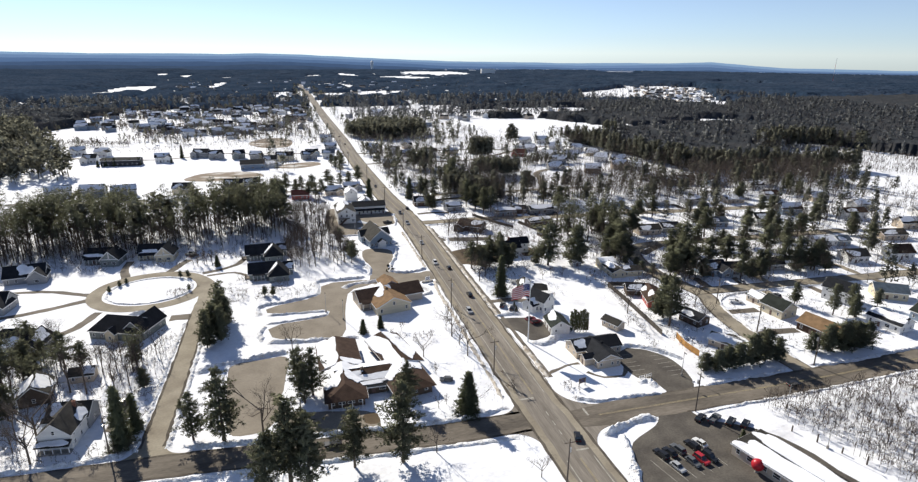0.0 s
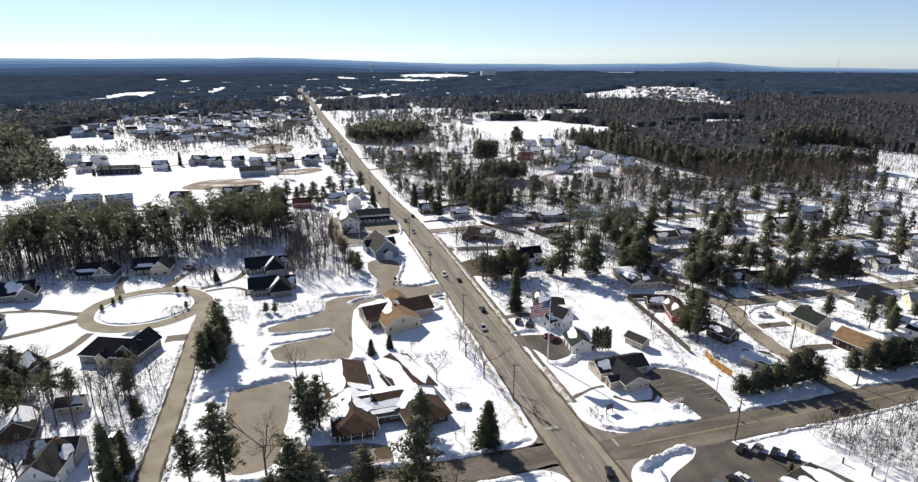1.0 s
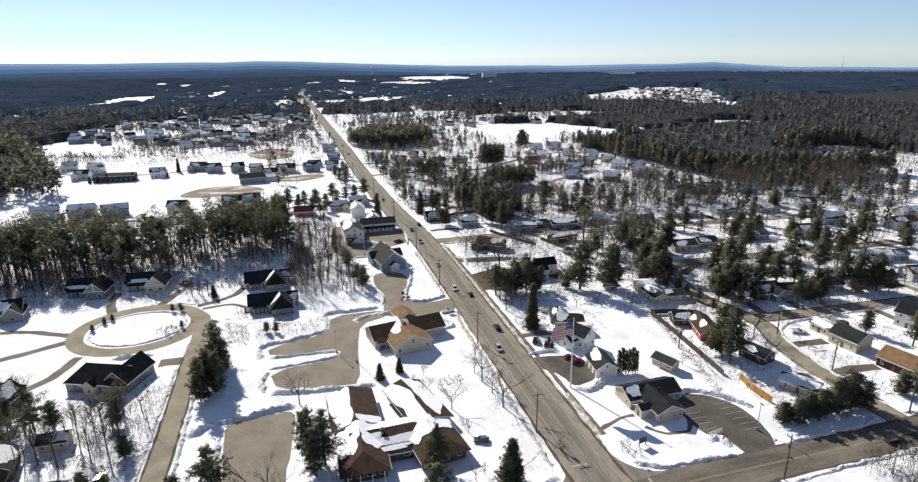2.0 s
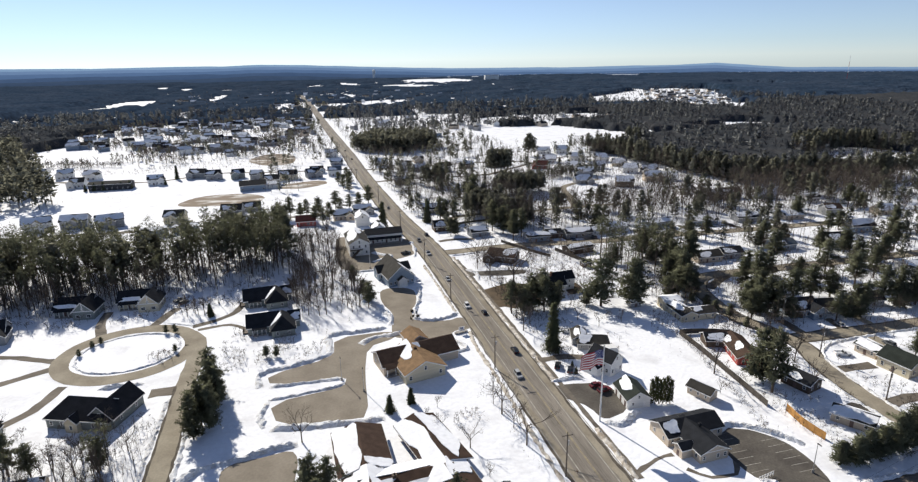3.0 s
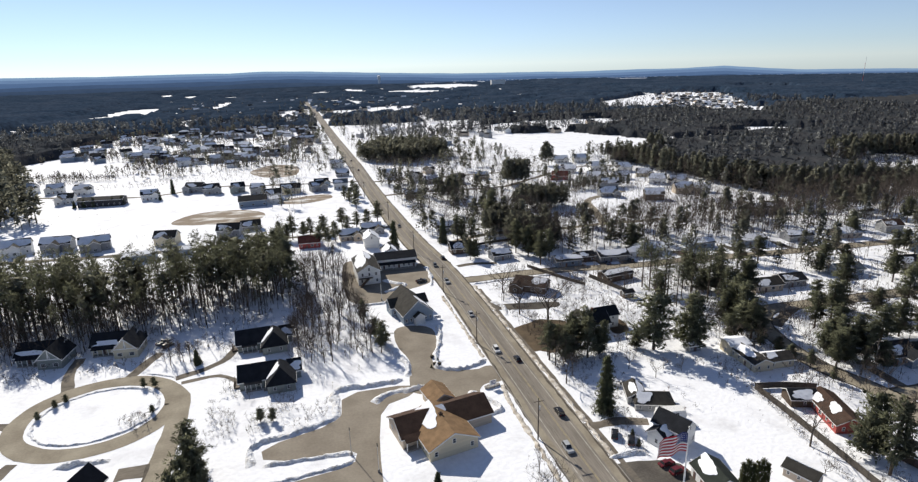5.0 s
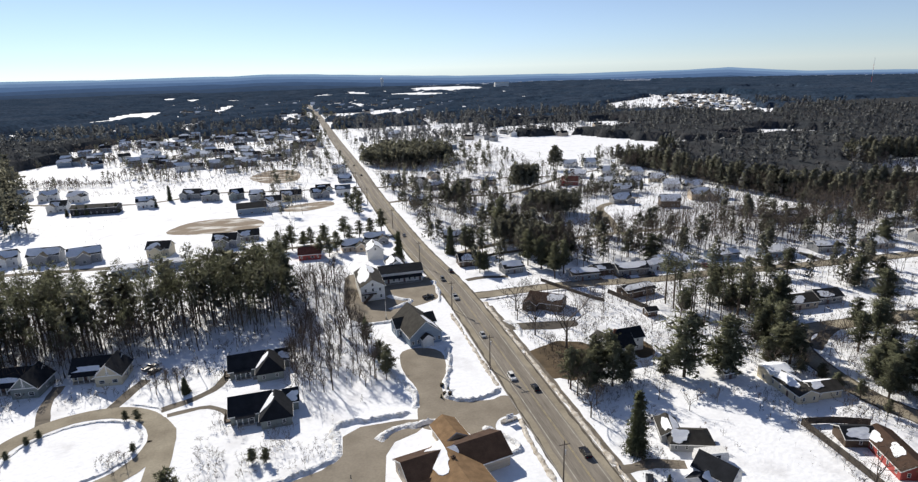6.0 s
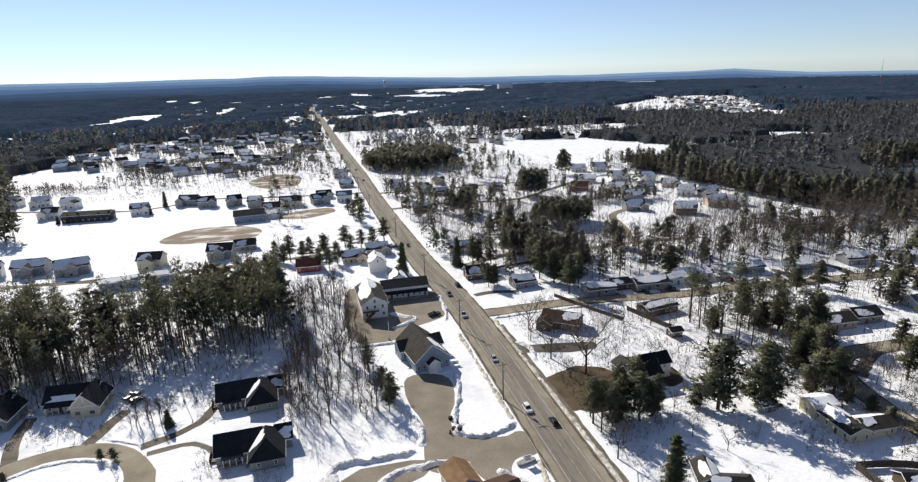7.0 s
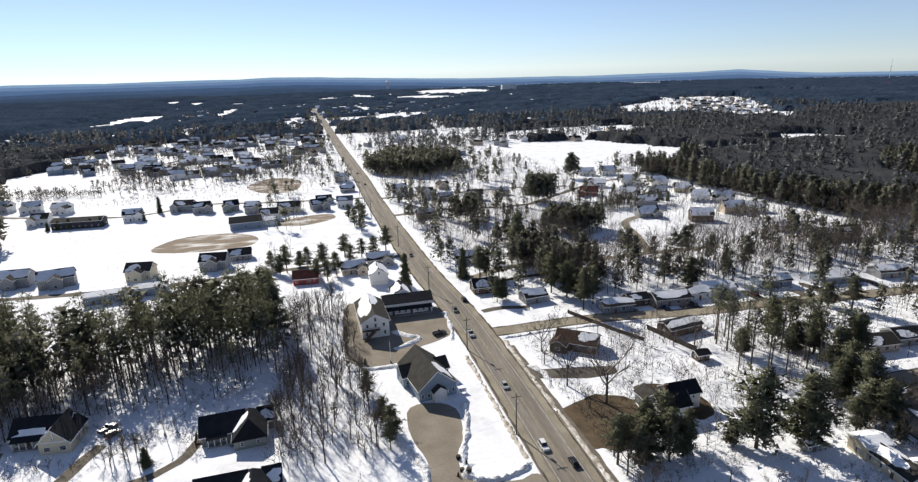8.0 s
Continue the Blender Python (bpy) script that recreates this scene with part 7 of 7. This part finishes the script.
# wooded ridges, one behind the other, up to the hills on the horizon
def skyline(a):
    """How far, in degrees, the hills' top lies under the eye's level, by bearing."""
    knots = ((-80, -0.3), (-22, -0.13), (-12, -0.20), (-6, -0.22), (-3, -0.13), (0, -0.22), (5, -0.43), (14, -0.75), (26, -0.85), (34, -0.74), (37.5, -0.64), (40, -0.82), (43, -1.04), (52, -1.10), (80, -1.0))
    for (a0, e0), (a1, e1) in zip(knots, knots[1:]):
        if a0 <= a <= a1:
            return e0 + (e1 - e0) * (a - a0) / (a1 - a0)
    return -0.5


# farther ridges glow paler: the haze is put into their colour
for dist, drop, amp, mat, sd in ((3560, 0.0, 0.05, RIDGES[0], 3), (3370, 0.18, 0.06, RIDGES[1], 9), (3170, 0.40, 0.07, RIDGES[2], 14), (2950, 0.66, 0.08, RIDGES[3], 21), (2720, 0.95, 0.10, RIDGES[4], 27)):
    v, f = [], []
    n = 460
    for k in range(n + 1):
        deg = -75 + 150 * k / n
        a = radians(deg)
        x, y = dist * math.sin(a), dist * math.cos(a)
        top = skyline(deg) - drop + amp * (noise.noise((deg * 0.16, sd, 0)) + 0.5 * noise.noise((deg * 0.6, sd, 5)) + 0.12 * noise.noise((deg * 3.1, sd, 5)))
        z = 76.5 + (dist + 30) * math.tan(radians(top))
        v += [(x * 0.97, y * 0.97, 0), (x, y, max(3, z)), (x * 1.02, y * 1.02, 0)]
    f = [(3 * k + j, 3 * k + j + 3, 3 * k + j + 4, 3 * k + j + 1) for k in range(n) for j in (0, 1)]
    sheet("backdrop_hills", Shape().add(v, f), mat, "low wooded hills on the horizon, painted and glowing blue for haze", "hills", "structure", True)


# ---- vehicles ----
def car_meshes(kind):
    """Body, glass, tyre, rim and lamp meshes of a car looking along +x."""
    L, W, H, hood = {"car": (4.5, 1.78, 1.45, 0.82), "suv": (4.7, 1.88, 1.75, 0.98), "truck": (5.6, 1.98, 1.85, 1.05)}[kind]
    a, b = L / 2, W / 2
    low = [(-a, 0.35), (-a + 0.1, 0.28), (a - 0.15, 0.28), (a, 0.4), (a - 0.02, hood - 0.18), (a - 0.25, hood - 0.05), (0.22 * L, hood), (-a + 0.12, hood + 0.04), (-a, hood - 0.1)]
    body = Shape().prism(low, -b + 0.06, b - 0.06, "y")
    body.prism([(x * 0.985, 0.02 + z * 0.97) for x, z in low], -b, b, "y")
    back = {"car": -0.36, "suv": -0.46, "truck": -0.06}[kind] * L
    top = [(0.20 * L, hood), (0.06 * L, H), (back + 0.25, H), (back, hood)]
    glass = Shape()
    n = len(top)
    glass.add([(x, -b + 0.08 + 0.16 * (z > hood + 0.1), z - 0.02) for x, z in top] + [(x, b - 0.08 - 0.16 * (z > hood + 0.1), z - 0.02) for x, z in top],
              [(0, 1, 2, 3)[::-1], (4, 5, 6, 7)] + [(i, (i + 1) % 4, 4 + (i + 1) % 4, 4 + i) for i in range(4)])
    roof = Shape().box(back + 0.3, -b + 0.26, H - 0.015, 0.055 * L, b - 0.26, H + 0.03)
    for x, z0 in ((0.13 * L, hood), (back + 0.1, hood)):
        for s in (-1, 1):
            roof.tube([(x + (0.06 * L if x > 0 else -0.05), s * (b - 0.07), z0), (x + (-0.06 * L if x > 0 else 0.17), s * (b - 0.22), H)], [0.05, 0.04], 4)
    if kind == "truck":
        body.box(-a + 0.05, -b + 0.02, hood, back - 0.1, -b + 0.12, hood + 0.3).box(-a + 0.05, b - 0.12, hood, back - 0.1, b - 0.02, hood + 0.3).box(-a, -b + 0.02, hood, -a + 0.08, b - 0.02, hood + 0.3)
    r = 0.33 if kind == "car" else 0.38
    tyre = Shape().tube([(0, -0.11, 0), (0, 0.11, 0)], [r, r], 14)
    rim = Shape().tube([(0, -0.125, 0), (0, 0.125, 0)], [r * 0.6, r * 0.6], 8)
    lamp = Shape().box(-0.04, -0.2, -0.07, 0.04, 0.2, 0.07)
    return dict(size=(L, W, H, hood, r), body=body, glass=glass, roof=roof, tyre=built("tyre", tyre, TYRE), rim=built("rim", rim, METAL), lamp=built("headlight", lamp, LAMP_GLASS), tail=built("tail_light", lamp, BALL))


KINDS = {k: car_meshes(k) for k in ("car", "suv", "truck")}
CARS = {}


def car(x, y, turn, kind, colour, where):
    label = colour + {"car": " saloon car", "suv": " sport utility car", "truck": " pickup truck"}[kind] + " " + where
    m = pose(x, y, 0.06 if 43 < x < 54 or where == "on the side street" else 0.028, 0, 0, turn) @ Matrix.Scale(0.745, 4)
    if (kind, colour) in CARS:
        ob = place(copy_thing(CARS[kind, colour], Matrix()), m)
        return tagged(ob, label)
    g = KINDS[kind]
    L, W, H, hood, r = g["size"]
    c = thing("car", m, label, "car")
    CARS[kind, colour] = c
    b = part("body", g["body"], PAINTS[colour], c)
    part("glasshouse", g["glass"], GLASS, c, "dark car glass")
    part("roof", g["roof"], PAINTS[colour], c)
    for sx in (-0.31, 0.31):
        for sy in (-1, 1):
            w = part("tyre", g["tyre"], None, c, "", pose(sx * L, sy * (W / 2 - 0.09), r))
            part("rim", g["rim"], None, w)
    for sy in (-1, 1):
        part("headlight", g["lamp"], None, c, "clear headlight", pose(L / 2 - 0.03, sy * (W / 2 - 0.35), hood - 0.27))
        part("tail_light", g["tail"], None, c, "red tail light", pose(-L / 2 + 0.02, sy * (W / 2 - 0.35), hood - 0.22))
    return c


for x, y, a, k, col in ((46.4, 205.5, -90, "suv", "white"), (50.2, 199.0, 90, "car", "black"), (46.3, 231, -90, "car", "silver"), (45.8, 262, -90, "truck", "silver"), (45.6, 281, -90, "suv", "grey"), (46.9, 160, -90, "suv", "silver"), (50.6, 172.5, 90, "suv", "black"),
                        (50.6, 289, 90, "suv", "black"), (41.5, 345, -90, "car", "grey"), (37.5, 520, 90, "car", "black"), (36, 570, 90, "car", "grey"), (51.6, 94, 70, "car", "black")):
    car(x, y, a, k, col, "on the road")
car(1.9, 104.4, 178, "suv", "black", "on the side street")
car(112, 99.4, 0, "suv", "black", "on the side street")
for x, y, a, k, col in ((65.4, 84.6, 102, "suv", "black"), (67.5, 84.8, 102, "car", "black"), (69.6, 85.1, 102, "suv", "grey"), (73.2, 85.5, 102, "suv", "black"), (75.3, 85.8, 102, "car", "white"), (66.4, 80.4, -78, "car", "silver"), (70.2, 81.0, -78, "car", "grey"), (72.3, 81.2, -78, "suv", "red"), (74.4, 81.4, -78, "suv", "black"),
                        (81.0, 93.2, 30, "suv", "black"), (83.8, 92.2, 30, "truck", "grey"), (86.6, 90.4, 35, "suv", "black"), (89.2, 89.0, 35, "car", "black")):
    car(x, y, a, k, col, "parked in the car park")
for x, y, a, k, col, w in ((63.4, 150.2, 10, "car", "maroon", "parked on the forecourt"), (64.2, 147.6, 10, "suv", "maroon", "parked on the forecourt"), (58.4, 161.5, 60, "suv", "black", "parked in front of a house"), (60.6, 158.6, 60, "suv", "black", "parked in front of a house"), (-43.4, 131.6, 80, "suv", "black", "parked in a snowy drive"), (-43.6, 236.4, 50, "suv", "black", "parked in a drive"),
                           (-45.4, 239, 50, "truck", "grey", "parked in a drive"), (30.4, 123, 165, "car", "grey", "parked on the snowy lawn"), (133, 145.4, -20, "truck", "white", "parked beside a garage"), (153, 168, 70, "car", "white", "parked in a drive"), (36.6, 288.4, 90, "suv", "black", "parked beside the inn"), 
                           (37, 265.4, 20, "truck", "black", "parked in the inn's yard"), (69.6, 179.0, -30, "truck", "white", "parked beside a house"), (111, 262, 90, "car", "blue", "parked in a drive"), (121, 262, 90, "suv", "grey", "parked in a drive"), (190, 259, 80, "car", "black", "parked in a drive"), (147.5, 160, 80, "car", "silver", "parked in a drive"), (149.8, 146.4, 88, "suv", "grey", "parked in a drive"), (168.6, 262, 90, "car", "black", "parked in a drive"), (145.4, 263.4, 88, "suv", "maroon", "parked in a drive"), (176, 146, 90, "car", "white", "parked in a drive")):
    car(x, y, a, k, col, w)
for x, y in ((28.5, 207.0), (28.3, 202.9), (29.5, 202.5)):
    b = thing("planter_barrel", pose(x, y, 0), "dark round planter barrel standing on the snow", "planter", "barrels by the drive")
    part("tub", Shape().tube([(0, 0, 0), (0, 0, 0.3), (0, 0, 0.75)], [0.42, 0.5, 0.46], 14), TYRE, b)
    part("soil", Shape().tube([(0, 0, 0.7), (0, 0, 0.79)], [0.4, 0.3], 12), EARTH, b)
# camper
c = thing("camper", pose(73.0, 163.4, 0, 0, 0, -8), "white camper trailer under snow beside a house", "camper")
part("body", Shape().prism([(-3.2, 0.6), (3.0, 0.6), (3.3, 1.6), (2.8, 2.7), (-3.0, 2.7), (-3.3, 1.2)], -1.15, 1.15, "y"), TRIM, c)
for sx in (-1.2, 0.9):
    part("window", Shape().box(sx - 0.5, -1.18, 1.5, sx + 0.5, -1.14, 2.2), GLASS, c, "dark window")
for sy in (-1.0, 1.0):
    part("tyre", KINDS["suv"]["tyre"], None, c, "", pose(-0.4, sy, 0.38))

# ---- poles, wires, lamps ----
def utility_pole(x, y, turn=0, h=10.0):
    p = thing("utility_pole", pose(x, y, 0, 0, 0, turn), "weathered wooden utility pole with a crossarm", "utility pole", "roadside poles")
    part("shaft", Shape().tube([(0, 0, 0), (0, 0, h * 0.5), (0, 0, h)], [0.17, 0.14, 0.10], 8), POLE, p)
    part("crossarm", Shape().box(-1.1, -0.06, h - 0.9, 1.1, 0.06, h - 0.75), POLE, p)
    part("transformer", Shape().tube([(0.3, 0.15, h - 3.0), (0.3, 0.15, h - 2.1)], [0.22, 0.22], 8), METAL, p, "grey transformer can")
    for sx in (-1.0, -0.4, 0.4, 1.0):
        part("insulator", Shape().tube([(sx, 0, h - 0.75), (sx, 0, h - 0.55)], [0.05, 0.04], 6), KERB, p)
    return x, y, h


LINEA = [utility_pole(x, y) for x, y in ((43.6, 82), (42.6, 122.6), (42.4, 165), (42.5, 211.5), (42.4, 253), (40.8, 301), (38.4, 361), (32, 420), (30.6, 480), (30, 545))]
LINEB = [utility_pole(x, y, 90) for x, y in ((81.9, 96.2), (124.9, 106.2), (165, 107.8))]
LINEC = [utility_pole(x, y, 0, 9) for x, y in ((123.8, 125.4), (126.5, 146.5), (133.4, 167))]
for x, y in ((-41.4, 112.6), (-4.0, 109.0)):
    utility_pole(x, y, 90, 9)
for line in (LINEA, LINEB, LINEC):
    for (x0, y0, h0), (x1, y1, h1) in zip(line, line[1:]):
        for off in (-1.0, 1.0):
            along = abs(y1 - y0) > abs(x1 - x0)
            pts = []
            for k in range(9):
                t = k / 8
                pts.append((x0 + (x1 - x0) * t + (off if along else 0), y0 + (y1 - y0) * t + (0 if along else off), h0 - 0.55 + (h1 - h0) * t - 1.0 * 4 * t * (1 - t) * 0.6))
            tagged(new("overhead_wire", Shape().tube(pts, [0.015] * 9, 3).mesh("overhead_wire", WIRE)), "thin black wire between utility poles", "wire", "", "structure")


def lamp_post(x, y, h=6.5, turn=0):
    p = thing("lamp_post", pose(x, y, 0, 0, 0, turn), "slim grey lamp post of a car park", "lamp post")
    part("shaft", Shape().tube([(0, 0, 0), (0, 0, h)], [0.09, 0.06], 8), METAL, p)
    part("base", Shape().tube([(0, 0, 0), (0, 0, 0.7)], [0.28, 0.25], 10), KERB, p, "concrete base")
    part("lamp_head", Shape().box(-0.1, -0.8, h - 0.06, 0.1, 0.1, h + 0.08), TYRE, p)


for x, y in ((20.6, 252.0), (88.2, 110.4), (8.6, 164.2), (3.8, 171.0), (103, 92), (100, 78), (-32.2, 233)):
    lamp_post(x, y)

# ---- flagpole ----
fp = thing("flagpole", pose(57.4, 137.0, 0), "tall white flagpole flying a large striped flag", "flagpole")
part("shaft", Shape().tube([(0, 0, 0), (0, 0, 9), (0, 0, 18.2)], [0.2, 0.15, 0.08], 10), TRIM, fp)
part("finial", Shape().tube([(0, 0, 18.2), (0, 0, 18.3), (0, 0, 18.5), (0, 0, 18.6)], [0.05, 0.16, 0.16, 0.04], 8), METAL, fp)


def flag_at(u, v):
    """A point of the waving flag: u along the fly, v up the hoist."""
    w = 0.5 * math.sin(u * 9.5 + v * 1.2) * u ** 0.7
    return (-0.15 - 4.9 * u, 0.9 * u + 0.9 * w, 13.8 + 3.6 * v - 1.4 * u * u + 0.2 * math.sin(u * 7))


fl = part("flag", Shape().tube([(-0.12, 0, 13.8), (-0.12, 0, 17.4)], [0.03, 0.03], 5), CLOTH, fp, "waving flag with red and white stripes")


def cloth(name, u0, u1, v0, v1, mat, shift, label=""):
    n = 22
    v, f = [], []
    for k in range(n + 1):
        u = u0 + (u1 - u0) * k / n
        for vv in (v0, v1):
            p = flag_at(u, vv)
            v += [(p[0], p[1] - shift, p[2]), (p[0], p[1] + shift, p[2])]
    for k in range(n):
        a, b = 4 * k, 4 * k + 4
        f += [(a, a + 2, b + 2, b), (a + 1, b + 1, b + 3, a + 3), (a + 2, a + 3, b + 3, b + 2), (a, b, b + 1, a + 1)]
    part(name, Shape().add(v, f), mat, fl, label, None, True)


for k in range(13):
    cloth("stripe", 0.0, 1.0, k / 13, (k + 1) / 13, RED if k % 2 == 0 else CLOTH, 0.012)
cloth("canton", 0.0, 0.4, 6 / 13, 1.0, NAVY, 0.02, "navy corner field with pale dots")
for r in range(5):
    for q in range(6):
        u, v = 0.035 + q * 0.065, 6 / 13 + (r + 0.6) * 0.1
        p = flag_at(u, v)
        part("dot", Shape().box(p[0] - 0.06, p[1] - 0.03, p[2] - 0.06, p[0] + 0.06, p[1] + 0.03, p[2] + 0.06), CLOTH, fl)


# ---- fences and signs ----
def fence(pts, h, mat, label, gap=2.4, name="fence"):
    t = thing(name, None, label, "fence")
    line = smooth_line(pts, gap)
    for a, b in zip(line, line[1:]):
        d = b - a
        m = pose(a.x, a.y, 0, 0, 0, math.degrees(math.atan2(d.y, d.x)))
        part("post", Shape().box(-0.06, -0.06, 0, 0.06, 0.06, h + 0.1), mat, t, "", m)
        part("panel", Shape().box(0.06, -0.02, 0.1, d.length - 0.06, 0.02, h).box(0.06, 0.02, 0.4, d.length - 0.06, 0.06, 0.5).box(0.06, 0.02, h - 0.3, d.length - 0.06, 0.06, h - 0.2), mat, t, "", m)
    return t


fence([(99.2, 128.6), (98.2, 123), (98.6, 117.6)], 1.9, WOODFENCE, "orange-stained board fence beside a garden")
fence([(99.4, 168.4), (98.6, 156), (97.2, 141), (96.2, 131)], 1.7, GREYFENCE, "long weathered board fence on the snow")
fence([(99.4, 168.4), (106, 167), (113, 164)], 1.7, GREYFENCE, "weathered board fence behind a house")
fence([(97, 250), (100, 240), (102, 233)], 1.6, GREYFENCE, "dark board fence in a snowy yard")
fence([(79.6, 268), (88, 250), (92, 243)], 1.3, GREYFENCE, "low weathered fence across a yard")
fence([(62, 300), (75, 303), (90, 304)], 1.2, GREYFENCE, "low fence at the wood's edge")
rail = thing("guard_rail", None, "white post-and-rail fence beside the clinic's car park", "railing")
for k in range(6):
    part("post", Shape().box(-0.06, -0.06, 0, 0.06, 0.06, 1.1), TRIM, rail, "", pose(76.8 + 0.72 * k, 111.2 + 0.12 * k, 0))
for z in (0.5, 1.0):
    part("rail", Shape().tube([(76.8, 111.2, z), (80.4, 111.8, z)], [0.05, 0.05], 5), TRIM, rail)


def board_sign(x, y, turn, w, h, z, label, frame_mat=TRIM, bars=3):
    s = thing("sign", pose(x, y, 0, 0, 0, turn), label, "sign")
    for sx in (-w / 2, w / 2):
        part("post", Shape().box(sx - 0.07, -0.07, 0, sx + 0.07, 0.07, z + h), frame_mat, s)
    b = part("board", Shape().box(-w / 2 + 0.07, -0.05, z, w / 2 - 0.07, 0.05, z + h), frame_mat, s)
    for k in range(bars):
        zz = z + h * (k + 0.6) / (bars + 0.4)
        part("text_bar", Shape().box(-w * 0.34, -0.056, zz, w * (0.34 - 0.08 * (k % 2)), -0.05, zz + h * 0.12), NAVY, b)


board_sign(61.8, 112.4, 12, 1.8, 1.3, 0.8, "small white roadside sign in the snow", DARKWOOD)
board_sign(39.6, 187.4, 8, 1.6, 1.3, 0.9, "white sign on a low stone base at a drive")
slab("sign_base", [(37.6, 187.0), (41.6, 187.8), (41.4, 189.0), (37.6, 188.4)], 0.5, KERB, "low stone sign base in the snow", "sign base", 1)
board_sign(35.4, 231.2, 0, 2.0, 1.0, 0.3, "white sign board standing on the snowy lawn")
for x, y in ((40.4, 109.4), (57.8, 108.6), (86.8, 104.0)):
    s = thing("street_sign", pose(x, y, 0), "thin street sign post in the snow", "sign")
    part("shaft", Shape().tube([(0, 0, 0), (0, 0, 2.6)], [0.04, 0.04], 6), METAL, s)
    part("plate", Shape().box(-0.3, -0.02, 2.0, 0.3, 0.02, 2.5), TRIM, s)

# ---- restaurant corner with its red ball ----
h = house_at(86.6, 72.0, 0, "low diner with a flat brown roof half under snow", "diner", "diner", 1.0)
block(h, 0, 0, -76, 22, 9.0, 2.4, 3, GREY, BEIGE, "twwwtwwt", "twwwt", "w", "w", over=0.3, snow=((-1, 0.0, 1.0, 0.0, 1.0), (1, 0.0, 1.0, 0.06, 1.0)), seed=700)
block(h, -4.0, 4.0, -76, 3.2, 2.6, 2.3, 6, CHARCOAL, DARKWOOD, "t", "", "", "", over=0.15)
slab("driveway", [(90.6, 84.4), (92.6, 85.0), (100.2, 60), (97.2, 58)], 0.03, LOT, "dark cleared strip behind the diner", "driveway", 1)
b = thing("ball", pose(80.6, 75.7, 0), "big glossy red ball on a short stand", "ornament")
part("sphere", Shape().tube([(0, 0, 0.5 + 1.2 * (1 - math.cos(math.pi * k / 14))) for k in range(15)], [max(0.02, 1.2 * math.sin(math.pi * k / 14)) for k in range(15)], 20), BALL, b, "", None, True)
part("stand", Shape().tube([(0, 0, 0), (0, 0, 0.55)], [0.4, 0.3], 10), KERB, b)
plant(SPRUCES, 1, 84.6, 84.4, 0.4)
for k, (x, y) in enumerate(((97.4, 84.6), (99.6, 80.2), (101.6, 76), (103.4, 72))):
    p = thing("bollard", pose(x, y, 0), "short dark timber post in the snow", "post", "car park posts")
    part("shaft", Shape().tube([(0, 0, 0), (0, 0, 1.4 + 0.6 * (k % 2))], [0.16, 0.15], 8), POLE, p)
# planted bed with red canes beside the low complex
for k in range(9):
    plant(BUSHES, 1, 30.6 + 0.8 * math.cos(k * 2.4) * k ** 0.5, 147.6 + 0.8 * math.sin(k * 2.4) * k ** 0.5, 0.6)

# spare originals that no place has used go to the wood's edge
for n, kind in enumerate((PINES, FINE, STAND, SPRUCES, BARES, POLES, BUSHES)):
    for i in range(len(kind)):
        if kind[i].name not in USED:
            plant(kind, i, -120 - 6 * i, 245 - 5 * n, 0.8)

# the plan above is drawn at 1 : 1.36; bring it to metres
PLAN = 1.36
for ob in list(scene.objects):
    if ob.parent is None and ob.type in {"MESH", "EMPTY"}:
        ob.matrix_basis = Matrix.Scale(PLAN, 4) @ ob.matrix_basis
